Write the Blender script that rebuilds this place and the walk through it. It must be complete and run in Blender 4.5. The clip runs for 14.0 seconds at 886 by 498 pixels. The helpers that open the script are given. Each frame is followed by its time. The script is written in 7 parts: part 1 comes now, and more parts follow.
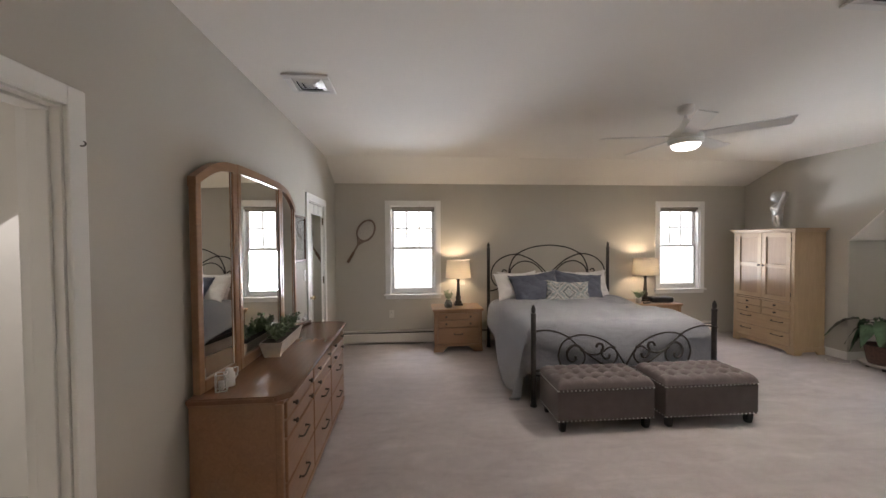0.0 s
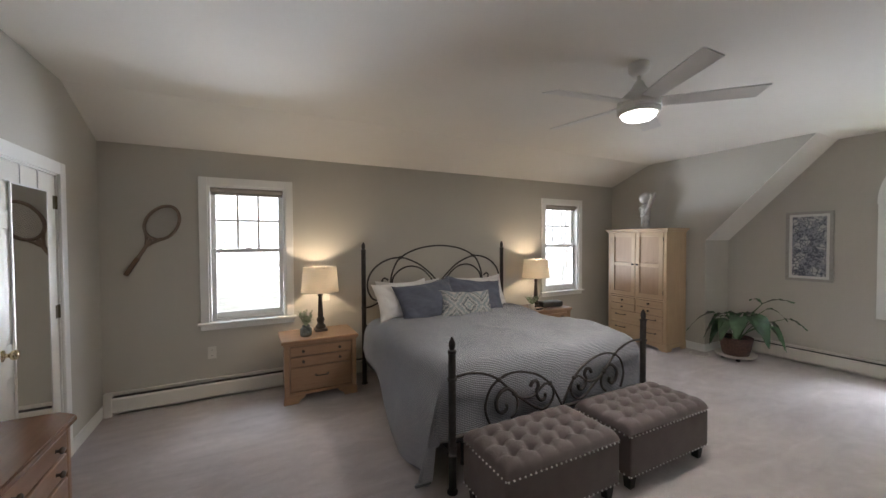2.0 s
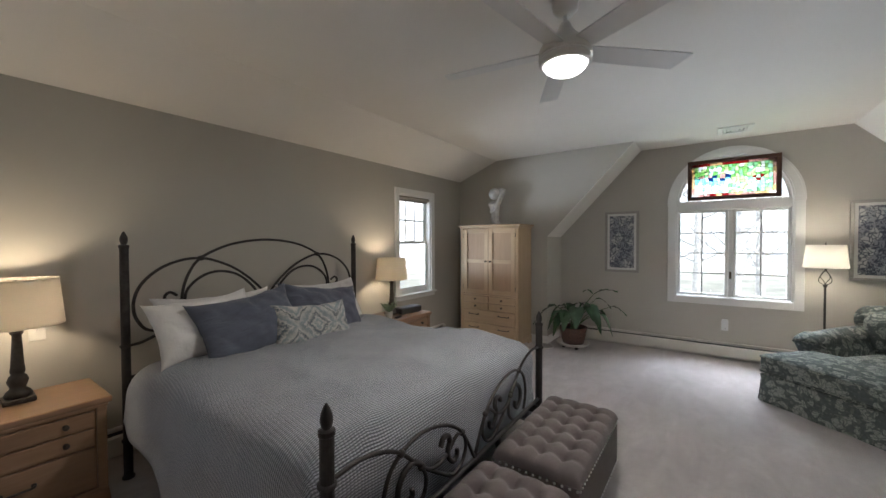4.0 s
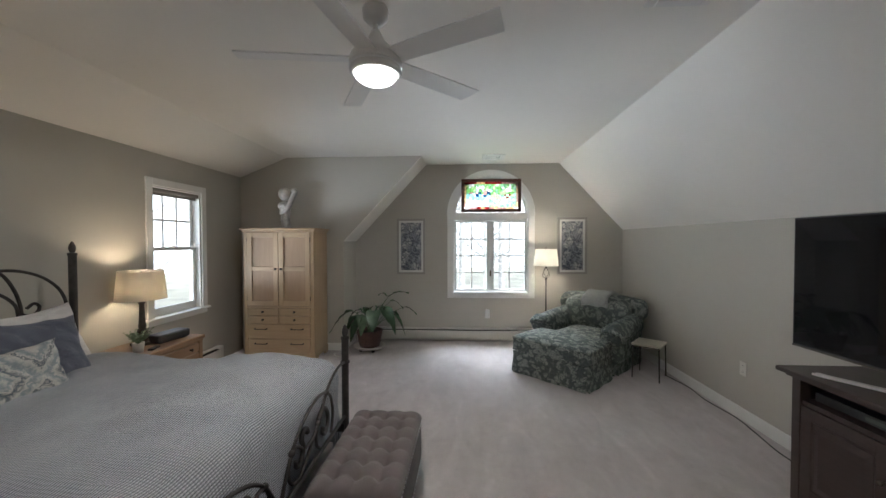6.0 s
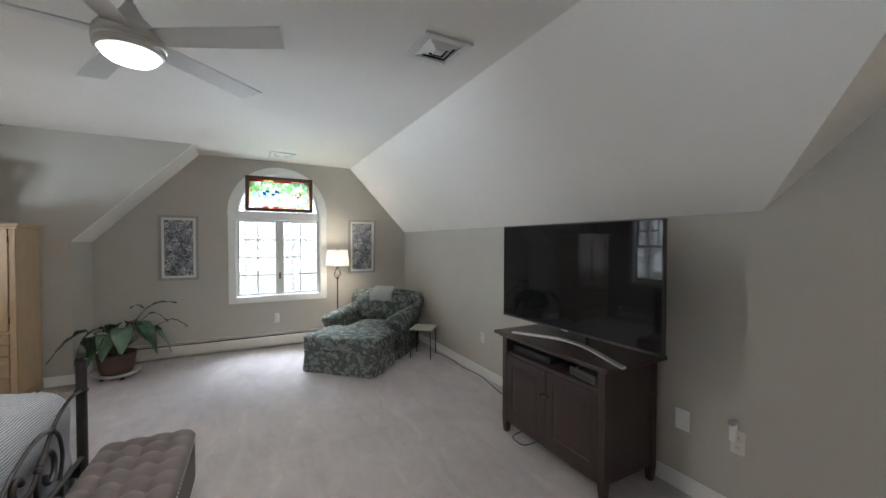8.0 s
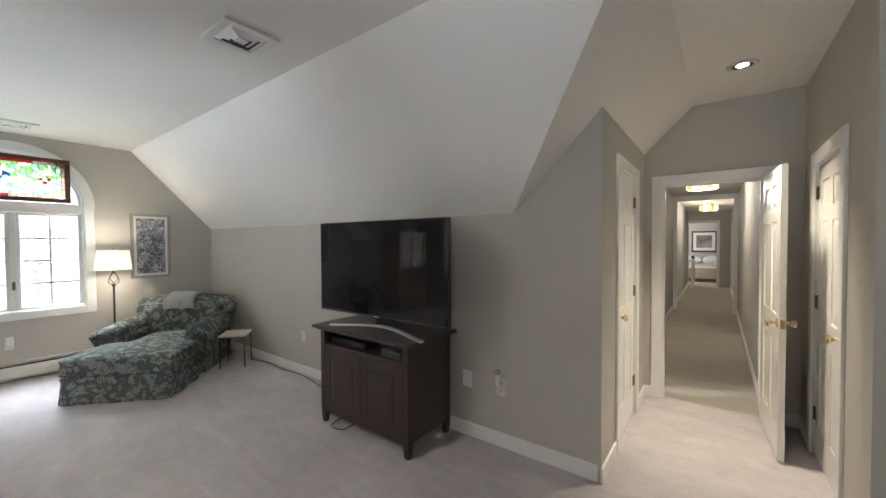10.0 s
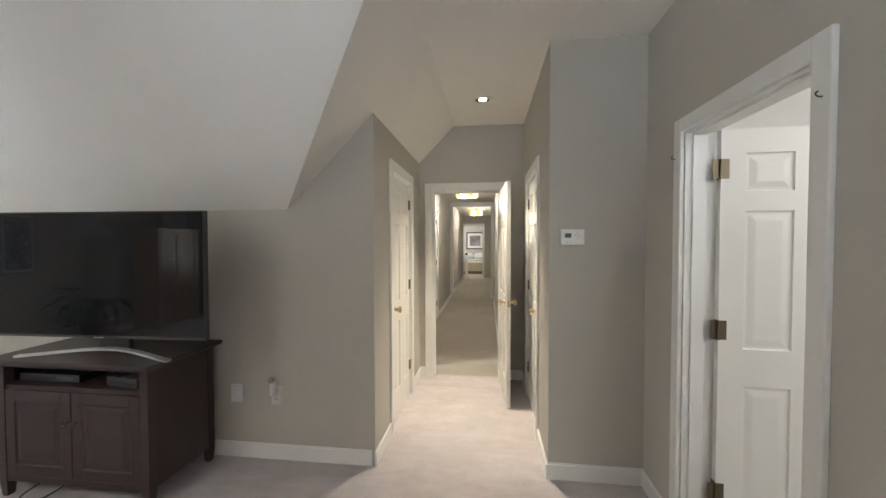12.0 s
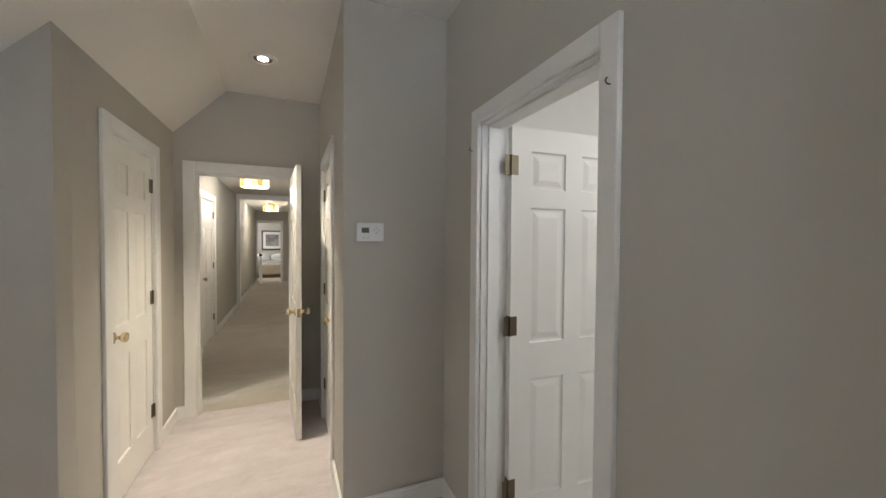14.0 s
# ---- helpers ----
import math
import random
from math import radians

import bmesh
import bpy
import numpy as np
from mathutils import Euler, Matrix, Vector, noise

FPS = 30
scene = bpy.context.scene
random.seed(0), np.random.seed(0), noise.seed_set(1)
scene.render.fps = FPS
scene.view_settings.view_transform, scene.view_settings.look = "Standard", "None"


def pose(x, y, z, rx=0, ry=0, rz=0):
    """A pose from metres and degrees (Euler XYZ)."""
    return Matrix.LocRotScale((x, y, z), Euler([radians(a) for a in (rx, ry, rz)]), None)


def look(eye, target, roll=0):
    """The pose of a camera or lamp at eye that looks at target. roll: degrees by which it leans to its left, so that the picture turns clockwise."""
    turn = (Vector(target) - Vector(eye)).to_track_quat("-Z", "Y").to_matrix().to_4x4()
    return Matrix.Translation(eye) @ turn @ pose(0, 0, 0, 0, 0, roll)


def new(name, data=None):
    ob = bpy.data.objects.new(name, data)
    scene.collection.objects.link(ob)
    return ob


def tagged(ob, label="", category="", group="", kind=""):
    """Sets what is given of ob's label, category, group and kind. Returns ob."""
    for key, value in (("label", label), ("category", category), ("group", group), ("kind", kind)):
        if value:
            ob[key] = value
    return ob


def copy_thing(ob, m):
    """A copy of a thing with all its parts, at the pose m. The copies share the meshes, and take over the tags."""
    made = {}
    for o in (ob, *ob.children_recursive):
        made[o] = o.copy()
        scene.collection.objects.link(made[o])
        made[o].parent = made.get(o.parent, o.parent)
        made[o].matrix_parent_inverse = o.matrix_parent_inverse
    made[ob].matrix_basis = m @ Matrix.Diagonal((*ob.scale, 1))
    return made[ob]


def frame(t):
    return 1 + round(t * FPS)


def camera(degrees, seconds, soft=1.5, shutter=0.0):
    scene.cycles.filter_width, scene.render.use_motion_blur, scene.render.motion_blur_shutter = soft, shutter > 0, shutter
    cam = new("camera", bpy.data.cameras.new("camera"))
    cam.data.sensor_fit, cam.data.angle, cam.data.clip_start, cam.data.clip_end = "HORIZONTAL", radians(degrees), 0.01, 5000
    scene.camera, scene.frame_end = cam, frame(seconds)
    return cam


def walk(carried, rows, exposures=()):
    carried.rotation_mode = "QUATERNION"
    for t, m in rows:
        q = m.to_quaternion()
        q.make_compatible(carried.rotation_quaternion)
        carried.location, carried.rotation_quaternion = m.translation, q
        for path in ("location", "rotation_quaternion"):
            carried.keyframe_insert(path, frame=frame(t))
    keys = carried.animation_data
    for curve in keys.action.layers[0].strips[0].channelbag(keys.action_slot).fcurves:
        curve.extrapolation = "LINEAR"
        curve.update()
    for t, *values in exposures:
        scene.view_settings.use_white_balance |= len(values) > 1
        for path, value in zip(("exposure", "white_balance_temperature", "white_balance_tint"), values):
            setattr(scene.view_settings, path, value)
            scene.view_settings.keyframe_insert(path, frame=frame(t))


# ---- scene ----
cam = camera(100.4, 14.0)
PATH = [
    (0, (-0.022, 0.13, 1.56), (0.161, 2.121, 1.513), -0.4),
    (0.5, (-0.046, 0.515, 1.559), (0.279, 2.488, 1.515), -0.4),
    (1, (0.004, 0.88, 1.563), (0.535, 2.807, 1.517), -0.4),
    (1.5, (0.037, 1.222, 1.558), (0.772, 3.082, 1.51), -0.3),
    (2, (0.056, 1.521, 1.536), (0.981, 3.294, 1.49), -0.3),
    (2.2, (0.077, 1.626, 1.519), (1.077, 3.358, 1.476), -0.2),
    (4.5, (0.492, 2.639, 1.457), (2.266, 3.562, 1.415), -0.3),
    (5, (0.538, 2.683, 1.483), (2.426, 3.343, 1.443), -0.3),
    (5.5, (0.526, 2.677, 1.503), (2.491, 3.048, 1.461), -0.2),
    (6, (0.481, 2.659, 1.522), (2.478, 2.766, 1.479), -0.1),
    (6.5, (0.437, 2.644, 1.519), (2.431, 2.485, 1.478), -0.1),
    (7, (0.384, 2.637, 1.518), (2.337, 2.206, 1.478), -0.0),
    (7.5, (0.325, 2.635, 1.52), (2.201, 1.944, 1.479), 0.0),
    (8, (0.22, 2.633, 1.524), (1.991, 1.704, 1.486), 0.1),
    (8.2, (0.168, 2.625, 1.525), (1.895, 1.617, 1.488), 0.2),
    (10.5, (-0.042, 2.669, 1.49), (0.939, 0.927, 1.44), -0.4),
    (11, (-0.091, 2.656, 1.503), (0.646, 0.798, 1.447), -0.3),
    (11.5, (-0.145, 2.635, 1.501), (0.345, 0.697, 1.445), -0.2),
    (12, (-0.182, 2.607, 1.487), (0.057, 0.622, 1.435), -0.1),
    (12.5, (-0.233, 2.562, 1.485), (-0.227, 0.562, 1.43), -0.1),
    (13, (-0.272, 2.486, 1.472), (-0.501, 0.5, 1.42), -0.0),
    (13.5, (-0.278, 2.361, 1.467), (-0.759, 0.42, 1.419), 0.2),
    (14, (-0.309, 2.211, 1.459), (-1.073, 0.363, 1.413), 0.4),
]
EXPOSURES = [(0.0, 0.43, 6550, 17), (2.0, 0.26, 6230, 14), (5.0, -0.08, 6030, 11), (7.0, 0.14, 5930, 10), (8.2, 0.32, 5880, 10), (10.5, 0.56, 6060, 11), (11.5, 0.74, 6100, 11), (12.5, 0.70, 6050, 10), (14.0, 0.50, 6050, 11)]
walk(cam, [(t, look(eye, target, roll)) for t, eye, target, roll in PATH], EXPOSURES)

# ---- light ----
world = bpy.data.worlds.new("daylight")
scene.world = world
world.use_nodes = True
wn = world.node_tree
sky = wn.nodes.new("ShaderNodeTexSky")
sky.sky_type, sky.sun_disc = "NISHITA", False
sky.sun_elevation, sky.sun_rotation = radians(38), radians(200)
wn.nodes["Background"].inputs[1].default_value = 0.15
wn.links.new(sky.outputs[0], wn.nodes["Background"].inputs[0])

sun = new("sun", bpy.data.lights.new("sun", "SUN"))
sun.data.energy, sun.data.angle, sun.data.color = 4.0, radians(2), (1, 0.96, 0.9)
sun.matrix_world = look((0, 0, 0), (0.3, 0.75, -0.62))


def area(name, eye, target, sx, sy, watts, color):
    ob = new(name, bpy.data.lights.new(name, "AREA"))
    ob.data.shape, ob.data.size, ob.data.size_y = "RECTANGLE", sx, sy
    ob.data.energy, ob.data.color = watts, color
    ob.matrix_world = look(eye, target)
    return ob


def point(name, place, watts, color, radius=0.03):
    ob = new(name, bpy.data.lights.new(name, "POINT"))
    ob.data.energy, ob.data.color, ob.data.shadow_soft_size = watts, color, radius
    ob.location = place
    return ob


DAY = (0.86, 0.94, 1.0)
WARM = (1.0, 0.80, 0.54)
# unseen panel inside the bathroom, added to brighten its open door
area("bathroom_fill", (-2.5, 1.9, 2.2), (-1.7, 0.9, 0.9), 2.0, 1.8, 20, (1, 0.97, 0.92))
# added panels outside, above the line of sight, in place of skylight
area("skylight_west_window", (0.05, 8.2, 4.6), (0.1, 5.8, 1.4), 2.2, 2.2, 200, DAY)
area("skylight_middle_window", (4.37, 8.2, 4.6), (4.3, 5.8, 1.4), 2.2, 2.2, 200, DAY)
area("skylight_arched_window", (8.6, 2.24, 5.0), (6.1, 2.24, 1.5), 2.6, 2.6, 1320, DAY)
# panels added low outside to lift ceiling and far walls, like ground bounce
area("low_fill_west_window", (0.05, 11.4, -0.7), (0.1, 5.8, 1.4), 3.6, 2.4, 880, DAY)
area("low_fill_middle_window", (4.37, 11.4, -0.1), (4.3, 5.8, 1.4), 5.0, 2.8, 1320, DAY)
area("low_fill_arched_window", (12.2, 2.24, -1.2), (6.1, 2.24, 1.5), 6.5, 2.8, 880, DAY)

# ---- materials ----


def nodes_of(name):
    m = bpy.data.materials.new(name)
    m.use_nodes = True
    return m, m.node_tree, m.node_tree.nodes["Principled BSDF"]


def coords(nt, scale=(1, 1, 1), rot=(0, 0, 0)):
    tc = nt.nodes.new("ShaderNodeTexCoord")
    mp = nt.nodes.new("ShaderNodeMapping")
    mp.inputs["Scale"].default_value = scale
    mp.inputs["Rotation"].default_value = rot
    nt.links.new(tc.outputs["Object"], mp.inputs["Vector"])
    return mp.outputs[0]


def noise_of(nt, vec, scale, detail=4, rough=0.55, distort=0.0):
    n = nt.nodes.new("ShaderNodeTexNoise")
    n.inputs["Scale"].default_value, n.inputs["Detail"].default_value = scale, detail
    n.inputs["Roughness"].default_value, n.inputs["Distortion"].default_value = rough, distort
    nt.links.new(vec, n.inputs["Vector"])
    return n.outputs["Fac"]


def ramp(nt, fac, stops):
    r = nt.nodes.new("ShaderNodeValToRGB")
    while len(r.color_ramp.elements) < len(stops):
        r.color_ramp.elements.new(0.5)
    for e, (p, c) in zip(r.color_ramp.elements, stops):
        e.position, e.color = p, (*c, 1)
    nt.links.new(fac, r.inputs[0])
    return r.outputs[0]


def bump(nt, b, fac, strength, dist=0.01):
    n = nt.nodes.new("ShaderNodeBump")
    n.inputs["Strength"].default_value, n.inputs["Distance"].default_value = strength, dist
    nt.links.new(fac, n.inputs["Height"])
    nt.links.new(n.outputs[0], b.inputs["Normal"])


def tint(c, k):
    return tuple(min(1, v * k) for v in c)


def plain(name, color, rough=0.5, metal=0.0, var=0.06, scale=6.0, fine=60.0, bumped=0.1, bdist=0.004, **kw):
    """A surface of one paint or metal with slight unevenness at two scales."""
    m, nt, b = nodes_of(name)
    v = coords(nt)
    big = noise_of(nt, v, scale)
    nt.links.new(ramp(nt, big, [(0.3, tint(color, 1 - var)), (0.7, tint(color, 1 + var))]), b.inputs["Base Color"])
    b.inputs["Roughness"].default_value, b.inputs["Metallic"].default_value = rough, metal
    if bumped:
        bump(nt, b, noise_of(nt, v, fine), bumped, bdist)
    for k, val in kw.items():
        b.inputs[k.replace("_", " ")].default_value = val
    return m


def wood(name, light, dark, rough=0.38, axis="x", scale=1.0):
    m, nt, b = nodes_of(name)
    s = {"x": (1.2, 14, 14), "y": (14, 1.2, 14), "z": (14, 14, 1.2)}[axis]
    v = coords(nt, tuple(k * scale for k in s))
    grain = noise_of(nt, v, 2.2, 6, 0.62, 1.2)
    v2 = coords(nt, (3, 3, 3))
    blot = noise_of(nt, v2, 1.0, 3)
    mix = nt.nodes.new("ShaderNodeMix")
    mix.data_type = "RGBA"
    mix.inputs[0].default_value = 0.35
    nt.links.new(ramp(nt, grain, [(0.3, dark), (0.5, tuple((p + q) / 2 for p, q in zip(light, dark))), (0.68, light)]), mix.inputs[6])
    nt.links.new(ramp(nt, blot, [(0.3, dark), (0.7, light)]), mix.inputs[7])
    nt.links.new(mix.outputs[2], b.inputs["Base Color"])
    b.inputs["Roughness"].default_value = rough
    b.inputs["Coat Weight"].default_value, b.inputs["Coat Roughness"].default_value = 0.15, 0.25
    bump(nt, b, grain, 0.06, 0.002)
    return m


def glow(name, color, strength):
    m, nt, b = nodes_of(name)
    b.inputs["Base Color"].default_value = (*color, 1)
    b.inputs["Emission Color"].default_value = (*color, 1)
    b.inputs["Emission Strength"].default_value = strength
    return m


def mat_carpet(name, a, c):
    """Cut pile: broad wear, brushed strokes that lie two ways, and fine tufts."""
    m, nt, b = nodes_of(name)
    v = coords(nt)
    layers = (
        (noise_of(nt, v, 1.3, 5, 0.6, 0.4), 0.34),
        (noise_of(nt, coords(nt, (1.6, 5.5, 1), (0, 0, 0.7)), 1.0, 5, 0.62, 1.4), 0.36),
        (noise_of(nt, v, 9.0, 5, 0.65, 0.9), 0.22),
        (noise_of(nt, v, 90, 2, 0.6), 0.08),
    )
    total = None
    for fac, share in layers:
        n = nt.nodes.new("ShaderNodeMath")
        n.operation = "MULTIPLY_ADD"
        n.inputs[1].default_value, n.inputs[2].default_value = share, 0.0
        nt.links.new(fac, n.inputs[0])
        if total is not None:
            nt.links.new(total, n.inputs[2])
        total = n.outputs[0]
    mid = tuple((p + q) / 2 for p, q in zip(a, c))
    nt.links.new(ramp(nt, total, [(0.40, c), (0.49, mid), (0.535, tint(mid, 1.06)), (0.60, tint(a, 1.06))]), b.inputs["Base Color"])
    b.inputs["Roughness"].default_value = 1.0
    b.inputs["Sheen Weight"].default_value = 0.3
    b.inputs["Specular IOR Level"].default_value = 0.1
    bump(nt, b, noise_of(nt, v, 240, 3, 0.7), 0.8, 0.007)
    return m


def mat_weave(name, a, c, scale=110.0, source="Object"):
    """A waffle weave, colour c in its hollows and a on its ridges."""
    m, nt, b = nodes_of(name)
    v = nt.nodes.new("ShaderNodeTexCoord").outputs[source]
    waves = []
    for rot in (0, 90):
        w = nt.nodes.new("ShaderNodeTexWave")
        w.wave_type, w.bands_direction = "BANDS", "X" if rot == 0 else "Y"
        w.inputs["Scale"].default_value, w.inputs["Distortion"].default_value = scale * (1.0 if rot else 0.8), 1.1
        w.inputs["Detail"].default_value = 2
        nt.links.new(v, w.inputs["Vector"])
        waves.append(w.outputs["Fac"])
    soft_x = nt.nodes.new("ShaderNodeMath")
    soft_x.operation = "MULTIPLY_ADD"
    soft_x.inputs[1].default_value, soft_x.inputs[2].default_value = 0.5, 0.5
    nt.links.new(waves[0], soft_x.inputs[0])
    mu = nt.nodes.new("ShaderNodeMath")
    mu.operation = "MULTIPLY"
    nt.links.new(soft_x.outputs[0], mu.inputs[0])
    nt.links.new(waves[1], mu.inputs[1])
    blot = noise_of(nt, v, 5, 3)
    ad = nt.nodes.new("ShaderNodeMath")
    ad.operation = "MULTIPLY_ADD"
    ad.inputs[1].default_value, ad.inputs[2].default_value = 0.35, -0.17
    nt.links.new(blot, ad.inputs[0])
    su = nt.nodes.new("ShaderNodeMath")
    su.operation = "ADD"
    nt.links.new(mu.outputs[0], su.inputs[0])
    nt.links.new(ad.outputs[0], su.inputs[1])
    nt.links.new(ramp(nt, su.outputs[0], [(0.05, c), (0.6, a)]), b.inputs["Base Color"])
    b.inputs["Roughness"].default_value = 0.95
    b.inputs["Sheen Weight"].default_value = 0.2
    bump(nt, b, mu.outputs[0], 0.8, 0.005)
    return m


def mat_linen(name, color):
    """Crumpled linen: fine yarns over soft creases, with crease shade put into the colour."""
    m, nt, b = nodes_of(name)
    creases = noise_of(nt, coords(nt, (5, 5, 16), (0, 0.5, 0)), 1.0, 5, 0.6, 0.9)
    yarn = noise_of(nt, coords(nt, (500, 60, 60)), 1.0, 2)
    mix = nt.nodes.new("ShaderNodeMath")
    mix.operation = "MULTIPLY_ADD"
    mix.inputs[1].default_value = 0.12
    nt.links.new(yarn, mix.inputs[0])
    nt.links.new(creases, mix.inputs[2])
    nt.links.new(ramp(nt, mix.outputs[0], [(0.35, tint(color, 0.82)), (0.75, tint(color, 1.15))]), b.inputs["Base Color"])
    b.inputs["Roughness"].default_value = 0.95
    b.inputs["Sheen Weight"].default_value = 0.2
    bump(nt, b, mix.outputs[0], 0.7, 0.02)
    return m


def mat_ikat(name, cream, pale, slate):
    """Rows of stepped diamonds with ragged edges, as in an ikat print."""
    m, nt, b = nodes_of(name)
    v = coords(nt)
    sep = nt.nodes.new("ShaderNodeSeparateXYZ")
    nt.links.new(v, sep.inputs[0])

    def op(kind, a, c):
        n = nt.nodes.new("ShaderNodeMath")
        n.operation = kind
        for k, q in enumerate((a, c)):
            if isinstance(q, (int, float)):
                n.inputs[k].default_value = q
            else:
                nt.links.new(q, n.inputs[k])
        return n.outputs[0]

    across = op("PINGPONG", op("ADD", sep.outputs[0], 0.62), 0.155)
    up = op("ABSOLUTE", op("ADD", sep.outputs[2], 0.03), 0)
    d = op("ADD", across, up)
    ragged = op("MULTIPLY", op("SUBTRACT", noise_of(nt, v, 34, 4, 0.65, 1.5), 0.5), 0.11)
    d = op("MULTIPLY", op("ADD", d, ragged), 3.2)
    steps = [(0.0, cream), (0.10, pale), (0.17, cream), (0.24, slate), (0.36, cream), (0.42, pale), (0.58, cream), (0.63, slate), (0.68, cream), (0.76, pale), (0.88, cream)]
    col = ramp(nt, d, steps)
    nt.links.new(col, b.inputs["Base Color"])
    b.inputs["Roughness"].default_value = 0.92
    bump(nt, b, noise_of(nt, coords(nt, (6, 6, 14)), 1.0, 4), 0.5, 0.015)
    return m


def mat_floral(name, ground, petals, scale=9.0, cut=0.46, leaf=(0.1, 0.14, 0.1)):
    """A woven or printed ground with irregular petal shapes."""
    m, nt, b = nodes_of(name)
    v = coords(nt)
    wob = nt.nodes.new("ShaderNodeTexNoise")
    wob.inputs["Scale"].default_value = scale * 0.8
    nt.links.new(v, wob.inputs["Vector"])
    mixv = nt.nodes.new("ShaderNodeMix")
    mixv.data_type = "VECTOR"
    mixv.inputs[0].default_value = 0.12
    nt.links.new(v, mixv.inputs[4])
    nt.links.new(wob.outputs["Color"], mixv.inputs[5])
    vo = nt.nodes.new("ShaderNodeTexVoronoi")
    vo.feature = "F1"
    vo.inputs["Scale"].default_value = scale
    nt.links.new(mixv.outputs[1], vo.inputs["Vector"])
    edge = nt.nodes.new("ShaderNodeTexVoronoi")
    edge.feature = "DISTANCE_TO_EDGE"
    edge.inputs["Scale"].default_value = scale * 2.4
    nt.links.new(mixv.outputs[1], edge.inputs["Vector"])
    veins = ramp(nt, edge.outputs["Distance"], [(0.02, ground), (0.12, petals)])
    flower = ramp(nt, vo.outputs["Distance"], [(cut, (1, 1, 1)), (cut + 0.06, (0, 0, 0))])
    mx = nt.nodes.new("ShaderNodeMix")
    mx.data_type = "RGBA"
    nt.links.new(flower, mx.inputs[0])
    leafy = ramp(nt, noise_of(nt, v, scale * 2.2, 3, 0.6, 2.0), [(0.46, ground), (0.52, leaf)])
    nt.links.new(leafy, mx.inputs[6])
    nt.links.new(veins, mx.inputs[7])
    nt.links.new(mx.outputs[2], b.inputs["Base Color"])
    b.inputs["Roughness"].default_value = 0.85
    bump(nt, b, noise_of(nt, v, 300, 2), 0.2, 0.003)
    return m


def mat_leaf_print(name, ground, pale, middle):
    """A woven ground strewn with pale veined leaves and smaller sprays between them."""
    m, nt, b = nodes_of(name)
    v = coords(nt)
    wob = nt.nodes.new("ShaderNodeTexNoise")
    wob.inputs["Scale"].default_value = 7
    nt.links.new(v, wob.inputs["Vector"])
    bent = nt.nodes.new("ShaderNodeMix")
    bent.data_type = "VECTOR"
    bent.inputs[0].default_value = 0.16
    nt.links.new(v, bent.inputs[4])
    nt.links.new(wob.outputs["Color"], bent.inputs[5])

    def cells(scale, stretch, turn, feature):
        mp = nt.nodes.new("ShaderNodeMapping")
        mp.inputs["Scale"].default_value, mp.inputs["Rotation"].default_value = stretch, turn
        nt.links.new(bent.outputs[1], mp.inputs["Vector"])
        n = nt.nodes.new("ShaderNodeTexVoronoi")
        n.feature = feature
        n.inputs["Scale"].default_value = scale
        nt.links.new(mp.outputs[0], n.inputs["Vector"])
        return n.outputs["Distance"]

    def over(under, mask, top):
        mx = nt.nodes.new("ShaderNodeMix")
        mx.data_type = "RGBA"
        nt.links.new(mask, mx.inputs[0])
        nt.links.new(under, mx.inputs[6])
        nt.links.new(top, mx.inputs[7])
        return mx.outputs[2]

    base = ramp(nt, noise_of(nt, v, 45, 3, 0.6), [(0.4, ground), (0.62, tint(ground, 1.35))])
    spray = ramp(nt, cells(30, (1, 1.9, 1.3), (0.4, 0.3, 0.9), "F1"), [(0.30, (1, 1, 1)), (0.38, (0, 0, 0))])
    mid = ramp(nt, noise_of(nt, v, 70, 2), [(0.35, tint(middle, 0.8)), (0.7, tint(middle, 1.2))])
    col = over(base, spray, mid)
    for turn in ((0.2, 0.5, 0.5), (0.7, -0.4, -0.8)):
        leaf = ramp(nt, cells(12.5, (1, 1.75, 1.25), turn, "F1"), [(0.385, (1, 1, 1)), (0.41, (0, 0, 0))])
        veins = ramp(nt, cells(36, (1, 1.75, 1.25), turn, "DISTANCE_TO_EDGE"), [(0.03, tint(ground, 1.5)), (0.10, pale)])
        col = over(col, leaf, veins)
    nt.links.new(col, b.inputs["Base Color"])
    b.inputs["Roughness"].default_value = 0.85
    bump(nt, b, noise_of(nt, v, 300, 2), 0.25, 0.003)
    return m


def mat_pane(name):
    """Thin window glass: clear, with a faint gloss."""
    m = bpy.data.materials.new(name)
    m.use_nodes = True
    nt = m.node_tree
    nt.nodes.clear()
    out = nt.nodes.new("ShaderNodeOutputMaterial")
    tr = nt.nodes.new("ShaderNodeBsdfTransparent")
    gl = nt.nodes.new("ShaderNodeBsdfGlossy")
    gl.inputs["Roughness"].default_value = 0.02
    lw = nt.nodes.new("ShaderNodeLayerWeight")
    lw.inputs["Blend"].default_value = 0.5
    pw = nt.nodes.new("ShaderNodeMath")
    pw.operation = "POWER"
    pw.inputs[1].default_value = 3.0
    nt.links.new(lw.outputs["Facing"], pw.inputs[0])
    fr = nt.nodes.new("ShaderNodeMath")
    fr.operation = "MULTIPLY_ADD"
    fr.inputs[1].default_value, fr.inputs[2].default_value = 0.85, 0.04
    nt.links.new(pw.outputs[0], fr.inputs[0])
    mx = nt.nodes.new("ShaderNodeMixShader")
    nt.links.new(fr.outputs[0], mx.inputs[0])
    nt.links.new(tr.outputs[0], mx.inputs[1])
    nt.links.new(gl.outputs[0], mx.inputs[2])
    nt.links.new(mx.outputs[0], out.inputs[0])
    return m


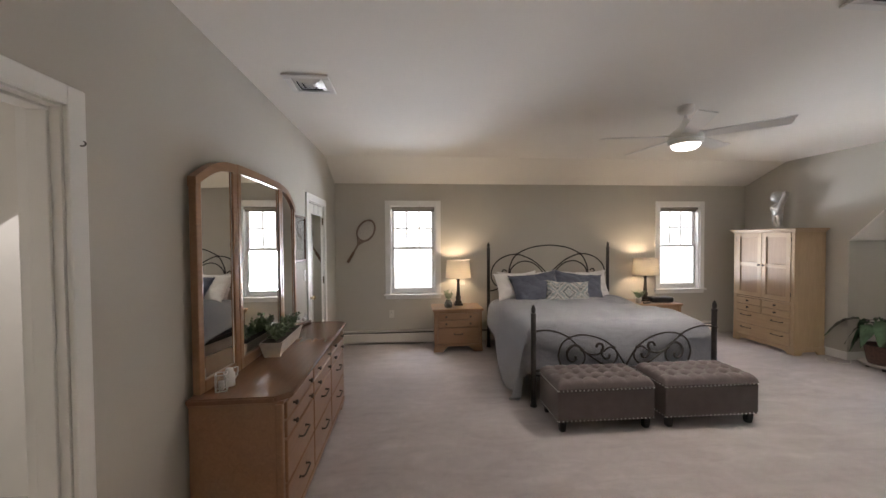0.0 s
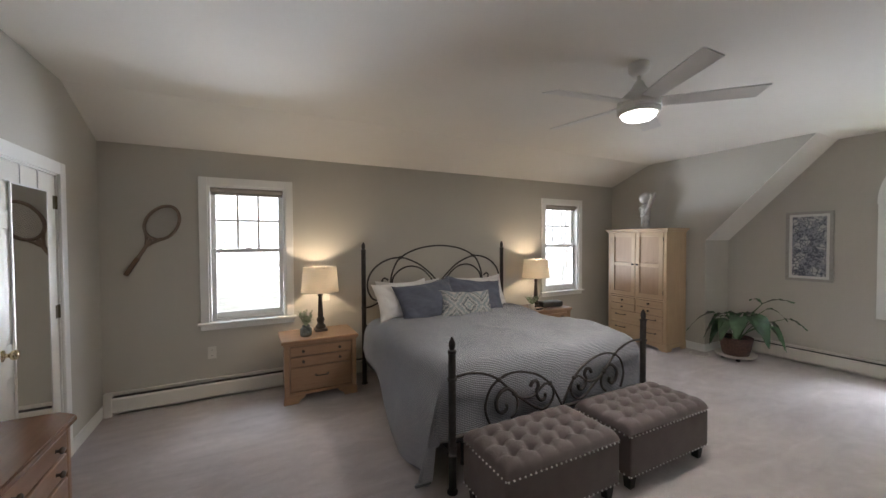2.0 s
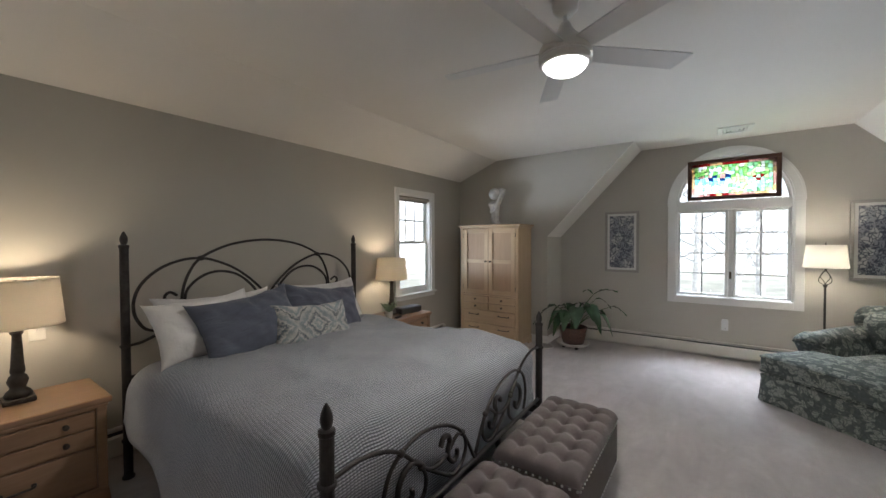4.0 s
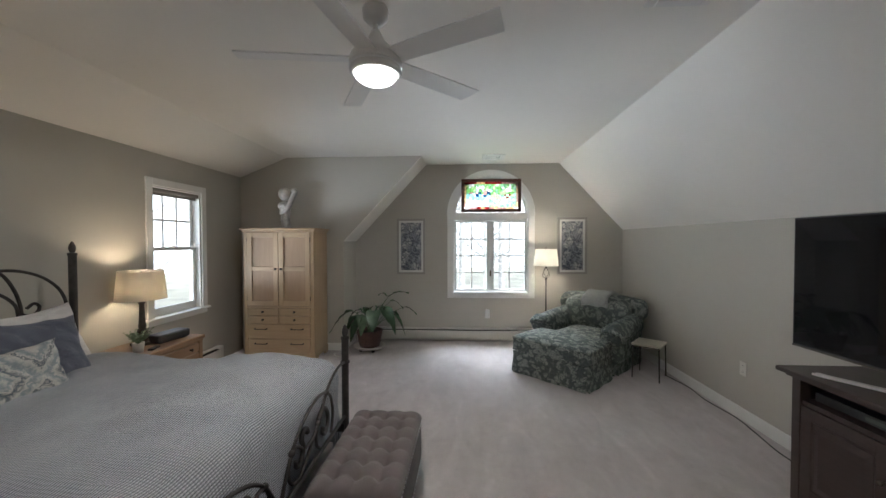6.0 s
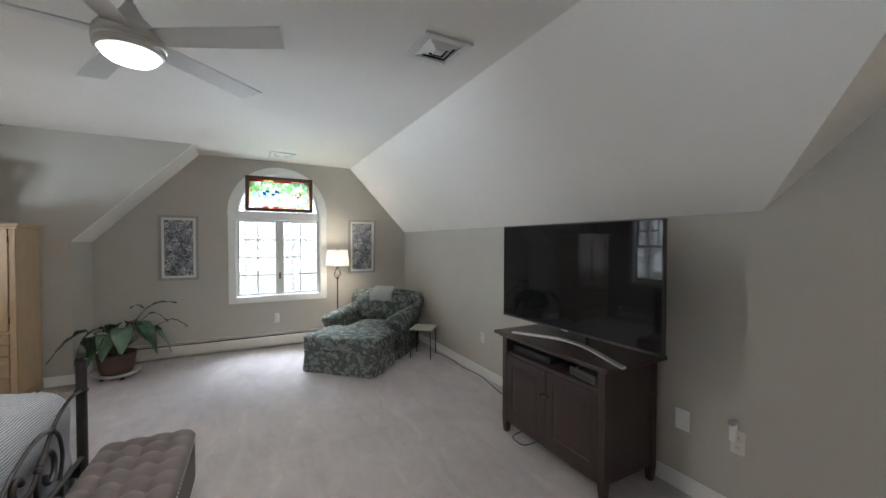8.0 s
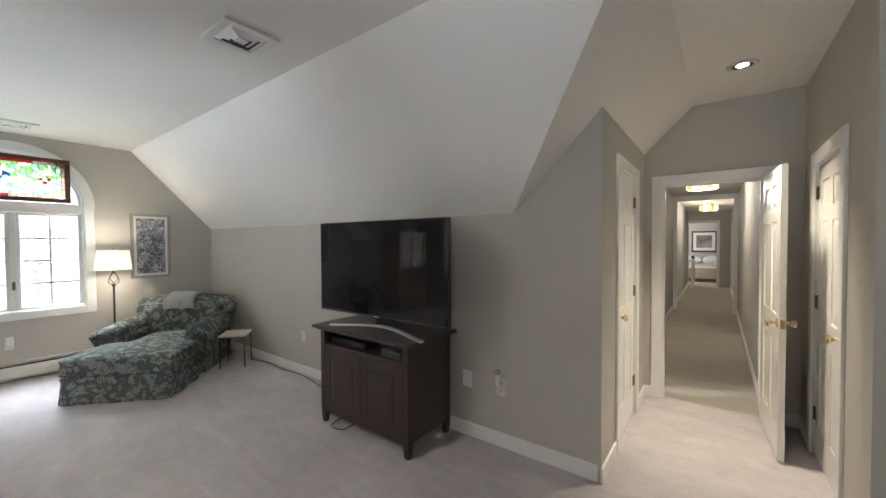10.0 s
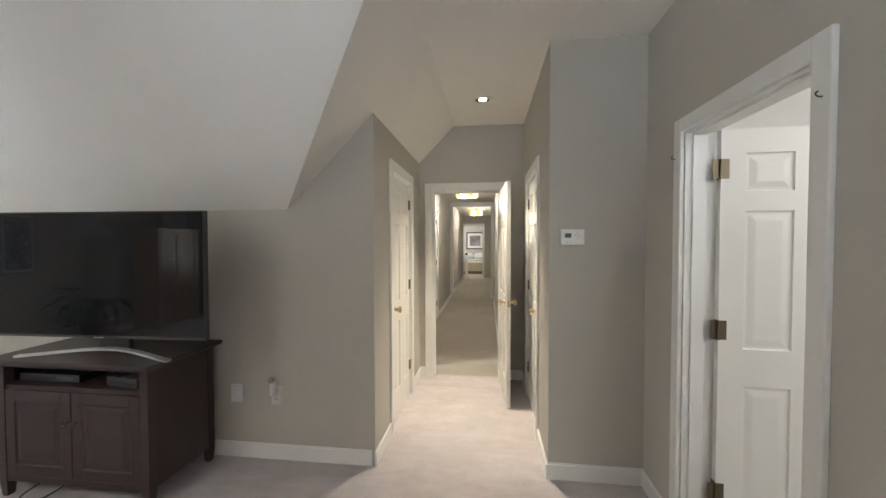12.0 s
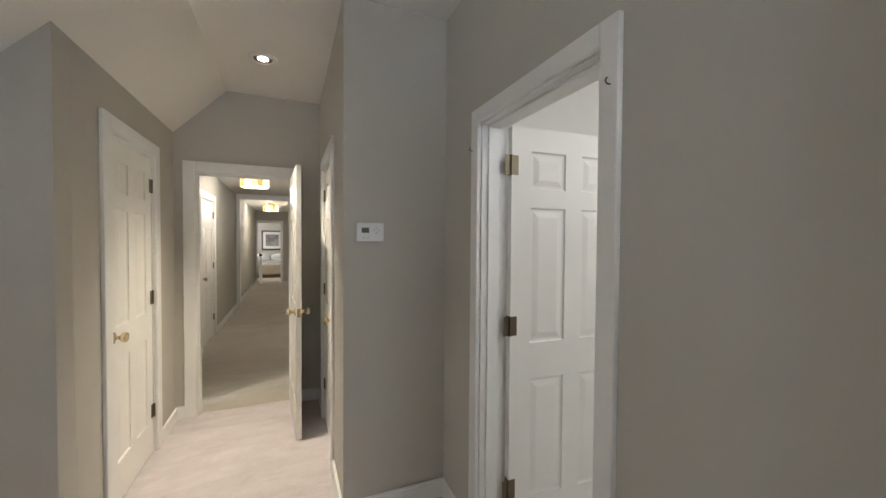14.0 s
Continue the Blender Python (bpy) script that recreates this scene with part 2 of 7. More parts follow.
def mat_shade(name, color, through_light=0.45):
    """Lamp linen that lets light through."""
    m, nt, b = nodes_of(name)
    v = coords(nt, (1, 1, 1))
    f = noise_of(nt, v, 220, 3)
    nt.links.new(ramp(nt, f, [(0.3, tint(color, 0.93)), (0.7, color)]), b.inputs["Base Color"])
    b.inputs["Roughness"].default_value = 0.9
    tl = nt.nodes.new("ShaderNodeBsdfTranslucent")
    tl.inputs["Color"].default_value = (*color, 1)
    mx = nt.nodes.new("ShaderNodeMixShader")
    mx.inputs[0].default_value = through_light
    nt.links.new(b.outputs[0], mx.inputs[1])
    nt.links.new(tl.outputs[0], mx.inputs[2])
    nt.links.new(mx.outputs[0], nt.nodes["Material Output"].inputs[0])
    return m


WALL = plain("wall_paint", (0.500, 0.472, 0.416), 0.75, var=0.025, scale=1.5, fine=180, bumped=0.12, bdist=0.002)
CEIL = plain("ceiling_paint", (0.81, 0.775, 0.72), 0.9, var=0.02, scale=1.2, fine=140, bumped=0.12, bdist=0.002)
TRIM = plain("trim_paint", (0.80, 0.79, 0.76), 0.38, var=0.02, scale=4, fine=40, bumped=0.05)
DOORW = plain("door_paint", (0.80, 0.78, 0.73), 0.33, var=0.02, scale=5, fine=35, bumped=0.06)
HEATER = plain("heater_enamel", (0.72, 0.69, 0.63), 0.4, var=0.04, scale=3)
DARKSLOT = plain("dark_slot", (0.03, 0.028, 0.026), 0.7)
CARPET = mat_carpet("pale_mauve_carpet", (0.545, 0.494, 0.486), (0.415, 0.370, 0.364))
CARPET2 = mat_carpet("olive_carpet", (0.42, 0.37, 0.29), (0.34, 0.30, 0.23))
OAK = wood("honey_oak", (0.34, 0.19, 0.105), (0.24, 0.125, 0.065), 0.28, "y")
OAKX = wood("honey_oak_x", (0.35, 0.215, 0.125), (0.265, 0.155, 0.088), 0.36, "x")
OAKTOP = wood("honey_oak_top", (0.25, 0.135, 0.078), (0.19, 0.098, 0.055), 0.2, "y")
PINE = wood("pale_pine", (0.50, 0.36, 0.22), (0.385, 0.265, 0.155), 0.42, "z")
PINEH = wood("pale_pine_rails", (0.51, 0.37, 0.23), (0.395, 0.275, 0.165), 0.42, "y")
# door panels: browner pine, with the shade of their recess put into it
PINEP = wood("brown_shaded_pine", (0.40, 0.27, 0.165), (0.31, 0.20, 0.12), 0.5, "z")
MAHOG = wood("stained_frame_wood", (0.10, 0.04, 0.02), (0.05, 0.018, 0.01), 0.4, "y")
WALNUT = wood("espresso_wood", (0.050, 0.030, 0.026), (0.030, 0.018, 0.016), 0.42, "x")
IRON = plain("bronzed_iron", (0.050, 0.044, 0.042), 0.5, 0.6, var=0.25, scale=30, fine=120, bumped=0.25)
PEWTER = plain("dark_pewter", (0.10, 0.085, 0.07), 0.42, 0.85, var=0.15, scale=40)
BRASS = plain("polished_brass", (0.72, 0.60, 0.38), 0.24, 1.0, var=0.05)
HINGE = plain("brushed_hinge", (0.17, 0.14, 0.095), 0.45, 1.0)
SILVER = plain("satin_silver", (0.78, 0.77, 0.76), 0.38, 1.0)
LAMPBASE = plain("dark_bronze_lamp", (0.060, 0.050, 0.042), 0.45, 0.4, var=0.3, scale=25)
SHADE = mat_shade("linen_shade", (0.86, 0.80, 0.70))
SHADEW = mat_shade("white_shade", (0.90, 0.88, 0.83), 0.62)
OTTO = plain("taupe_linen", (0.122, 0.100, 0.097), 0.95, var=0.10, scale=12, fine=420, bumped=0.5, Sheen_Weight=0.1)
NAIL = plain("bright_nickel", (0.86, 0.85, 0.83), 0.3, 0.55, var=0.02)
BLACKLEG = plain("black_leg", (0.018, 0.016, 0.015), 0.4)
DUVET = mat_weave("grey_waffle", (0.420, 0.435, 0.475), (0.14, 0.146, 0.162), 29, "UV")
SHEETW = mat_linen("white_cotton", (0.72, 0.70, 0.68))
SATIN = plain("white_satin", (0.80, 0.78, 0.75), 0.36, var=0.03, scale=8, fine=11, bumped=0.55, bdist=0.03, Sheen_Weight=0.3)
BLUEP = mat_linen("slate_blue_linen", (0.105, 0.115, 0.150))
PATTERN = mat_ikat("ikat_print", (0.50, 0.48, 0.44), (0.20, 0.245, 0.265), (0.07, 0.095, 0.12))
CHAIRFAB = mat_leaf_print("green_leaf_fabric", (0.066, 0.080, 0.076), (0.290, 0.305, 0.275), (0.135, 0.152, 0.135))
PRINT = mat_floral("blue_grey_print", (0.075, 0.085, 0.115), (0.50, 0.50, 0.50), 9.5, 0.42, (0.30, 0.31, 0.34))
MAT_BOARD = plain("mat_board", (0.74, 0.73, 0.70), 0.9, var=0.02)
GREYFRAME = plain("silver_grey_frame", (0.36, 0.34, 0.31), 0.5, var=0.12, scale=30)
BROWNFRAME = wood("brown_frame", (0.16, 0.085, 0.045), (0.085, 0.042, 0.022), 0.4, "y")
MIRROR = plain("mirror_silver", (0.92, 0.93, 0.92), 0.015, 1.0, var=0.0, bumped=0)
PANE = mat_pane("window_pane")
SCREEN = plain("tv_screen", (0.012, 0.012, 0.014), 0.035, var=0.0, bumped=0)
TVBODY = plain("tv_plastic", (0.02, 0.02, 0.022), 0.35)
BLACKP = plain("black_plastic", (0.02, 0.02, 0.022), 0.45)
PLATE = plain("ivory_plate", (0.66, 0.635, 0.575), 0.4)
WHITEP = plain("white_plastic", (0.78, 0.78, 0.77), 0.4)
LCD = plain("lcd", (0.12, 0.14, 0.12), 0.2)
LEAF = plain("leaf_green", (0.075, 0.135, 0.075), 0.18, var=0.5, scale=7, fine=40, bumped=0.2)
SAGE = plain("sage_green", (0.22, 0.28, 0.18), 0.6, var=0.4, scale=20)
STEM = plain("stem_green", (0.07, 0.13, 0.05), 0.5)
POT = plain("brown_basket_pot", (0.085, 0.045, 0.035), 0.7, var=0.35, scale=40, fine=60, bumped=0.6)
CERAMIC = plain("off_white_ceramic", (0.66, 0.62, 0.57), 0.4)
SOIL = plain("soil", (0.03, 0.022, 0.016), 0.95, var=0.4, scale=60, bumped=0.8)
PLANTER = plain("whitewashed_planter", (0.66, 0.62, 0.56), 0.65, var=0.08, scale=20)
JAR = plain("smoky_glass_jar", (0.34, 0.39, 0.39), 0.12, 0.25, var=0.1, scale=30, Transmission_Weight=0.55)
STATUE = plain("pewter_statue", (0.55, 0.53, 0.50), 0.34, 0.45, var=0.25, scale=14, fine=50, bumped=0.3)
RACKET = wood("weathered_racket", (0.26, 0.19, 0.14), (0.14, 0.095, 0.07), 0.6, "z")
STRINGS = plain("old_gut", (0.62, 0.58, 0.52), 0.7)
THROW = mat_weave("grey_knit_throw", (0.52, 0.52, 0.50), (0.26, 0.27, 0.27), 85)
FANW = plain("white_fan", (0.74, 0.72, 0.69), 0.45, var=0.02)
FANGLOW = glow("fan_globe", (1, 0.96, 0.90), 6.0)
CANGLOW = glow("downlight_bulb", (1, 0.93, 0.80), 9.0)
ROLLER = plain("roller_shade", (0.30, 0.27, 0.24), 0.85, var=0.05)
CORD = plain("dark_cord", (0.03, 0.028, 0.027), 0.5)
STONETOP = plain("speckled_stone_top", (0.60, 0.55, 0.44), 0.35, var=0.16, scale=45)
# bark and lawn are paled here to put outdoor glare into their colour
BARK = plain("glare_paled_bark", (0.70, 0.68, 0.65), 0.9, var=0.3, scale=8)
LAWN = plain("glare_paled_lawn", (0.56, 0.56, 0.46), 0.95, var=0.3, scale=0.3)
BACKDROP_GLOW = glow("glowing_backdrop", (0.95, 0.98, 1.0), 1.15)

# ---- mesh tools ----


def mesh_of(name, bm, material, smooth=False):
    bmesh.ops.recalc_face_normals(bm, faces=bm.faces)
    me = bpy.data.meshes.new(name)
    bm.to_mesh(me)
    bm.free()
    for m in material if isinstance(material, (list, tuple)) else (material,):
        me.materials.append(m)
    if smooth:
        for p in me.polygons:
            p.use_smooth = True
    return me


def part(name, bm, material, parent=None, label="", smooth=False, at=None):
    ob = new(name, mesh_of(name, bm, material, smooth))
    if parent is not None:
        ob.parent = parent
    if at is not None:
        ob.matrix_basis = at
    return tagged(ob, label)


def thing(name, m, label, category, group="", kind=""):
    ob = new(name)
    ob.empty_display_size = 0.1
    ob.matrix_basis = m
    return tagged(ob, label, category, group, kind)


def setting(name, bm, material, label="", category="", smooth=False):
    return tagged(new(name, mesh_of(name, bm, material, smooth)), label, category, kind="structure")


def box(x0, x1, y0, y1, z0, z1, bevel=0.0, bm=None, seg=2, taper=None):
    """A box, with rounded edges where bevel is given; taper scales its foot."""
    own = bmesh.new()
    bmesh.ops.create_cube(own, size=1)
    c = Vector(((x0 + x1) / 2, (y0 + y1) / 2, (z0 + z1) / 2))
    s = Vector((abs(x1 - x0), abs(y1 - y0), abs(z1 - z0)))
    for v in own.verts:
        k = taper if taper and v.co.z < 0 else 1
        v.co = Vector((v.co.x * s.x * k, v.co.y * s.y * k, v.co.z * s.z)) + c
    if bevel:
        bmesh.ops.bevel(own, geom=own.edges[:], offset=min(bevel, min(s) * 0.45), segments=seg, affect="EDGES", profile=0.6)
    return merge(bm, own)


def merge(bm, own):
    if bm is None:
        return own
    ids = [bm.verts.new(v.co) for v in own.verts]
    for f in own.faces:
        try:
            g = bm.faces.new([ids[v.index] for v in f.verts])
            g.material_index, g.smooth = f.material_index, f.smooth
        except ValueError:
            pass
    own.free()
    return bm


def slab(points, up, bm=None):
    """A polygon (3D points) thickened by the vector up."""
    own = bmesh.new()
    a = [own.verts.new(p) for p in points]
    b = [own.verts.new(Vector(p) + Vector(up)) for p in points]
    own.faces.new(a)
    own.faces.new(b[::-1])
    n = len(points)
    for i in range(n):
        own.faces.new((a[i], a[(i + 1) % n], b[(i + 1) % n], b[i]))
    own.verts.index_update()
    return merge(bm, own)


def lathe(profile, n=24, bm=None, at=(0, 0, 0), sx=1.0, sy=1.0):
    """A turned shape from (radius, height) pairs."""
    own = bmesh.new()
    rings = []
    for r, z in profile:
        if r < 1e-5:
            rings.append([own.verts.new((at[0], at[1], at[2] + z))])
        else:
            rings.append([own.verts.new((at[0] + sx * r * math.cos(6.28319 * i / n), at[1] + sy * r * math.sin(6.28319 * i / n), at[2] + z)) for i in range(n)])
    for p, q in zip(rings, rings[1:]):
        for i in range(n):
            j = (i + 1) % n
            if len(p) == 1 and len(q) > 1:
                own.faces.new((p[0], q[i], q[j]))
            elif len(q) == 1 and len(p) > 1:
                own.faces.new((p[i], p[j], q[0]))
            elif len(p) > 1:
                own.faces.new((p[i], p[j], q[j], q[i]))
    own.verts.index_update()
    return merge(bm, own)


def curve_points(points, n=8, closed=False):
    """A smooth line through points (Catmull-Rom)."""
    p = [Vector(q) for q in points]
    out = []
    last = len(p) if closed else len(p) - 1
    for i in range(last):
        g = lambda k: p[k % len(p)] if closed else p[max(0, min(len(p) - 1, k))]
        a, b, c, d = g(i - 1), g(i), g(i + 1), g(i + 2)
        for s in range(n):
            t = s / n
            out.append(0.5 * ((2 * b) + (c - a) * t + (2 * a - 5 * b + 4 * c - d) * t * t + (3 * b - a - 3 * c + d) * t ** 3))
    if not closed:
        out.append(p[-1])
    return out


def tube(points, r, n=8, bm=None, r2=None, closed=False):
    own = bmesh.new()
    p = [Vector(q) for q in points]
    rings = []
    side = Vector((0.13, 0.97, 0.21))
    m = len(p)
    for i, q in enumerate(p):
        d = (p[(i + 1) % m] - p[i - 1]) if closed else (p[min(i + 1, m - 1)] - p[max(i - 1, 0)])
        d = d.normalized() if d.length > 1e-9 else Vector((0, 0, 1))
        side = side - d * side.dot(d)
        if side.length < 1e-4:
            side = d.orthogonal()
        side.normalize()
        other = d.cross(side)
        rad = r if r2 is None else r + (r2 - r) * i / max(1, m - 1)
        rings.append([own.verts.new(q + (side * math.cos(6.28319 * k / n) + other * math.sin(6.28319 * k / n)) * rad) for k in range(n)])
    pairs = list(zip(rings, rings[1:])) + ([(rings[-1], rings[0])] if closed else [])
    for a, b in pairs:
        for k in range(n):
            own.faces.new((a[k], a[(k + 1) % n], b[(k + 1) % n], b[k]))
    if not closed:
        own.faces.new(rings[0][::-1])
        own.faces.new(rings[-1])
    own.verts.index_update()
    return merge(bm, own)


def sheet(fn, nu, nv, bm=None, closed_u=False):
    """A surface from fn(u, v), u and v from 0 to 1."""
    own = bmesh.new()
    g = [[own.verts.new(fn(i / nu, j / nv)) for j in range(nv + 1)] for i in range(nu + (0 if closed_u else 1))]
    for i in range(nu):
        for j in range(nv):
            a, b = g[i], g[(i + 1) % len(g)]
            own.faces.new((a[j], b[j], b[j + 1], a[j + 1]))
    own.verts.index_update()
    return merge(bm, own)


def blob(c, r, bm=None, sub=2, squash=(1, 1, 1)):
    own = bmesh.new()
    bmesh.ops.create_icosphere(own, subdivisions=sub, radius=1)
    for v in own.verts:
        v.co = Vector((c[0] + v.co.x * r * squash[0], c[1] + v.co.y * r * squash[1], c[2] + v.co.z * r * squash[2]))
    return merge(bm, own)


def transformed(bm, m):
    bmesh.ops.transform(bm, matrix=m, verts=bm.verts)
    return bm


# ---- the room's shell ----
XW, XE, XA, YN, YS = -1.118, 5.525, 6.117, 5.773, 0.283
ZC, ZN, KNEE, YK = 2.685, 2.42, 1.687, 1.216
HXE, HXW, HY = 0.55, -0.558, -1.33
T = 0.13


def wall(name, axis, plane, out, u0, u1, z1, holes, label):
    """A wall along axis, its room face at plane, thickened towards out, with openings (u0, u1, z0, z1)."""
    us = sorted({u0, u1, *[h[0] for h in holes], *[h[1] for h in holes]})
    zs = sorted({0.0, z1, *[h[2] for h in holes], *[h[3] for h in holes]})
    bm = bmesh.new()
    a, b = sorted((plane, plane + out * T))
    for p, q in zip(us, us[1:]):
        for r, s in zip(zs, zs[1:]):
            if any(h[0] < (p + q) / 2 < h[1] and h[2] < (r + s) / 2 < h[3] for h in holes):
                continue
            if axis == "x":
                box(p, q, a, b, r, s, bm=bm)
            else:
                box(a, b, p, q, r, s, bm=bm)
    bmesh.ops.remove_doubles(bm, verts=bm.verts, dist=1e-4)
    return setting(name, bm, WALL, label, "wall")


W1 = (-0.312, 0.392, 0.745, 2.095)
W2 = (4.018, 4.722, 0.745, 2.095)
LD = (4.262, 5.018, 0.0, 2.01)
BD = (0.698, 1.426, 0.0, 2.004)
HD = (-0.322, 0.408, 0.0, 2.008)
ED = (-0.862, -0.170, 0.0, 2.015)
WD = (-0.925, -0.215, 0.0, 2.015)
wall("wall_north", "x", YN, 1, XW - T, XE + T, ZN, [W1, W2], "greige painted wall behind the bed with two windows")
wall("wall_west", "y", XW, -1, YS - T, YN, ZC, [LD, BD], "greige painted wall beside the dresser")
wall("wall_thermostat", "x", YS, -1, XW - T, HXW, ZC, [], "short greige wall with the thermostat")
wall("wall_hall_west", "y", HXW, -1, HY - T, YS - T - 0.001, ZC, [WD], "greige hall wall with a closed door")
wall("wall_hall_end", "x", HY, -1, HXW, HXE, ZC, [HD], "greige hall end wall round the open doorway")

bm = bmesh.new()
for p, q, r, s in ((HY, ED[0], 0, 2.31), (ED[0], ED[1], ED[3], 2.31), (ED[1], YS - T - 0.001, 0, 2.31)):
    box(HXE, HXE + T, p, q, r, s, bm=bm)
setting("wall_hall_east", bm, WALL, "greige hall wall with a closed door", "wall")

bm = slab([(HXE, YS, 0), (XA + T, YS, 0), (XA + T, YS, KNEE), (1.144, YS, KNEE), (HXE, YS, 2.302)], (0, -T, 0))
setting("wall_south", bm, WALL, "greige knee wall behind the television", "wall")

bm = slab([(XE, 4.312, 0), (XE, YN, 0), (XE, YN, ZN), (XE, 5.11, ZC), (XE, 3.222, ZC), (XE, 4.312, 1.523)], (T, 0, 0))
setting("wall_east", bm, WALL, "greige painted wall behind the armoire", "wall")
bm = box(XE + T + 0.001, XA + T, 4.312, 4.312 + T, 0, 1.523)
setting("wall_alcove_return", bm, WALL, "short greige return wall of the alcove", "wall")

# alcove wall with the arched opening
AY, AR, AZ = 2.236, 0.575, 1.935
bm = bmesh.new()
box(XA, XA + T, YS - T, AY - AR, 0, ZC, bm=bm)
box(XA, XA + T, AY + AR, 4.312, 0, ZC, bm=bm)
box(XA, XA + T, AY - AR, AY + AR, 0, 0.735, bm=bm)
N = 40
arc = [(AY - AR * math.cos(math.pi * i / N), AZ + AR * math.sin(math.pi * i / N)) for i in range(N + 1)]
for (a0, b0), (a1, b1) in zip(arc, arc[1:]):
    slab([(XA, a0, b0), (XA, a1, b1), (XA, a1, ZC), (XA, a0, ZC)], (T, 0, 0), bm)
bmesh.ops.remove_doubles(bm, verts=bm.verts, dist=1e-4)
setting("wall_alcove", bm, WALL, "greige gable wall with an arched window", "wall")

bm = slab([(XW - T, YS - T, ZC), (HXW, YS - T, ZC), (HXW, HY - T, ZC), (0.175, HY - T, ZC), (0.175, YK, ZC), (XA + T, YK, ZC), (XA + T, 3.222, ZC), (XE, 3.222, ZC), (XE, 5.11, ZC), (XW - T, 5.11, ZC)], (0, 0, 0.1))
slab([(XW - T, 5.11, ZC), (XE + T, 5.11, ZC), (XE + T, YN + T, ZN - 0.05), (XW - T, YN + T, ZN - 0.05)], (0, 0.05, 0.1), bm)
slab([(0.175, YK, ZC), (XA + T, YK, ZC), (XA + T, YS, KNEE), (1.144, YS, KNEE)], (0, -0.07, 0.07), bm)
slab([(0.175, YK, ZC), (1.144, YS, KNEE), (HXE, YS, 2.302), (HXE, HY - T, 2.302), (0.175, HY - T, ZC)], (0.07, 0, 0.07), bm)
slab([(XE + 0.002, 3.216, ZC), (XA + T, 3.216, ZC), (XA + T, 4.306, 1.519), (XE + 0.002, 4.306, 1.519)], (0, 0.07, 0.07), bm)
setting("ceiling", bm, CEIL, "off-white painted ceiling with sloping sides", "ceiling")

bm = slab([(XW, HY - 0.06, -0.1), (XA + T, HY - 0.06, -0.1), (XA + T, YN + T, -0.1), (XW, YN + T, -0.1)], (0, 0, 0.1))
setting("floor", bm, CARPET, "pale mauve cut-pile carpet with vacuum marks", "carpet")

# ---- trim, doors and windows ----


def board(name, x0, x1, y0, y1, z0, z1, material, parent=None, bevel=0.004, label=""):
    return part(name, box(x0, x1, y0, y1, z0, z1, bevel), material, parent, label)


def baseboard(x0, x1, y0, y1):
    bm = box(x0, x1, y0, y1, 0.0, 0.092, 0.0)
    g = 0.006
    box(x0 + (g if abs(x1 - x0) < 0.05 else 0), x1 - (g if abs(x1 - x0) < 0.05 else 0), y0 + (g if abs(y1 - y0) < 0.05 else 0), y1 - (g if abs(y1 - y0) < 0.05 else 0), 0.092, 0.104, bm=bm)
    return setting("baseboard", bm, TRIM, "white painted wooden baseboard", "baseboard")


B = 0.014
baseboard(HXE + 0.02, XA, YS, YS + B)
baseboard(HXE - B, HXE, -0.095, YS + B)
baseboard(HXE - B, HXE, HY, -0.935)
baseboard(HXW, HXW + B, -0.14, YS + B)
baseboard(HXW, HXW + B, HY, -1.0)
baseboard(XW, HXW, YS, YS + B)
baseboard(XW, XW + B, YS + B, BD[0] - 0.061)
baseboard(XW, XW + B, BD[1] + 0.061, 4.185)
baseboard(XW, XW + B, 5.095, YN)
baseboard(0.485, HXE - B, HY, HY + B)
baseboard(HXW + B, -0.40, HY, HY + B)
baseboard(XE - B, XE, 4.312 - B, 5.5)
baseboard(XE - B, XA - 0.07, 4.312 - B, 4.312)


def heater(m, length):
    """A hydronic baseboard heater along x, its back at y = 0, facing -y."""
    ob = thing("baseboard_heater", m, "cream enamelled baseboard heater along the wall", "heater")
    prof = [(0, 0.0), (0, 0.2), (-0.03, 0.2), (-0.03, 0.192), (-0.008, 0.192), (-0.008, 0.0)]
    part("back_panel", slab([(0, y, z) for y, z in prof], (length, 0, 0)), HEATER, ob)
    prof = [(-0.062, 0.032), (-0.068, 0.036), (-0.068, 0.15), (-0.058, 0.163), (-0.054, 0.16), (-0.062, 0.148)]
    part("front_cover", slab([(0, y, z) for y, z in prof], (length, 0, 0)), HEATER, ob)
    # one block for the heater core, near-black to paint the slot's shade
    part("shaded_fins", box(0.03, length - 0.03, -0.056, -0.009, 0.05, 0.168), DARKSLOT, ob)
    part("end_cap", box(-0.001, 0.06, -0.071, 0.0, 0.0, 0.203, 0.006), HEATER, ob)
    part("end_cap", box(length - 0.06, length + 0.001, -0.071, 0.0, 0.0, 0.203, 0.006), HEATER, ob)
    return ob


heater(pose(XW + 0.016, YN, 0), 3.2)
heater(pose(3.1, YN, 0), 1.9)
heater(pose(XA, 4.29, 0, 0, 0, -90), 2.78)


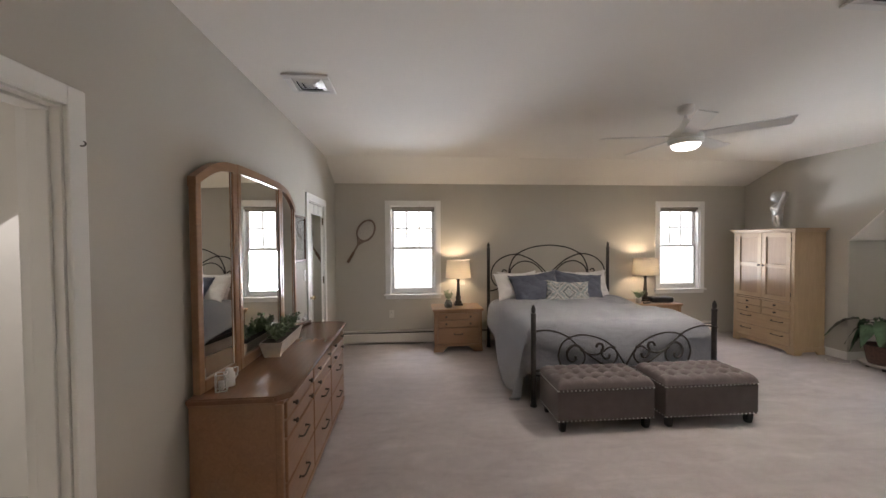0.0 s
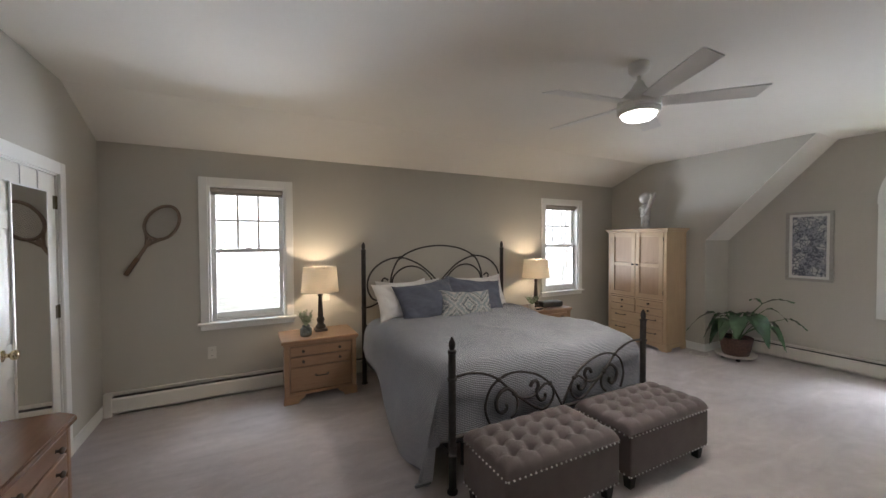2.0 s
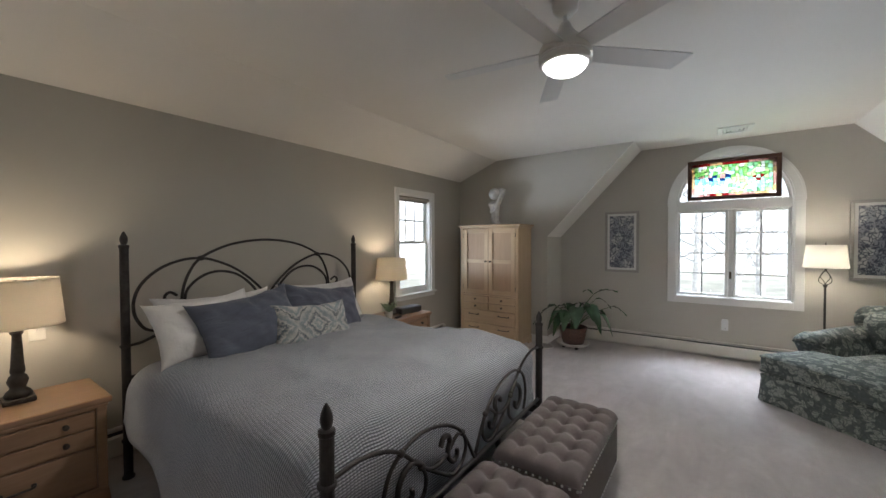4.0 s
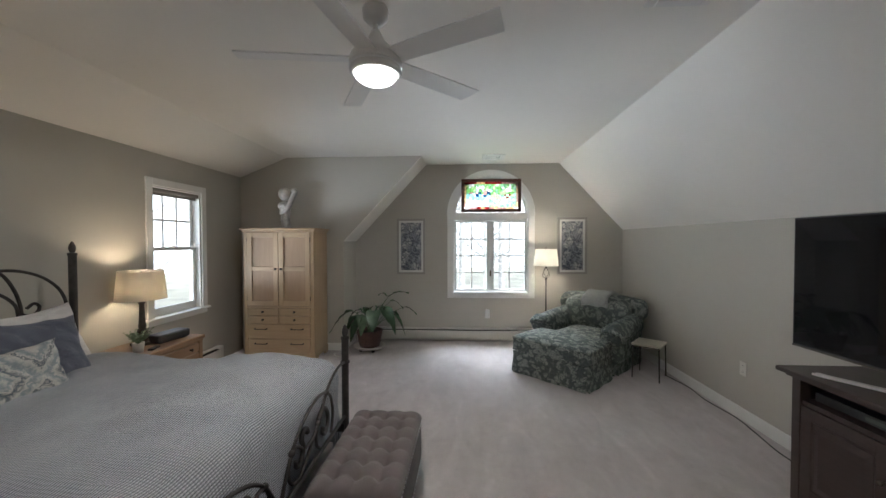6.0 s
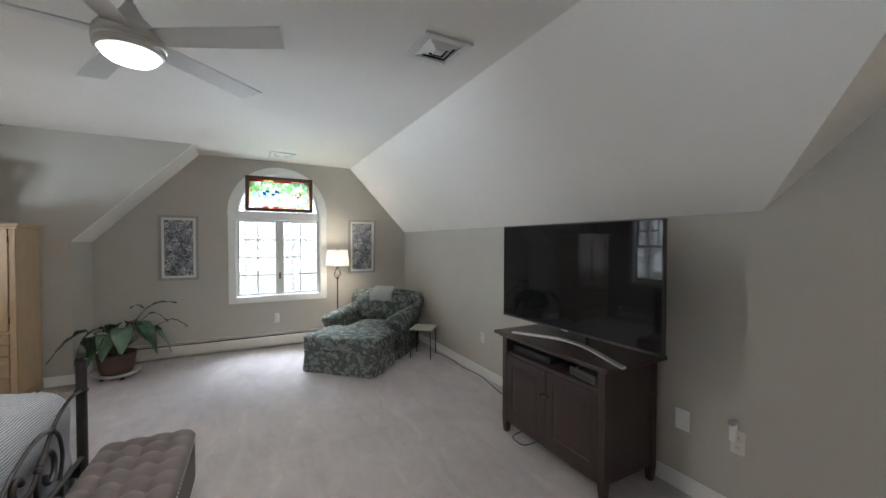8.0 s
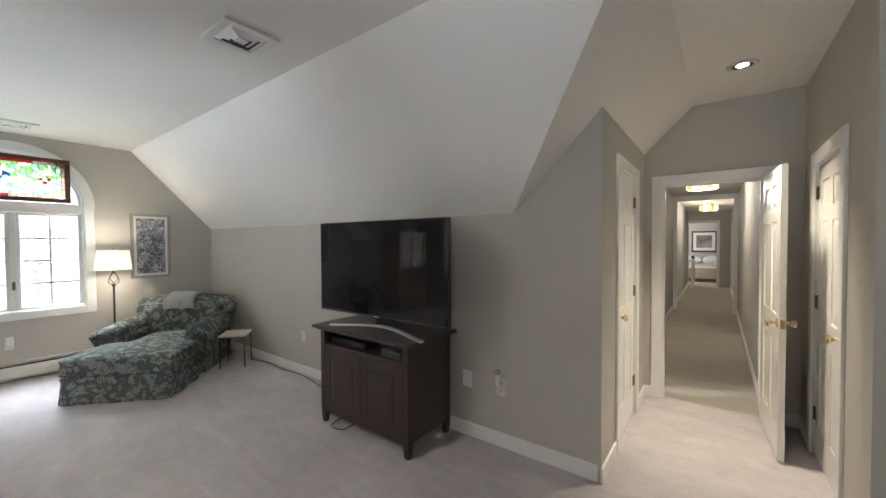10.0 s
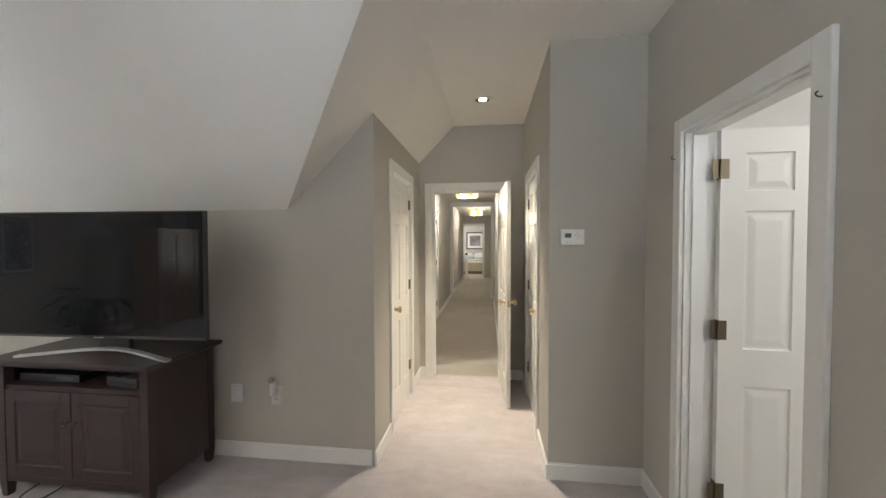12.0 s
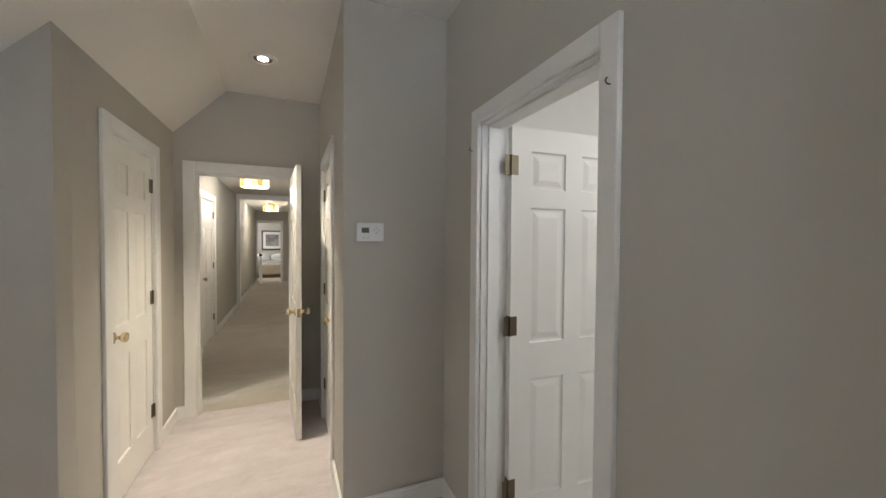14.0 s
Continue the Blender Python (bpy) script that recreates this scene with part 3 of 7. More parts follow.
def casing(axis, plane, side, u0, u1, z1, w=0.078, d=0.019, stop=False):
    """Door trim round an opening; side: the way the wall's face looks."""
    ob = tagged(new("door_trim"), "white painted door casing and jamb", "door trim", kind="structure")
    lo, hi = sorted((plane, plane + side * d))

    def one(name, a0, a1, b0, b1, z0, z2, bev=0.005):
        if axis == "x":
            board(name, a0, a1, b0, b1, z0, z2, TRIM, ob, bev)
        else:
            board(name, b0, b1, a0, a1, z0, z2, TRIM, ob, bev)

    one("casing_leg", u0 - w, u0 + 0.006, lo, hi, 0, z1 + w)
    one("casing_leg", u1 - 0.006, u1 + w, lo, hi, 0, z1 + w)
    one("casing_head", u0 + 0.0065, u1 - 0.0065, lo, hi, z1 - 0.006, z1 + w)
    jl, jh = sorted((plane, plane - side * T))
    one("jamb", u0 - 0.001, u0 + 0.014, jl + 0.001, jh - 0.001, 0, z1, 0.002)
    one("jamb", u1 - 0.014, u1 + 0.001, jl + 0.001, jh - 0.001, 0, z1, 0.002)
    if stop:
        sl, sh = sorted((plane - side * 0.03, plane - side * 0.09))
        one("door_stop", u0 + 0.014, u0 + 0.026, sl, sh, 0, z1 - 0.026, 0.003)
        one("door_stop", u1 - 0.026, u1 - 0.014, sl, sh, 0, z1 - 0.026, 0.003)
        one("door_stop", u0 + 0.014, u1 - 0.014, sl, sh, z1 - 0.0255, z1 - 0.014, 0.003)
    one("jamb_head", u0 + 0.0145, u1 - 0.0145, jl + 0.001, jh - 0.001, z1 - 0.014, z1 + 0.001, 0.002)
    return ob


casing("y", XW, 1, LD[0], LD[1], LD[3])
bath_trim = casing("y", XW, 1, BD[0], BD[1], BD[3], 0.060, stop=True)
for y in (BD[0] - 0.045, BD[1] + 0.034):
    part("screw_eye", tube(curve_points([(XW + 0.018, y, 1.88), (XW + 0.03, y, 1.88), (XW + 0.036, y, 1.888), (XW + 0.03, y, 1.895)], 4), 0.0022, 6), PEWTER, bath_trim, "small dark screw eye")
casing("x", HY, 1, HD[0], HD[1], HD[3], stop=True)
casing("y", HXE, -1, ED[0], ED[1], ED[3])
casing("y", HXW, 1, WD[0], WD[1], WD[3])


def panel_mesh(w, h):
    """A raised door panel, facing both ways, its middle at the origin."""
    bm = bmesh.new()
    for s in (1, -1):
        rings = []
        for inset, y in ((0, 0.0125), (0.006, 0.0085), (0.016, 0.0085), (0.042, 0.0145), (0.05, 0.015)):
            rings.append([bm.verts.new((sx * (w / 2 - inset), s * y, sz * (h / 2 - inset))) for sx, sz in ((-1, -1), (1, -1), (1, 1), (-1, 1))])
        for a, b in zip(rings, rings[1:]):
            for i in range(4):
                bm.faces.new((a[i], a[(i + 1) % 4], b[(i + 1) % 4], b[i]))
        bm.faces.new(rings[-1])
    return bm


def knob(parent, x, z, y, s):
    prof = [(0.0, 0.0), (0.031, 0.0), (0.031, 0.004), (0.014, 0.008), (0.010, 0.022), (0.012, 0.03), (0.024, 0.038), (0.028, 0.05), (0.022, 0.061), (0.0, 0.065)]
    bm = transformed(lathe(prof, 20), pose(x, y, z, 90 if s < 0 else -90))
    part("doorknob", bm, BRASS, parent, "polished brass knob", smooth=True)


def six_panel_door(name, m, w, label, hinge_face=1, h=1.99):
    """Hinges at x = 0; the slab runs along +x, 35 mm thick about y = 0."""
    ob = thing(name, m, label, "door", kind="structure")
    ob.name = name
    st, mid = 0.105, 0.095
    pw = (w - 2 * st - mid) / 2
    rows = [(0.23, 0.80), (0.975, 1.615), (1.705, h - 0.11)]
    bm = bmesh.new()
    y = 0.0175
    box(0, st, -y, y, 0.012, h, bm=bm)
    box(w - st, w, -y, y, 0.012, h, bm=bm)
    box(st + pw, st + pw + mid, -y, y, 0.012, h, bm=bm)
    zs = [0.012] + [z for r in rows for z in r] + [h]
    for a, b in zip(zs[::2], zs[1::2]):
        for x0 in (st, st + pw + mid):
            box(x0, x0 + pw, -y, y, a, b, bm=bm)
    bmesh.ops.remove_doubles(bm, verts=bm.verts, dist=1e-4)
    part("slab", bm, DOORW, ob)
    for a, b in rows:
        for x0 in (st, st + pw + mid):
            part("panel", transformed(panel_mesh(pw, b - a), pose(x0 + pw / 2, 0, (a + b) / 2)), DOORW, ob)
    knob(ob, w - 0.065, 0.93, 0.0175, 1)
    knob(ob, w - 0.065, 0.93, -0.0175, -1)
    part("latch_plate", box(w - 0.002, w + 0.0015, -0.012, 0.012, 0.90, 0.96), BRASS, ob)
    for z in (0.29, 1.062, 1.81):
        bm = box(-0.0025, 0.0, -0.016, 0.017, z - 0.045, z + 0.045)
        tube([(-0.004, hinge_face * 0.023, z - 0.046), (-0.004, hinge_face * 0.023, z + 0.046)], 0.006, 8, bm)
        box(-0.034, 0.034, hinge_face * 0.0178, hinge_face * 0.0195, z - 0.045, z + 0.045, bm=bm)
        part("hinge", bm, HINGE, ob, "brushed bronze butt hinge")
    return ob


# closet door on the west wall, closed, hinged on the north side
closet = six_panel_door("door_1", pose(XW - 0.0275, LD[1] - 0.017, 0, 0, 0, -90), LD[1] - LD[0] - 0.034, "closed white six-panel closet door with brass knob", 1)
# bathroom door, swung into the bathroom
six_panel_door("door_2", pose(XW - T - 0.006, BD[0] + 0.036, 0, 0, 0, 177), BD[1] - BD[0] - 0.034, "white six-panel door standing open into a bright bathroom", -1)
# hall end door, standing open into the hall
six_panel_door("door_3", pose(HD[0] - 0.003, HY + 0.012, 0, 0, 0, 93.2), HD[1] - HD[0] - 0.032, "white six-panel door standing open beside the doorway", 1)
six_panel_door("door_4", pose(HXE + 0.0275, ED[0] + 0.017, 0, 0, 0, 90), ED[1] - ED[0] - 0.034, "closed white six-panel door with brass knob", 1)
six_panel_door("door_5", pose(HXW - 0.0275, WD[0] + 0.017, 0, 0, 0, 90), WD[1] - WD[0] - 0.034, "closed white six-panel door with brass knob", -1)

# narrow mirror hung on the closet door
m = thing("door_mirror", pose(XW - 0.008, 4.66, 1.13), "narrow tall mirror in thin silver edging on closet door", "mirror")
bm = box(0.0, 0.006, -0.205, 0.205, -0.74, 0.74)
part("glass", bm, MIRROR, m)
bm = bmesh.new()
for a, b, c, d in ((-0.212, -0.203, -0.747, 0.747), (0.203, 0.212, -0.747, 0.747), (-0.203, 0.203, -0.747, -0.738), (-0.203, 0.203, 0.738, 0.747)):
    box(-0.001, 0.0085, a, b, c, d, bm=bm)
part("edge_frame", bm, SILVER, m)
for y in (-0.1, 0.1):
    part("hanger", tube([(0.003, y, 0.745), (0.003, y, 0.86), (-0.006, y, 0.865)], 0.003, 6), SILVER, m)


def double_hung(name, hole, label):
    """A sash window in the north wall."""
    u0, u1, z0, z1 = hole
    ob = tagged(new(name), label, "window", kind="structure")
    y = YN
    w = 0.07
    board("casing_leg", u0 - w, u0 + 0.004, y - 0.02, y, z0, z1 + w, TRIM, ob)
    board("casing_leg", u1 - 0.004, u1 + w, y - 0.02, y, z0, z1 + w, TRIM, ob)
    board("casing_head", u0 + 0.0045, u1 - 0.0045, y - 0.02, y, z1 - 0.004, z1 + w, TRIM, ob)
    board("window_sill", u0 - w - 0.025, u1 + w + 0.025, y - 0.05, y + 0.05, z0 - 0.022, z0, TRIM, ob, 0.008)
    board("apron", u0 - w, u1 + w, y - 0.016, y, z0 - 0.075, z0 - 0.0225, TRIM, ob)
    for a, b in ((u0 - 0.001, u0 + 0.022), (u1 - 0.022, u1 + 0.001)):
        board("jamb", a, b, y + 0.001, y + T, z0, z1, TRIM, ob, 0.002)
    board("jamb_head", u0 + 0.0225, u1 - 0.0225, y + 0.001, y + T, z1 - 0.02, z1 + 0.001, TRIM, ob, 0.002)
    board("lower_sill", u0 + 0.0225, u1 - 0.0225, y + 0.051, y + T + 0.03, z0 - 0.03, z0 + 0.02, TRIM, ob, 0.002)
    a, b = u0 + 0.024, u1 - 0.024
    meet = 1.445

    def sash(nm, y0, y1, c, d, rail_low):
        bm = bmesh.new()
        r = 0.042
        box(a, a + r, y0, y1, c, d, 0.003, bm, 1)
        box(b - r, b, y0, y1, c, d, 0.003, bm, 1)
        box(a + r, b - r, y0, y1, d - 0.036, d, 0.003, bm, 1)
        box(a + r, b - r, y0, y1, c, c + rail_low, 0.003, bm, 1)
        return part(nm, bm, TRIM, ob)

    low = sash("lower_sash", y + 0.055, y + 0.085, z0 + 0.021, meet + 0.016, 0.062)
    top = sash("upper_sash", y + 0.088, y + 0.118, meet - 0.018, z1 - 0.021, 0.036)
    p = part("pane", box(a + 0.04, b - 0.04, y + 0.068, y + 0.072, z0 + 0.08, meet - 0.018), PANE, low)
    p.visible_shadow = False
    p = part("pane", box(a + 0.04, b - 0.04, y + 0.101, y + 0.105, meet + 0.016, z1 - 0.055), PANE, top)
    p.visible_shadow = False
    gz0, gz1 = meet + 0.018, z1 - 0.057
    for k in (1, 2):
        x = a + 0.042 + (b - a - 0.084) * k / 3
        part("muntin", box(x - 0.011, x + 0.011, y + 0.096, y + 0.11, gz0, gz1), TRIM, top)
    zc = (gz0 + gz1) / 2
    part("muntin", box(a + 0.042, b - 0.042, y + 0.0965, y + 0.1095, zc - 0.011, zc + 0.011), TRIM, top)
    part("sash_lock", box((a + b) / 2 - 0.03, (a + b) / 2 + 0.03, y + 0.058, y + 0.08, meet + 0.016, meet + 0.03, 0.004), SILVER, low)
    part("lift", box((a + b) / 2 - 0.05, (a + b) / 2 + 0.05, y + 0.044, y + 0.055, z0 + 0.05, z0 + 0.06, 0.003), TRIM, low)
    bm = tube([(u0 + 0.024, y + 0.028, z1 - 0.045), (u1 - 0.024, y + 0.028, z1 - 0.045)], 0.022, 12)
    box(u0 + 0.026, u1 - 0.026, y + 0.046, y + 0.0475, z1 - 0.085, z1 - 0.045, bm=bm)
    box(u0 + 0.026, u1 - 0.026, y + 0.043, y + 0.051, z1 - 0.094, z1 - 0.083, bm=bm)
    part("roller_shade", bm, ROLLER, ob, "rolled-up taupe roller shade")
    return ob


double_hung("window_1", W1, "white double-hung window over bright daylight, shade rolled up")
double_hung("window_2", W2, "white double-hung window beside the armoire, shade rolled up")


def arched_window():
    ob = tagged(new("window_3"), "white casement window pair under a half-round arch", "window", kind="structure")
    x, r0, r1 = XA, AR - 0.006, AR + 0.082

    def ring(ra, rb, xa, xb, cz, n=48):
        bm = bmesh.new()
        a = [[bm.verts.new((xx, AY - rr * math.cos(math.pi * i / n), cz + rr * math.sin(math.pi * i / n))) for rr, xx in ((ra, xa), (rb, xa), (rb, xb), (ra, xb))] for i in range(n + 1)]
        for p, q in zip(a, a[1:]):
            for k in range(4):
                bm.faces.new((p[k], p[(k + 1) % 4], q[(k + 1) % 4], q[k]))
        bm.faces.new(a[0])
        bm.faces.new(a[-1][::-1])
        return bm

    part("arched_casing", ring(r0, r1, x - 0.022, x, AZ), TRIM, ob)
    part("arched_bead", ring(r1 - 0.018, r1 + 0.004, x - 0.03, x - 0.022, AZ), TRIM, ob)
    for s in (-1, 1):
        y0, y1 = sorted((AY + s * r0, AY + s * r1))
        board("casing_leg", x - 0.022, x, y0, y1, 0.655, AZ - 0.0005, TRIM, ob)
        board("cap_block", x - 0.028, x, y0 - 0.006, y1 + 0.006, AZ - 0.03, AZ + 0.025, TRIM, ob)
        y0, y1 = sorted((AY + s * (AR - 0.02), AY + s * (AR + 0.001)))
        board("jamb", x + 0.001, x + T, y0, y1, 0.735, AZ, TRIM, ob, 0.002)
    board("casing_foot", x - 0.022, x, AY - r0 + 0.0005, AY + r0 - 0.0005, 0.655, 0.74, TRIM, ob)
    board("window_sill", x - 0.008, x + T + 0.03, AY - AR + 0.03, AY + AR - 0.03, 0.722, 0.75, TRIM, ob)
    part("arched_jamb", ring(AR - 0.02, AR + 0.001, x + 0.001, x + T, AZ), TRIM, ob)
    part("arched_sash", ring(AR - 0.05, AR - 0.0205, x + 0.06, x + 0.1, AZ), TRIM, ob)
    board("transom", x + 0.03, x + T, AY - AR + 0.0205, AY + AR - 0.0205, AZ - 0.095, AZ + 0.02, TRIM, ob)
    bm = bmesh.new()
    n = 32
    ra = AR - 0.045
    pts = [(x + 0.08, AY - ra * math.cos(math.pi * i / n), AZ + ra * math.sin(math.pi * i / n)) for i in range(n + 1)]
    p = part("arched_pane", slab(pts, (0.004, 0, 0), bm), PANE, ob)
    p.visible_shadow = False
    board("mullion", x + 0.04, x + T, AY - 0.02, AY + 0.02, 0.7505, AZ - 0.0955, TRIM, ob, 0.003)
    for s in (-1, 1):
        ya, yb = sorted((AY + s * 0.022, AY + s * (AR - 0.022)))
        za, zb = 0.752, AZ - 0.097
        bm = bmesh.new()
        f = 0.033
        box(x + 0.055, x + 0.095, ya, ya + f, za, zb, 0.004, bm, 1)
        box(x + 0.055, x + 0.095, yb - f, yb, za, zb, 0.004, bm, 1)
        box(x + 0.055, x + 0.095, ya + f, yb - f, za, za + f, 0.004, bm, 1)
        box(x + 0.055, x + 0.095, ya + f, yb - f, zb - f, zb, 0.004, bm, 1)
        sash = part("casement_sash", bm, TRIM, ob)
        p = part("pane", box(x + 0.072, x + 0.076, ya + f - 0.003, yb - f + 0.003, za + f - 0.003, zb - f + 0.003), PANE, sash)
        p.visible_shadow = False
        yc = (ya + yb) / 2
        part("muntin", box(x + 0.064, x + 0.084, yc - 0.009, yc + 0.009, za + f, zb - f), TRIM, sash)
        for k in (1, 2, 3):
            z = za + f + (zb - za - 2 * f) * k / 4
            part("muntin", box(x + 0.0645, x + 0.0835, ya + f, yb - f, z - 0.009, z + 0.009), TRIM, sash)
        part("crank_handle", tube([(x + 0.05, yc + 0.1, za + 0.01), (x + 0.03, yc + 0.1, za + 0.03), (x + 0.025, yc + 0.03, za + 0.03)], 0.007, 8), TRIM, sash)
    part("lock_lever", box(x + 0.025, x + 0.045, AY - 0.012, AY + 0.012, 0.98, 1.07, 0.004), HINGE, ob)


arched_window()


def glass_colour(name, c, gain=1.0):
    m = bpy.data.materials.new(name)
    m.use_nodes = True
    nt = m.node_tree
    nt.nodes.clear()
    out = nt.nodes.new("ShaderNodeOutputMaterial")
    tr = nt.nodes.new("ShaderNodeBsdfTransparent")
    tl = nt.nodes.new("ShaderNodeBsdfTranslucent")
    mx = nt.nodes.new("ShaderNodeMixShader")
    mx.inputs[0].default_value = 0.35
    tc = nt.nodes.new("ShaderNodeTexCoord")
    no = nt.nodes.new("ShaderNodeTexNoise")
    no.inputs["Scale"].default_value = 28
    nt.links.new(tc.outputs["Object"], no.inputs["Vector"])
    rp = nt.nodes.new("ShaderNodeValToRGB")
    rp.color_ramp.elements[0].position, rp.color_ramp.elements[0].color = 0.35, (*tint(c, 0.68), 1)
    rp.color_ramp.elements[1].position, rp.color_ramp.elements[1].color = 0.65, (*tint(c, 1.08), 1)
    nt.links.new(no.outputs["Fac"], rp.inputs[0])
    nt.links.new(rp.outputs[0], tr.inputs[0])
    nt.links.new(rp.outputs[0], tl.inputs[0])
    nt.links.new(tr.outputs[0], mx.inputs[1])
    nt.links.new(tl.outputs[0], mx.inputs[2])
    nt.links.new(mx.outputs[0], out.inputs[0])
    return m


def stained_panel():
    """A framed leaded-glass panel that stands in the arch."""
    y0, y1, z0, z1 = 1.785, 2.68, 1.958, 2.455
    x = XA - 0.045
    ob = thing("stained_glass_panel", pose(x, (y0 + y1) / 2, z0, 0, 2, 0), "leaded stained-glass landscape panel in a dark wooden frame", "stained glass")
    w, h, f = y1 - y0, z1 - z0, 0.045
    for a, b, c, d in ((-w / 2, w / 2, 0, f), (-w / 2, w / 2, h - f, h), (-w / 2, -w / 2 + f, f, h - f), (w / 2 - f, w / 2, f, h - f)):
        part("frame_rail", box(-0.015, 0.015, a, b, c, d, 0.004), MAHOG, ob)
    rnd = random.Random(5)
    greens = [glass_colour("green_glass", (0.40, 0.66, 0.30)), glass_colour("lime_glass", (0.70, 0.86, 0.52)), glass_colour("leaf_glass", (0.46, 0.76, 0.50))]
    blues = [glass_colour("water_glass", (0.50, 0.86, 0.90)), glass_colour("deep_blue_glass", (0.06, 0.16, 0.36))]
    pale = [glass_colour("opal_glass", (0.92, 0.97, 0.92)), glass_colour("mint_glass", (0.66, 0.92, 0.80))]
    reds = [glass_colour("ruby_glass", (0.50, 0.08, 0.09)), glass_colour("amber_glass", (0.80, 0.62, 0.40)), glass_colour("rose_glass", (0.70, 0.50, 0.46))]
    iy0, iy1, iz0, iz1 = -w / 2 + f, w / 2 - f, f, h - f
    bw = 0.030
    lead = bmesh.new()

    def piece(quad, material):
        c = sum((Vector((0, *q)) for q in quad), Vector()) / len(quad)
        pts = [c + (Vector((0, *q)) - c) * 0.93 for q in quad]
        p = part("glass_piece", slab(pts, (0.004, 0, 0)), material, ob)
        for a, b in zip(quad, quad[1:] + quad[:1]):
            tube([(0.002, *a), (0.002, *b)], 0.0026, 4, lead)

    n = 13
    for k in range(n):
        a, b = iy0 + (iy1 - iy0) * k / n, iy0 + (iy1 - iy0) * (k + 1) / n
        for c, d in ((iz0, iz0 + bw), (iz1 - bw, iz1)):
            piece([(a, c), (b, c), (b, d), (a, d)], pale[0] if k in (0, n - 1) and c == iz0 else rnd.choice(reds))
    n = 5
    for k in range(n):
        c, d = iz0 + bw + (iz1 - iz0 - 2 * bw) * k / n, iz0 + bw + (iz1 - iz0 - 2 * bw) * (k + 1) / n
        for a, b in ((iy0, iy0 + bw), (iy1 - bw, iy1)):
            piece([(a, c), (b, c), (b, d), (a, d)], rnd.choice(reds[1:]))
    ny, nz = 20, 9
    gy0, gy1, gz0, gz1 = iy0 + bw, iy1 - bw, iz0 + bw, iz1 - bw
    g = {}
    for i in range(ny + 1):
        for j in range(nz + 1):
            jy = rnd.uniform(-0.4, 0.4) / ny if 0 < i < ny else 0
            jz = rnd.uniform(-0.4, 0.4) / nz if 0 < j < nz else 0
            g[i, j] = (gy0 + (gy1 - gy0) * (i / ny + jy), gz0 + (gz1 - gz0) * (j / nz + jz))
    for i in range(ny):
        for j in range(nz):
            side = 1 - i / ny
            if j >= 6:
                pick = greens + [pale[0], pale[1]]
            elif j == 5:
                pick = [blues[1]] if i in (10, 11, 14) else [greens[0], greens[2], reds[2]] if side < 0.55 else greens
            elif j in (3, 4):
                pick = [blues[1]] if (i, j) in ((15, 4), (12, 4)) else [blues[0], blues[0], pale[0]] if side < 0.55 else [pale[1], greens[1], greens[2]]
            else:
                pick = [pale[0], pale[0], pale[1]] if side < 0.5 else [pale[1], greens[1], greens[2], pale[0]]
            if (i, j) in ((4, 4), (3, 3), (2, 4)):
                pick = [reds[0]]
            piece([g[i, j], g[i + 1, j], g[i + 1, j + 1], g[i, j + 1]], rnd.choice(pick))
    part("lead_came", lead, DARKSLOT, ob, "dark lead lines between the pieces")


stained_panel()

# ---- the rooms beyond the doors ----
CX0, CX1, CZ = -0.34, 0.755, 2.42


def shell(name, boxes, material, label, category):
    bm = bmesh.new()
    for b in boxes:
        box(*b, bm=bm)
    return setting(name, bm, material, label, category)


floor2 = shell("floor_corridor", [(-3.0, 4.2, -15.5, HY - 0.062, -0.1, 0.0)], CARPET2, "olive beige corridor carpet", "carpet")
shell("ceiling_corridor", [(-0.5, 0.95, -6.8, HY - T - 0.001, CZ, CZ + 0.1), (-0.5, 0.95, -11.75, -6.8, CZ, CZ + 0.1), (-3.0, 4.2, -15.5, -11.75, 2.5, 2.6)], CEIL, "white corridor ceiling", "ceiling")
bm = bmesh.new()
for b in ((CX1, CX1 + T, -3.35, HY - T - 0.001, 0, CZ), (CX1, CX1 + T, -4.25, -3.35, 2.02, CZ), (CX1, CX1 + T, -11.75, -4.25, 0, CZ)):
    box(*b, bm=bm)
setting("wall_corridor_east", bm, WALL, "greige corridor wall", "wall")
shell("wall_corridor_west", [(CX0 - T, CX0, -11.75, HY - T - 0.001, 0, CZ)], WALL, "greige corridor wall", "wall")
shell("wall_corridor_end", [(0.735, 3.0, -11.87, -11.75, 0, 2.6), (-3.0, 0.01, -11.87, -11.75, 0, 2.6), (0.01, 0.735, -11.87, -11.75, 2.02, 2.6)], WALL, "pale corridor end wall with an open doorway", "wall")
shell("wall_far_bedroom", [(-3.0, 4.2, -15.6, -15.48, 0, 2.6), (-3.12, -3.0, -15.5, -11.75, 0, 2.6), (4.2, 4.32, -15.5, -11.75, 0, 2.6)], WALL, "grey far bedroom wall", "wall")
ob = tagged(new("door_trim"), "white cased opening halfway along the corridor", "door trim", kind="structure")
board("casing_leg", CX1 - 0.07, CX1, -6.83, -6.72, 0, CZ, TRIM, ob)
board("casing_leg", CX0, CX0 + 0.07, -6.83, -6.72, 0, CZ, TRIM, ob)
board("casing_head", CX0 + 0.0705, CX1 - 0.0705, -6.83, -6.72, CZ - 0.11, CZ, TRIM, ob)
ob = tagged(new("door_trim"), "white casing round the far bedroom doorway", "door trim", kind="structure")
board("casing_leg", 0.735, 0.815, -11.75, -11.73, 0, 2.10, TRIM, ob)
board("casing_leg", -0.07, 0.01, -11.75, -11.73, 0, 2.10, TRIM, ob)
board("casing_head", 0.0105, 0.7345, -11.75, -11.73, 2.02, 2.10, TRIM, ob)
casing("y", CX1, -1, -4.25, -3.35, 2.02)
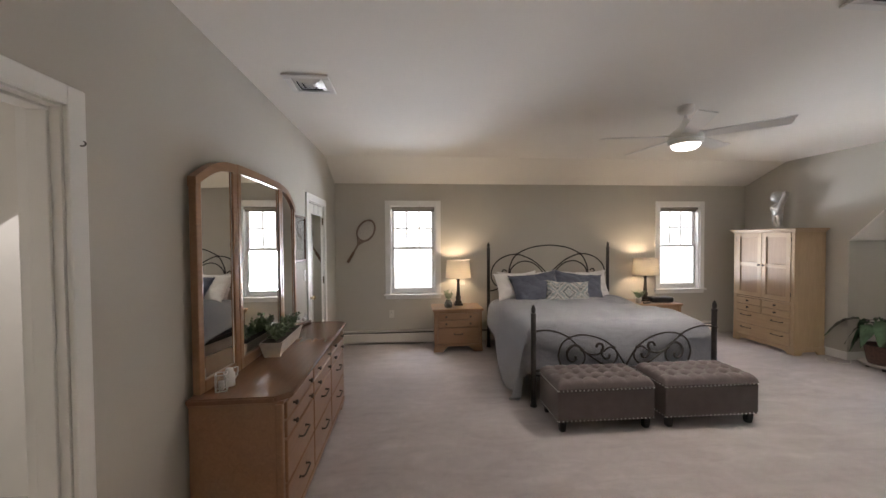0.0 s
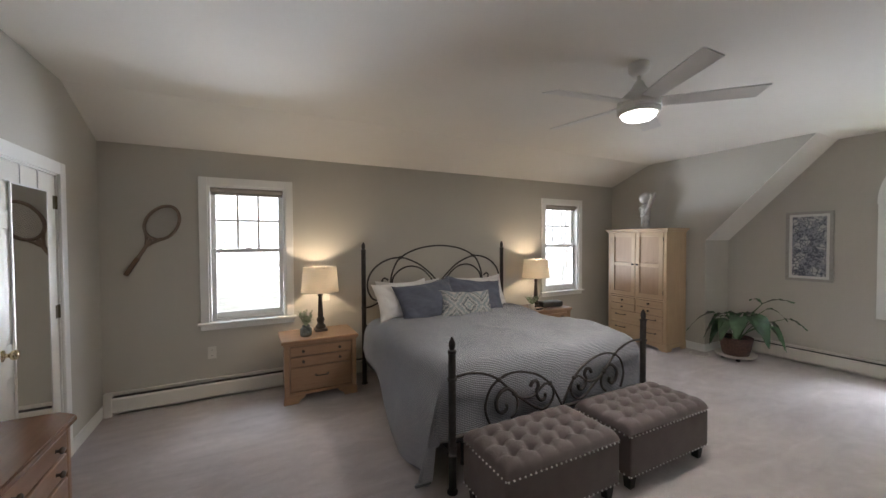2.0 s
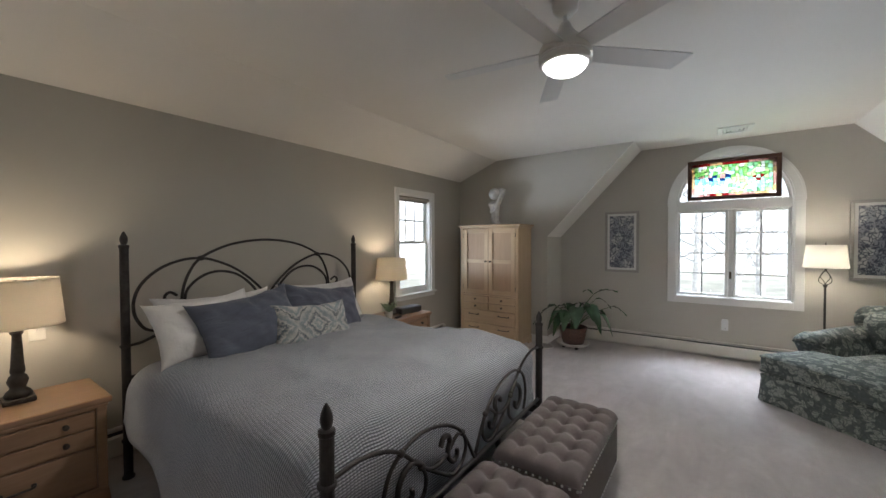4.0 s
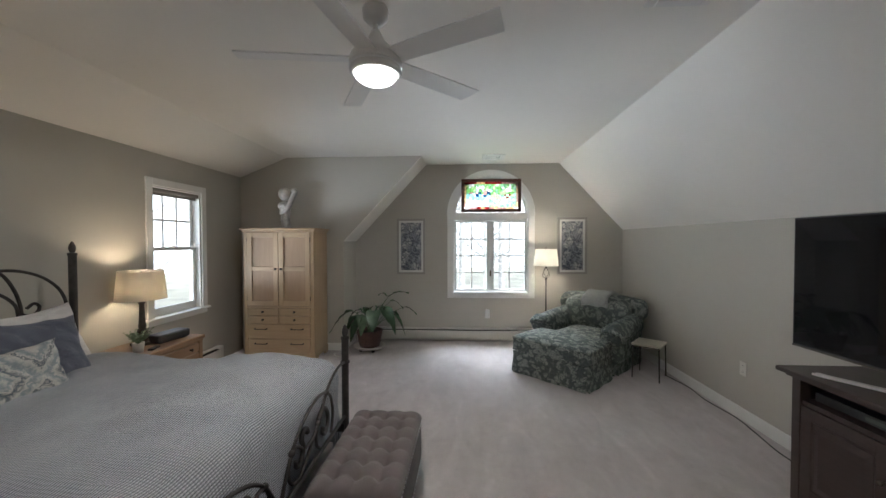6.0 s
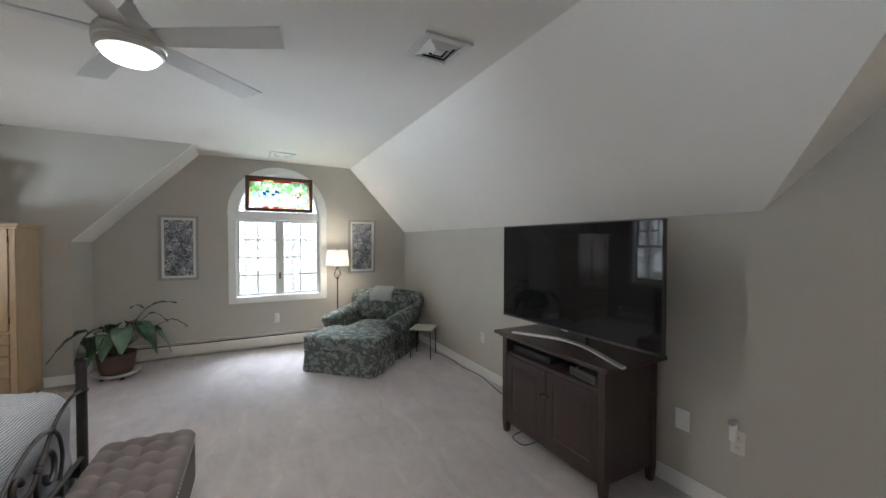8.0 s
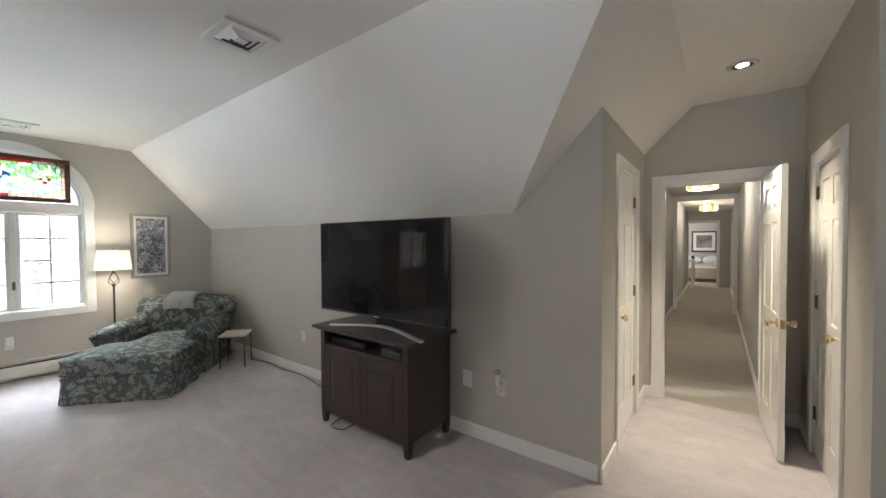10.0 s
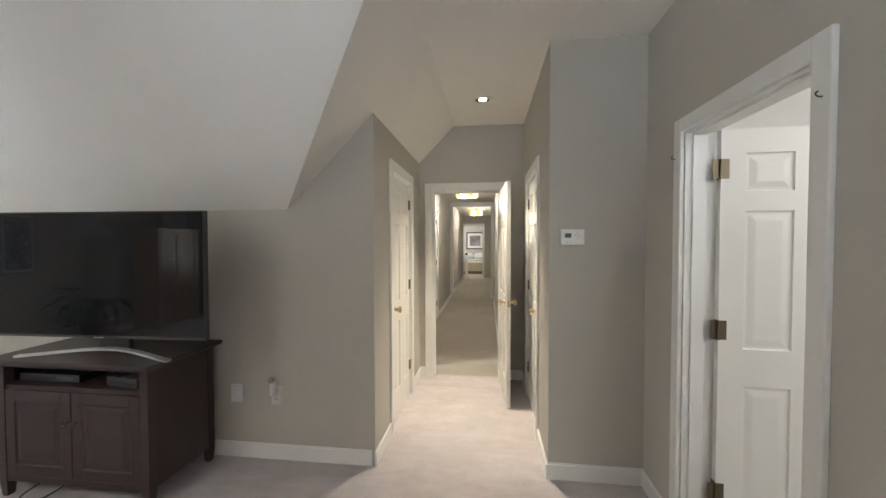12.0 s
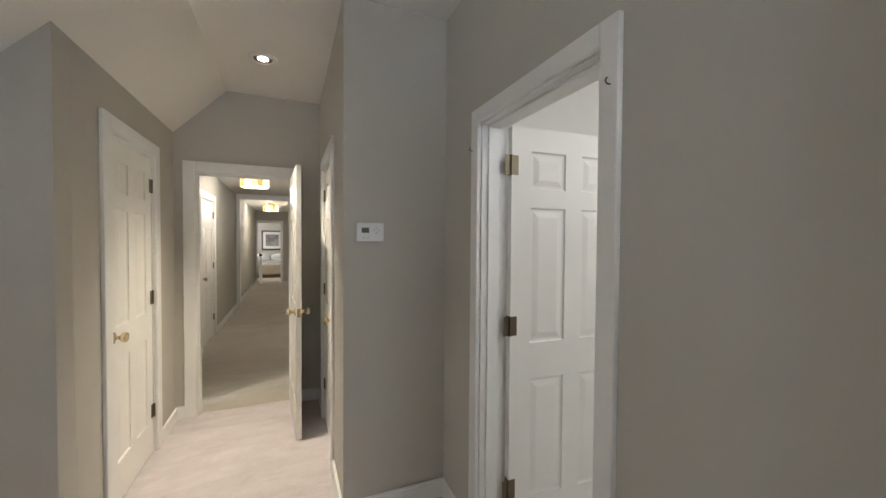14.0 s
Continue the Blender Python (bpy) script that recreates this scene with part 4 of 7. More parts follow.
six_panel_door("door_6", pose(CX1 + 0.0275, -4.233, 0, 0, 0, 90), 0.866, "closed white six-panel corridor door with brass knob", 1)
for x0, x1, y0, y1 in ((CX1 - B, CX1, -6.72, -4.33), (CX1 - B, CX1, -11.75, -6.83), (CX0, CX0 + B, -11.75, -6.83), (CX0, CX0 + B, -6.72, -1.46), (CX1 - B, CX1, -3.27, -1.46)):
    baseboard(x0, x1, y0, y1)

nw = thing("newel_post", pose(CX1 - 0.16, -11.2, 0), "white stair newel post with dark cap at the corridor end", "newel post")
part("post", box(-0.05, 0.05, -0.05, 0.05, 0, 0.9, 0.006), TRIM, nw)
part("cap", blob((0, 0, 0.945), 0.052), MAHOG, nw, smooth=True)

# far bedroom: a low bed with a painting above it
fb = thing("far_bed", pose(0.5, -14.2, 0), "low bed with beige spread in the far room", "bed")
part("mattress", box(-0.9, 0.9, -1.1, 1.0, 0.12, 0.52, 0.06), plain("beige_spread", (0.52, 0.45, 0.35), 0.9), fb)
part("base", box(-0.88, 0.88, -1.08, 0.96, 0.0, 0.12), BROWNFRAME, fb)
part("top_sheet", box(-0.91, 0.91, -1.1, 0.1, 0.5, 0.56, 0.03), plain("grey_green_sheet", (0.45, 0.48, 0.45), 0.9), fb)
for x, c in ((-0.35, SHEETW), (0.3, SHEETW)):
    part("pillow", blob((x, -0.85, 0.68), 0.3, squash=(1.1, 0.4, 0.62)), c, fb, smooth=True)
pf = thing("framed_picture", pose(0.42, -15.47, 1.42), "dark-framed grey picture above the far bed", "picture")
part("frame", box(-0.42, 0.42, 0.0, 0.04, -0.42, 0.42, 0.01), MAHOG, pf)
part("mat", box(-0.36, 0.36, 0.04, 0.044, -0.36, 0.36), MAT_BOARD, pf)
part("print", box(-0.26, 0.26, 0.044, 0.047, -0.25, 0.25), plain("grey_print", (0.22, 0.2, 0.19), 0.6, var=0.5, scale=4), pf)


def drum_light(y):
    ob = thing("ceiling_light", pose(0.17, y, CZ), "stained-glass drum ceiling light, lit amber", "ceiling light", "corridor lights")
    part("canopy", lathe([(0, 0), (0.07, 0), (0.065, -0.02), (0.02, -0.03), (0.0, -0.03)], 20), PEWTER, ob, smooth=True)
    n = 14
    for k in range(n):
        a0, a1 = 6.28319 * k / n + 0.015, 6.28319 * (k + 1) / n - 0.015
        r = 0.19
        q = [(r * math.cos(a0), r * math.sin(a0), -0.06), (r * math.cos(a1), r * math.sin(a1), -0.06), (r * math.cos(a1), r * math.sin(a1), -0.20), (r * math.cos(a0), r * math.sin(a0), -0.20)]
        part("glass_piece", slab(q, (-0.004 * math.cos((a0 + a1) / 2), -0.004 * math.sin((a0 + a1) / 2), 0)), (AMBER, AMBER3, AMBER2)[(k * 5) % 3], ob)
    for z in (-0.06, -0.20):
        part("band", tube([(0.191 * math.cos(6.28319 * k / 28), 0.191 * math.sin(6.28319 * k / 28), z) for k in range(28)], 0.005, 6, closed=True), PEWTER, ob)
    part("stem", tube([(0, 0, -0.03), (0, 0, -0.22)], 0.008, 8), PEWTER, ob)
    part("diffuser", lathe([(0.0, -0.176), (0.18, -0.176), (0.18, -0.172), (0.0, -0.172)], 24), DIFFUSE, ob)
    point("corridor_bulb", (0.17, y, CZ - 0.30), 19, (1, 0.92, 0.80), 0.1)
    point("corridor_uplight", (0.17, y, CZ - 0.09), 3, (1, 0.88, 0.68), 0.03)
    return ob


AMBER = glow("amber_lit_glass", (1.0, 0.72, 0.25), 1.3)
AMBER2 = glow("green_amber_lit_glass", (0.55, 0.42, 0.12), 0.7)
AMBER3 = glow("cream_lit_glass", (1.0, 0.90, 0.62), 1.8)
DIFFUSE = glow("lit_diffuser", (1.0, 0.9, 0.68), 1.6)
drum_light(-3.85)
drum_light(-8.7)
# unseen point light added to brighten the far bedroom; no lamp stands there
point("far_bedroom_fill", (1.6, -13.2, 2.2), 70, (1, 0.95, 0.88), 0.2)
vt = thing("ceiling_vent", pose(0.2, -5.2, CZ), "small white return vent in the corridor ceiling", "vent")
part("frame", box(-0.16, 0.16, -0.16, 0.16, -0.012, 0.0, 0.004), TRIM, vt)
# near-black strips on the frame paint the shade of the vent's openings
for k in range(6):
    part("dark_gap", box(-0.13, 0.13, -0.125 + k * 0.045, -0.105 + k * 0.045, -0.0135, -0.012), DARKSLOT, vt)

# bathroom beyond the open door
BW = plain("bathroom_paint", (0.78, 0.76, 0.72), 0.6, var=0.02)
shell("wall_bathroom", [(-3.1, -3.0, 0.25, 2.7, 0, 2.6), (-3.1, XW - T - 0.001, 0.15, 0.25, 0, 2.6), (-3.1, XW - T - 0.001, 2.6, 2.7, 0, 2.6)], BW, "white bathroom walls", "wall")
shell("ceiling_bathroom", [(-3.1, XW - T - 0.001, 0.15, 2.7, 2.6, 2.7)], BW, "white bathroom ceiling", "ceiling")
shell("floor_bathroom", [(-3.1, XW - 0.001, 0.15, 2.7, -0.1, -0.003)], plain("pale_bathroom_tile", (0.6, 0.57, 0.52), 0.3), "pale bathroom floor", "floor")
shell("wall_closet", [(XW - 0.8, XW - 0.7, 4.0, 5.4, 0, 2.4)], WALL, "closet back wall", "wall")

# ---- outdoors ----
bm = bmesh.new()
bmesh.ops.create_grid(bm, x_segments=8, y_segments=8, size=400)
g = setting("ground", bm, LAWN, "spring lawn far below the windows, paled for daylight glare", "ground")
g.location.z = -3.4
# added ring that glows in place of sky and blown-out distance
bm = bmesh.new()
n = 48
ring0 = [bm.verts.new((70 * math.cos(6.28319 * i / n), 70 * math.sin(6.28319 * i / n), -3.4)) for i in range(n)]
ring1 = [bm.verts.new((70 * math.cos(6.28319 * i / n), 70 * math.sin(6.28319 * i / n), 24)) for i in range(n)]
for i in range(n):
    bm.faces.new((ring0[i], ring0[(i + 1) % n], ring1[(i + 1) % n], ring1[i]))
setting("backdrop", bm, BACKDROP_GLOW, "plain glowing backdrop in place of bright distance", "backdrop")


def bare_tree(m, seed, h):
    rnd = random.Random(seed)
    ob = thing("tree", m, "bare spring tree with grey bark paled for daylight glare", "tree", "bare trees")
    part("trunk", tube(curve_points([(0, 0, 0), (0.1, 0.05, h * 0.35), (-0.1, 0.1, h * 0.7), (0.05, 0, h)], 5), 0.2, 8, r2=0.04), BARK, ob, smooth=True)
    bm = bmesh.new()
    twigs = bmesh.new()
    for k in range(16):
        z = h * rnd.uniform(0.25, 0.92)
        a, l = rnd.uniform(0, 6.28), rnd.uniform(0.9, 2.6) * (1.15 - z / h)
        e = Vector((math.cos(a) * l, math.sin(a) * l, z + l * rnd.uniform(0.4, 1.0)))
        s0 = Vector((0, 0.05, z))
        tube(curve_points([s0, s0.lerp(e, 0.5) + Vector((0, 0, -0.1)), e], 4), 0.06, 5, bm, r2=0.015)
        for q in range(5):
            p = s0.lerp(e, rnd.uniform(0.35, 1))
            d = Vector((rnd.uniform(-1, 1), rnd.uniform(-1, 1), rnd.uniform(0.1, 1.2))) * l * 0.4
            tube([p, p + d], 0.014, 4, twigs, r2=0.005)
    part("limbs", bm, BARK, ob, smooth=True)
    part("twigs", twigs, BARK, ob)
    return ob


rnd = random.Random(3)
trees = [bare_tree(pose(18, 9, -3.4), 1, 13), bare_tree(pose(9, 20, -3.4), 2, 12), bare_tree(pose(22, -2, -3.4), 4, 14)]
for k, (x, y) in enumerate(((24, 5), (16, 3.5), (27, 1), (20, 12), (-3, 22), (3, 26), (14, 22), (17, 27), (6, 30), (26, 16), (13, 4.4), (14, 0.2), (15, 1.6), (17, 5.5), (19, 2.8), (15, 7.5), (21, 0.5), (8, 15), (11, 17), (13, 14), (16, 19), (1.5, 16), (-1.5, 18))):
    copy_thing(trees[k % 3], pose(x, y, -3.4, 0, 0, 67 * k))

# ---- bed ----
BX, BYF, BYH = 2.03, 3.46, 5.41
bed = thing("bed", pose(BX, 4.43, 0), "king bed with dark wrought-iron scrolled frame and posts", "bed")
bo = Vector((BX, 4.43, 0))


def local(points, y, flip=1):
    return [Vector((flip * (x - BX), y - 4.43, z)) for x, z in points]


def bed_post(x, y, top):
    z = top - 0.085
    p = part("post", lathe([(0, 0), (0.033, 0), (0.033, 0.012), (0.024, 0.02), (0.0235, z - 0.02), (0.027, z - 0.015), (0.027, z), (0.012, z + 0.004)], 16), IRON, bed, smooth=False, at=pose(x - BX, y - 4.43, 0))
    fin = [(0.012, z + 0.003), (0.017, z + 0.012), (0.021, z + 0.03), (0.019, z + 0.05), (0.011, z + 0.07), (0.004, z + 0.082), (0.0, z + 0.085)]
    part("finial", lathe(fin, 14), IRON, p, smooth=True)
    for zz in (0.235, 0.70 if top < 1 else 0.82):
        part("collar", lathe([(0.024, zz - 0.008), (0.031, zz - 0.006), (0.031, zz + 0.006), (0.024, zz + 0.008)], 14), IRON, p, smooth=True)


for sx in (1.125, 2.94):
    bed_post(sx, BYF, 0.957)
    bed_post(sx, BYH, 1.527)

R = 0.0095
HEAD = [
    [(1.27, 0.885), (1.215, 0.915), (1.172, 1.0), (1.168, 1.095), (1.205, 1.19), (1.285, 1.272), (1.38, 1.322), (1.486, 1.346), (1.60, 1.338), (1.76, 1.272), (1.88, 1.185), (1.982, 1.083), (2.03, 1.0)],
    [(1.445, 1.0), (1.458, 1.125), (1.55, 1.215), (1.667, 1.246), (1.80, 1.212), (1.918, 1.106), (1.975, 1.0)],
    [(1.13, 0.82), (1.2, 0.825), (1.29, 0.86), (1.40, 0.90)],
    [(1.40, 1.10), (1.36, 1.125), (1.33, 1.10), (1.345, 1.065), (1.385, 1.05), (1.43, 1.07)],
]
FOOT = [
    [(1.13, 0.702), (1.25, 0.712), (1.37, 0.685), (1.47, 0.632), (1.598, 0.516), (1.70, 0.44), (1.80, 0.372)],
    [(1.40, 0.36), (1.375, 0.42), (1.367, 0.484), (1.40, 0.578), (1.47, 0.632), (1.57, 0.658), (1.687, 0.646), (1.81, 0.602), (1.912, 0.527), (1.98, 0.43), (2.03, 0.345)],
    [(1.598, 0.516), (1.66, 0.475), (1.739, 0.467), (1.80, 0.49), (1.86, 0.53), (1.912, 0.527)],
    [(1.912, 0.527), (1.945, 0.47), (1.94, 0.42), (1.90, 0.375), (1.84, 0.36), (1.79, 0.385)],
    [(1.598, 0.516), (1.625, 0.46), (1.615, 0.40), (1.57, 0.36)],
]
THICK = [
    [(1.59, 0.53), (1.54, 0.562), (1.485, 0.545), (1.45, 0.492), (1.46, 0.435), (1.50, 0.408), (1.535, 0.43), (1.53, 0.46)],
    [(1.735, 0.535), (1.752, 0.565), (1.79, 0.565), (1.805, 0.53), (1.79, 0.50), (1.795, 0.46), (1.83, 0.425), (1.865, 0.435), (1.868, 0.465)],
]
for flip in (1, -1):
    for line in HEAD:
        part("head_rod", tube(curve_points(local(line, BYH, flip), 8), R, 8), IRON, bed, smooth=True)
    for line in FOOT:
        part("foot_rod", tube(curve_points(local(line, BYF, flip), 8), R * 0.9, 8), IRON, bed, smooth=True)
    for line in THICK:
        part("scroll", tube(curve_points(local(line, BYF, flip), 8), 0.013, 8, r2=0.011), IRON, bed, smooth=True)
    for x, z in ((1.47, 0.632), (1.598, 0.516), (1.912, 0.527)):
        v = local([(x, z)], BYF, flip)[0]
        part("tie", blob(v, 0.017, sub=2, squash=(1.2, 0.9, 1.0)), IRON, bed, smooth=True)
    v = local([(1.55, 1.347)], BYH, flip)[0]
    part("tie", blob(v, 0.019, squash=(1.3, 0.9, 1.0)), IRON, bed, smooth=True)
mid = [(1.432, 0.95), (1.432, 1.112), (1.475, 1.25), (1.548, 1.347), (1.70, 1.425), (1.86, 1.464), (2.03, 1.478)]
mid = mid + [(2 * BX - x, z) for x, z in mid[-2::-1]]
part("head_rod", tube(curve_points(local(mid, BYH), 8), R, 8), IRON, bed, smooth=True)
part("foot_rail", tube(local([(1.13, 0.335), (2.93, 0.335)], BYF), 0.012, 8), IRON, bed)
part("head_rail", tube(local([(1.13, 0.62), (2.93, 0.62)], BYH), 0.012, 8), IRON, bed)
for sx in (1.14, 2.92):
    part("side_rail", box(sx - BX - 0.012, sx - BX + 0.012, BYF - 4.43, BYH - 4.43, 0.235, 0.29), IRON, bed)
for sx in (-0.7, 0.0, 0.7):
    part("support_leg", tube([(sx, -0.75, 0.0), (sx, -0.75, 0.25)], 0.02, 8), BLACKLEG, bed)
part("box_spring", box(-0.86, 0.86, -0.90, 0.93, 0.24, 0.42, 0.03), plain("dark_box_spring", (0.06, 0.06, 0.065), 0.9), bed)
part("mattress", box(-0.87, 0.87, -0.91, 0.94, 0.422, 0.665, 0.06, seg=4), SHEETW, bed)


def duvet_point(u, v):
    a = (u - 0.5) * 2
    b = v * 2.14
    lift = min(1.0, b / 1.7)
    hang = 0.24 + 0.42 * lift ** 1.2 if a < 0 else 0.30 + 0.34 * lift
    half = 0.79
    hang += 0.10 * max(0.0, min(1.0, (b - 0.7) / 0.6)) if a < 0 else 0.0
    s = abs(a) * (half + 0.12 + hang)
    dx = max(0.0, s - half)
    dy = max(0.0, b - 1.60)
    sg = -1 if a < 0 else 1
    wav = 0.5 + 0.5 * math.sin(b * 9.0 + sg * 1.3 + 2 * math.sin(b * 3.1))
    wav2 = 0.5 + 0.5 * math.sin(a * 10 + 0.8 + math.sin(a * 5))
    r = 0.15
    tx, ty = min(dx / r, 1.5708), min(dy / r, 1.5708)
    mx, my = max(0.0, dx - r * 1.5708), max(0.0, dy - r * 1.5708)
    x = min(s, half) + r * math.sin(tx) + mx * (0.10 + 0.16 * wav)
    y = min(b, 1.60) + 0.7 * r * math.sin(ty) + my * (0.015 + 0.02 * wav2)
    drop = r * (1 - math.cos(tx)) + mx * 0.97
    drop2 = r * (1 - math.cos(ty)) + my * 0.99
    if dx > 0 and dy > 0:
        y -= min(0.05, dx * dy * 0.4)
    d = max(drop, drop2) + 0.06 * min(drop, drop2)
    crown = 0.055 * (1 - a * a) * (1 - (v - 0.4) ** 2)
    puff = 0.024 * noise.noise(Vector((a * 2.6, b * 2.2, 3))) + 0.010 * noise.noise(Vector((a * 8, b * 7, 9)))
    ridge = 1 - abs(noise.noise(Vector((a * 3.1 + 4, b * 1.5 + 0.8 * a, 6))))
    puff += 0.016 * ridge ** 6 + 0.004 * noise.noise(Vector((a * 17, b * 15, 2)))
    fold = 0.01 * math.sin(b * 5.5 + 1.5 * a) * (1 - min(1, d * 3))
    z = 0.70 + crown + puff + fold - d
    return Vector((BX + sg * x, 5.22 - y, max(0.035, z)))


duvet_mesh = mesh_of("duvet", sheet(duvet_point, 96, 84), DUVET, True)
cloth = duvet_mesh.uv_layers.new(name="cloth")
for lp_ in duvet_mesh.loops:
    cloth.data[lp_.index].uv = ((lp_.vertex_index // 85) / 96 * 2.8, (lp_.vertex_index % 85) / 84 * 2.14)
dv = tagged(new("duvet", duvet_mesh), "pale grey waffle-weave duvet draped over the bed", "duvet")
md = dv.modifiers.new("thickness", "SOLIDIFY")
md.thickness, md.offset = 0.018, 1.0
for line in ([duvet_point(k / 90, 1.0) for k in range(91)], [duvet_point(0.0, k / 80) for k in range(81)], [duvet_point(1.0, k / 80) for k in range(81)]):
    part("hem", tube(line, 0.009, 6), DUVET, dv, smooth=True)


def pillow(m, w, h, t, material, label, seed=0):
    def side(s):
        def fn(u, v):
            a, b = u * 2 - 1, v * 2 - 1
            k = max(0.0, (1 - abs(a) ** 3.2)) ** 0.5 * max(0.0, (1 - abs(b) ** 3.2)) ** 0.5
            px = a * w / 2 * (1 - 0.10 * (1 - b * b) * abs(a) ** 3)
            pz = b * h / 2 * (1 - 0.13 * (1 - a * a) * abs(b) ** 3)
            n = 0.024 * noise.noise(Vector((a * 1.7 + seed, b * 1.7, s))) + 0.012 * noise.noise(Vector((a * 4.5, b * 4 + seed, s * 2)))
            crease = 0.010 * (1 - abs(math.sin(5.2 * (a * 0.8 + b * 0.6) + seed + 2 * noise.noise(Vector((a * 2, b * 2, seed)))))) ** 3
            ear = 0.012 * math.sin(9 * (abs(a) - abs(b)) + seed) * max(0.0, abs(a) * abs(b) - 0.35)
            sag = -0.02 * (1 - a * a) * (b > 0) * b * b
            return Vector((px, s * (t / 2 * k + (n - crease) * k ** 0.5) + ear, pz + sag + 0.008 * noise.noise(Vector((a * 3, seed, b)))))
        return fn
    bm = sheet(side(1), 44, 36)
    sheet(side(-1), 44, 36, bm)
    bmesh.ops.remove_doubles(bm, verts=bm.verts, dist=0.0015)
    ob = tagged(new("pillow", mesh_of("pillow", bm, material, True)), label, "pillow", "pillows on the bed")
    ob.matrix_basis = m
    return ob


pillow(pose(1.62, 5.27, 0.905, -24, 0, 0), 0.78, 0.44, 0.17, SHEETW, "white cotton pillow against the iron headboard", 1)
pillow(pose(2.47, 5.27, 0.91, -24, 0, 0), 0.80, 0.44, 0.17, SHEETW, "white cotton pillow against the iron headboard", 2)
pillow(pose(1.475, 5.13, 0.925, -30, -3, 5), 0.64, 0.42, 0.17, SATIN, "glossy white satin pillow leaning on the others", 3)
pillow(pose(1.685, 4.98, 0.915, -32, -6, 4), 0.70, 0.46, 0.17, BLUEP, "slate blue linen cushion", 4)
pillow(pose(2.31, 5.05, 0.905, -32, 7, -4), 0.72, 0.46, 0.17, BLUEP, "slate blue linen cushion", 5)
pillow(pose(2.07, 4.86, 0.862, -28, 3, -5), 0.62, 0.33, 0.15, PATTERN, "small cushion with grey ikat print", 6)


# ---- tufted benches ----
def tufted_bench(m):
    w, d = 0.82, 0.44
    ob = thing("storage_ottoman", m, "taupe linen storage ottoman with tufted lid and nailheads", "ottoman", "ottomans at the bed's foot")
    part("body", box(-w / 2 + 0.003, w / 2 - 0.003, -d / 2 + 0.003, d / 2 - 0.003, 0.088, 0.352, 0.012), OTTO, ob)
    nx, ny = 7, 4

    def top(u, v):
        a, b = u * 2 - 1, v * 2 - 1
        e = max(0.0, (1 - abs(a) ** 16)) ** 0.5 * max(0.0, (1 - abs(b) ** 9)) ** 0.5
        fu, fv = u * nx, v * ny
        su = 1.0 if fu < 0.5 or fu > nx - 0.5 else abs(math.sin(math.pi * fu))
        sv = 1.0 if fv < 0.5 or fv > ny - 0.5 else abs(math.sin(math.pi * fv))
        du = fu - min(nx - 1, max(1, round(fu)))
        dv = fv - min(ny - 1, max(1, round(fv)))
        dimple = 0.025 * math.exp(-(math.hypot(du, dv) / 0.24) ** 2)
        rise = 0.044 + 0.012 * su ** 0.6 + 0.013 * sv ** 0.6 - dimple
        return Vector((a * (w / 2), b * (d / 2), 0.356 + rise * e))

    bm = sheet(top, 108, 64)
    lo = 0.352
    box(-w / 2, w / 2, -d / 2, d / 2, lo, lo + 0.005, bm=bm)
    lid = part("lid", bm, OTTO, ob, smooth=True)
    for i in range(1, nx):
        for j in range(1, ny):
            x, y = -w / 2 + w * i / nx, -d / 2 + d * j / ny
            part("button", blob((x, y, 0.356 + 0.021), 0.011, sub=1, squash=(1, 1, 0.5)), OTTO, lid, smooth=True)
    nail_mesh = mesh_of("nail", blob((0, 0, 0), 0.0068, sub=1), NAIL, True)
    spots = [(-w / 2 + 0.012 + (w - 0.024) * i / 23, y) for i in range(24) for y in (-d / 2 + 0.003, d / 2 - 0.003)]
    spots += [(x, -d / 2 + 0.012 + (d - 0.024) * i / 12) for i in range(13) for x in (-w / 2 + 0.003, w / 2 - 0.003)]
    for x, y in spots:
        for z in (0.343, 0.098):
            nail = new("nail", nail_mesh)
            nail.parent = ob
            nail.matrix_basis = pose(x, y, z)
    for sx in (-1, 1):
        for sy in (-1, 1):
            part("leg", box(sx * (w / 2 - 0.055) - 0.03, sx * (w / 2 - 0.055) + 0.03, sy * (d / 2 - 0.05) - 0.03, sy * (d / 2 - 0.05) + 0.03, 0, 0.09, 0.004, taper=0.72), BLACKLEG, ob, "tapered black wooden leg")
    return ob


b1 = tufted_bench(pose(1.565, 3.17, 0, 0, 0, -0.8))
copy_thing(b1, pose(2.475, 3.155, 0, 0, 0, -0.8))


# ---- bedside tables ----
def small_knob(parent, x, y, z, axis, s):
    """A round drawer knob that sticks out along -y (axis y) or +x (axis x)."""
    prof = [(0.0, 0.0), (0.011, 0.0), (0.006, 0.004), (0.006, 0.012), (0.013, 0.017), (0.014, 0.023), (0.009, 0.028), (0.0, 0.029)]
    m = {"-y": pose(x, y, z, 90, 0, 0), "+x": pose(x, y, z, 0, 90, 0), "-x": pose(x, y, z, 0, -90, 0)}[axis]
    part("knob", transformed(lathe(prof, 12), m), PEWTER, parent, "dark pewter knob", smooth=True)


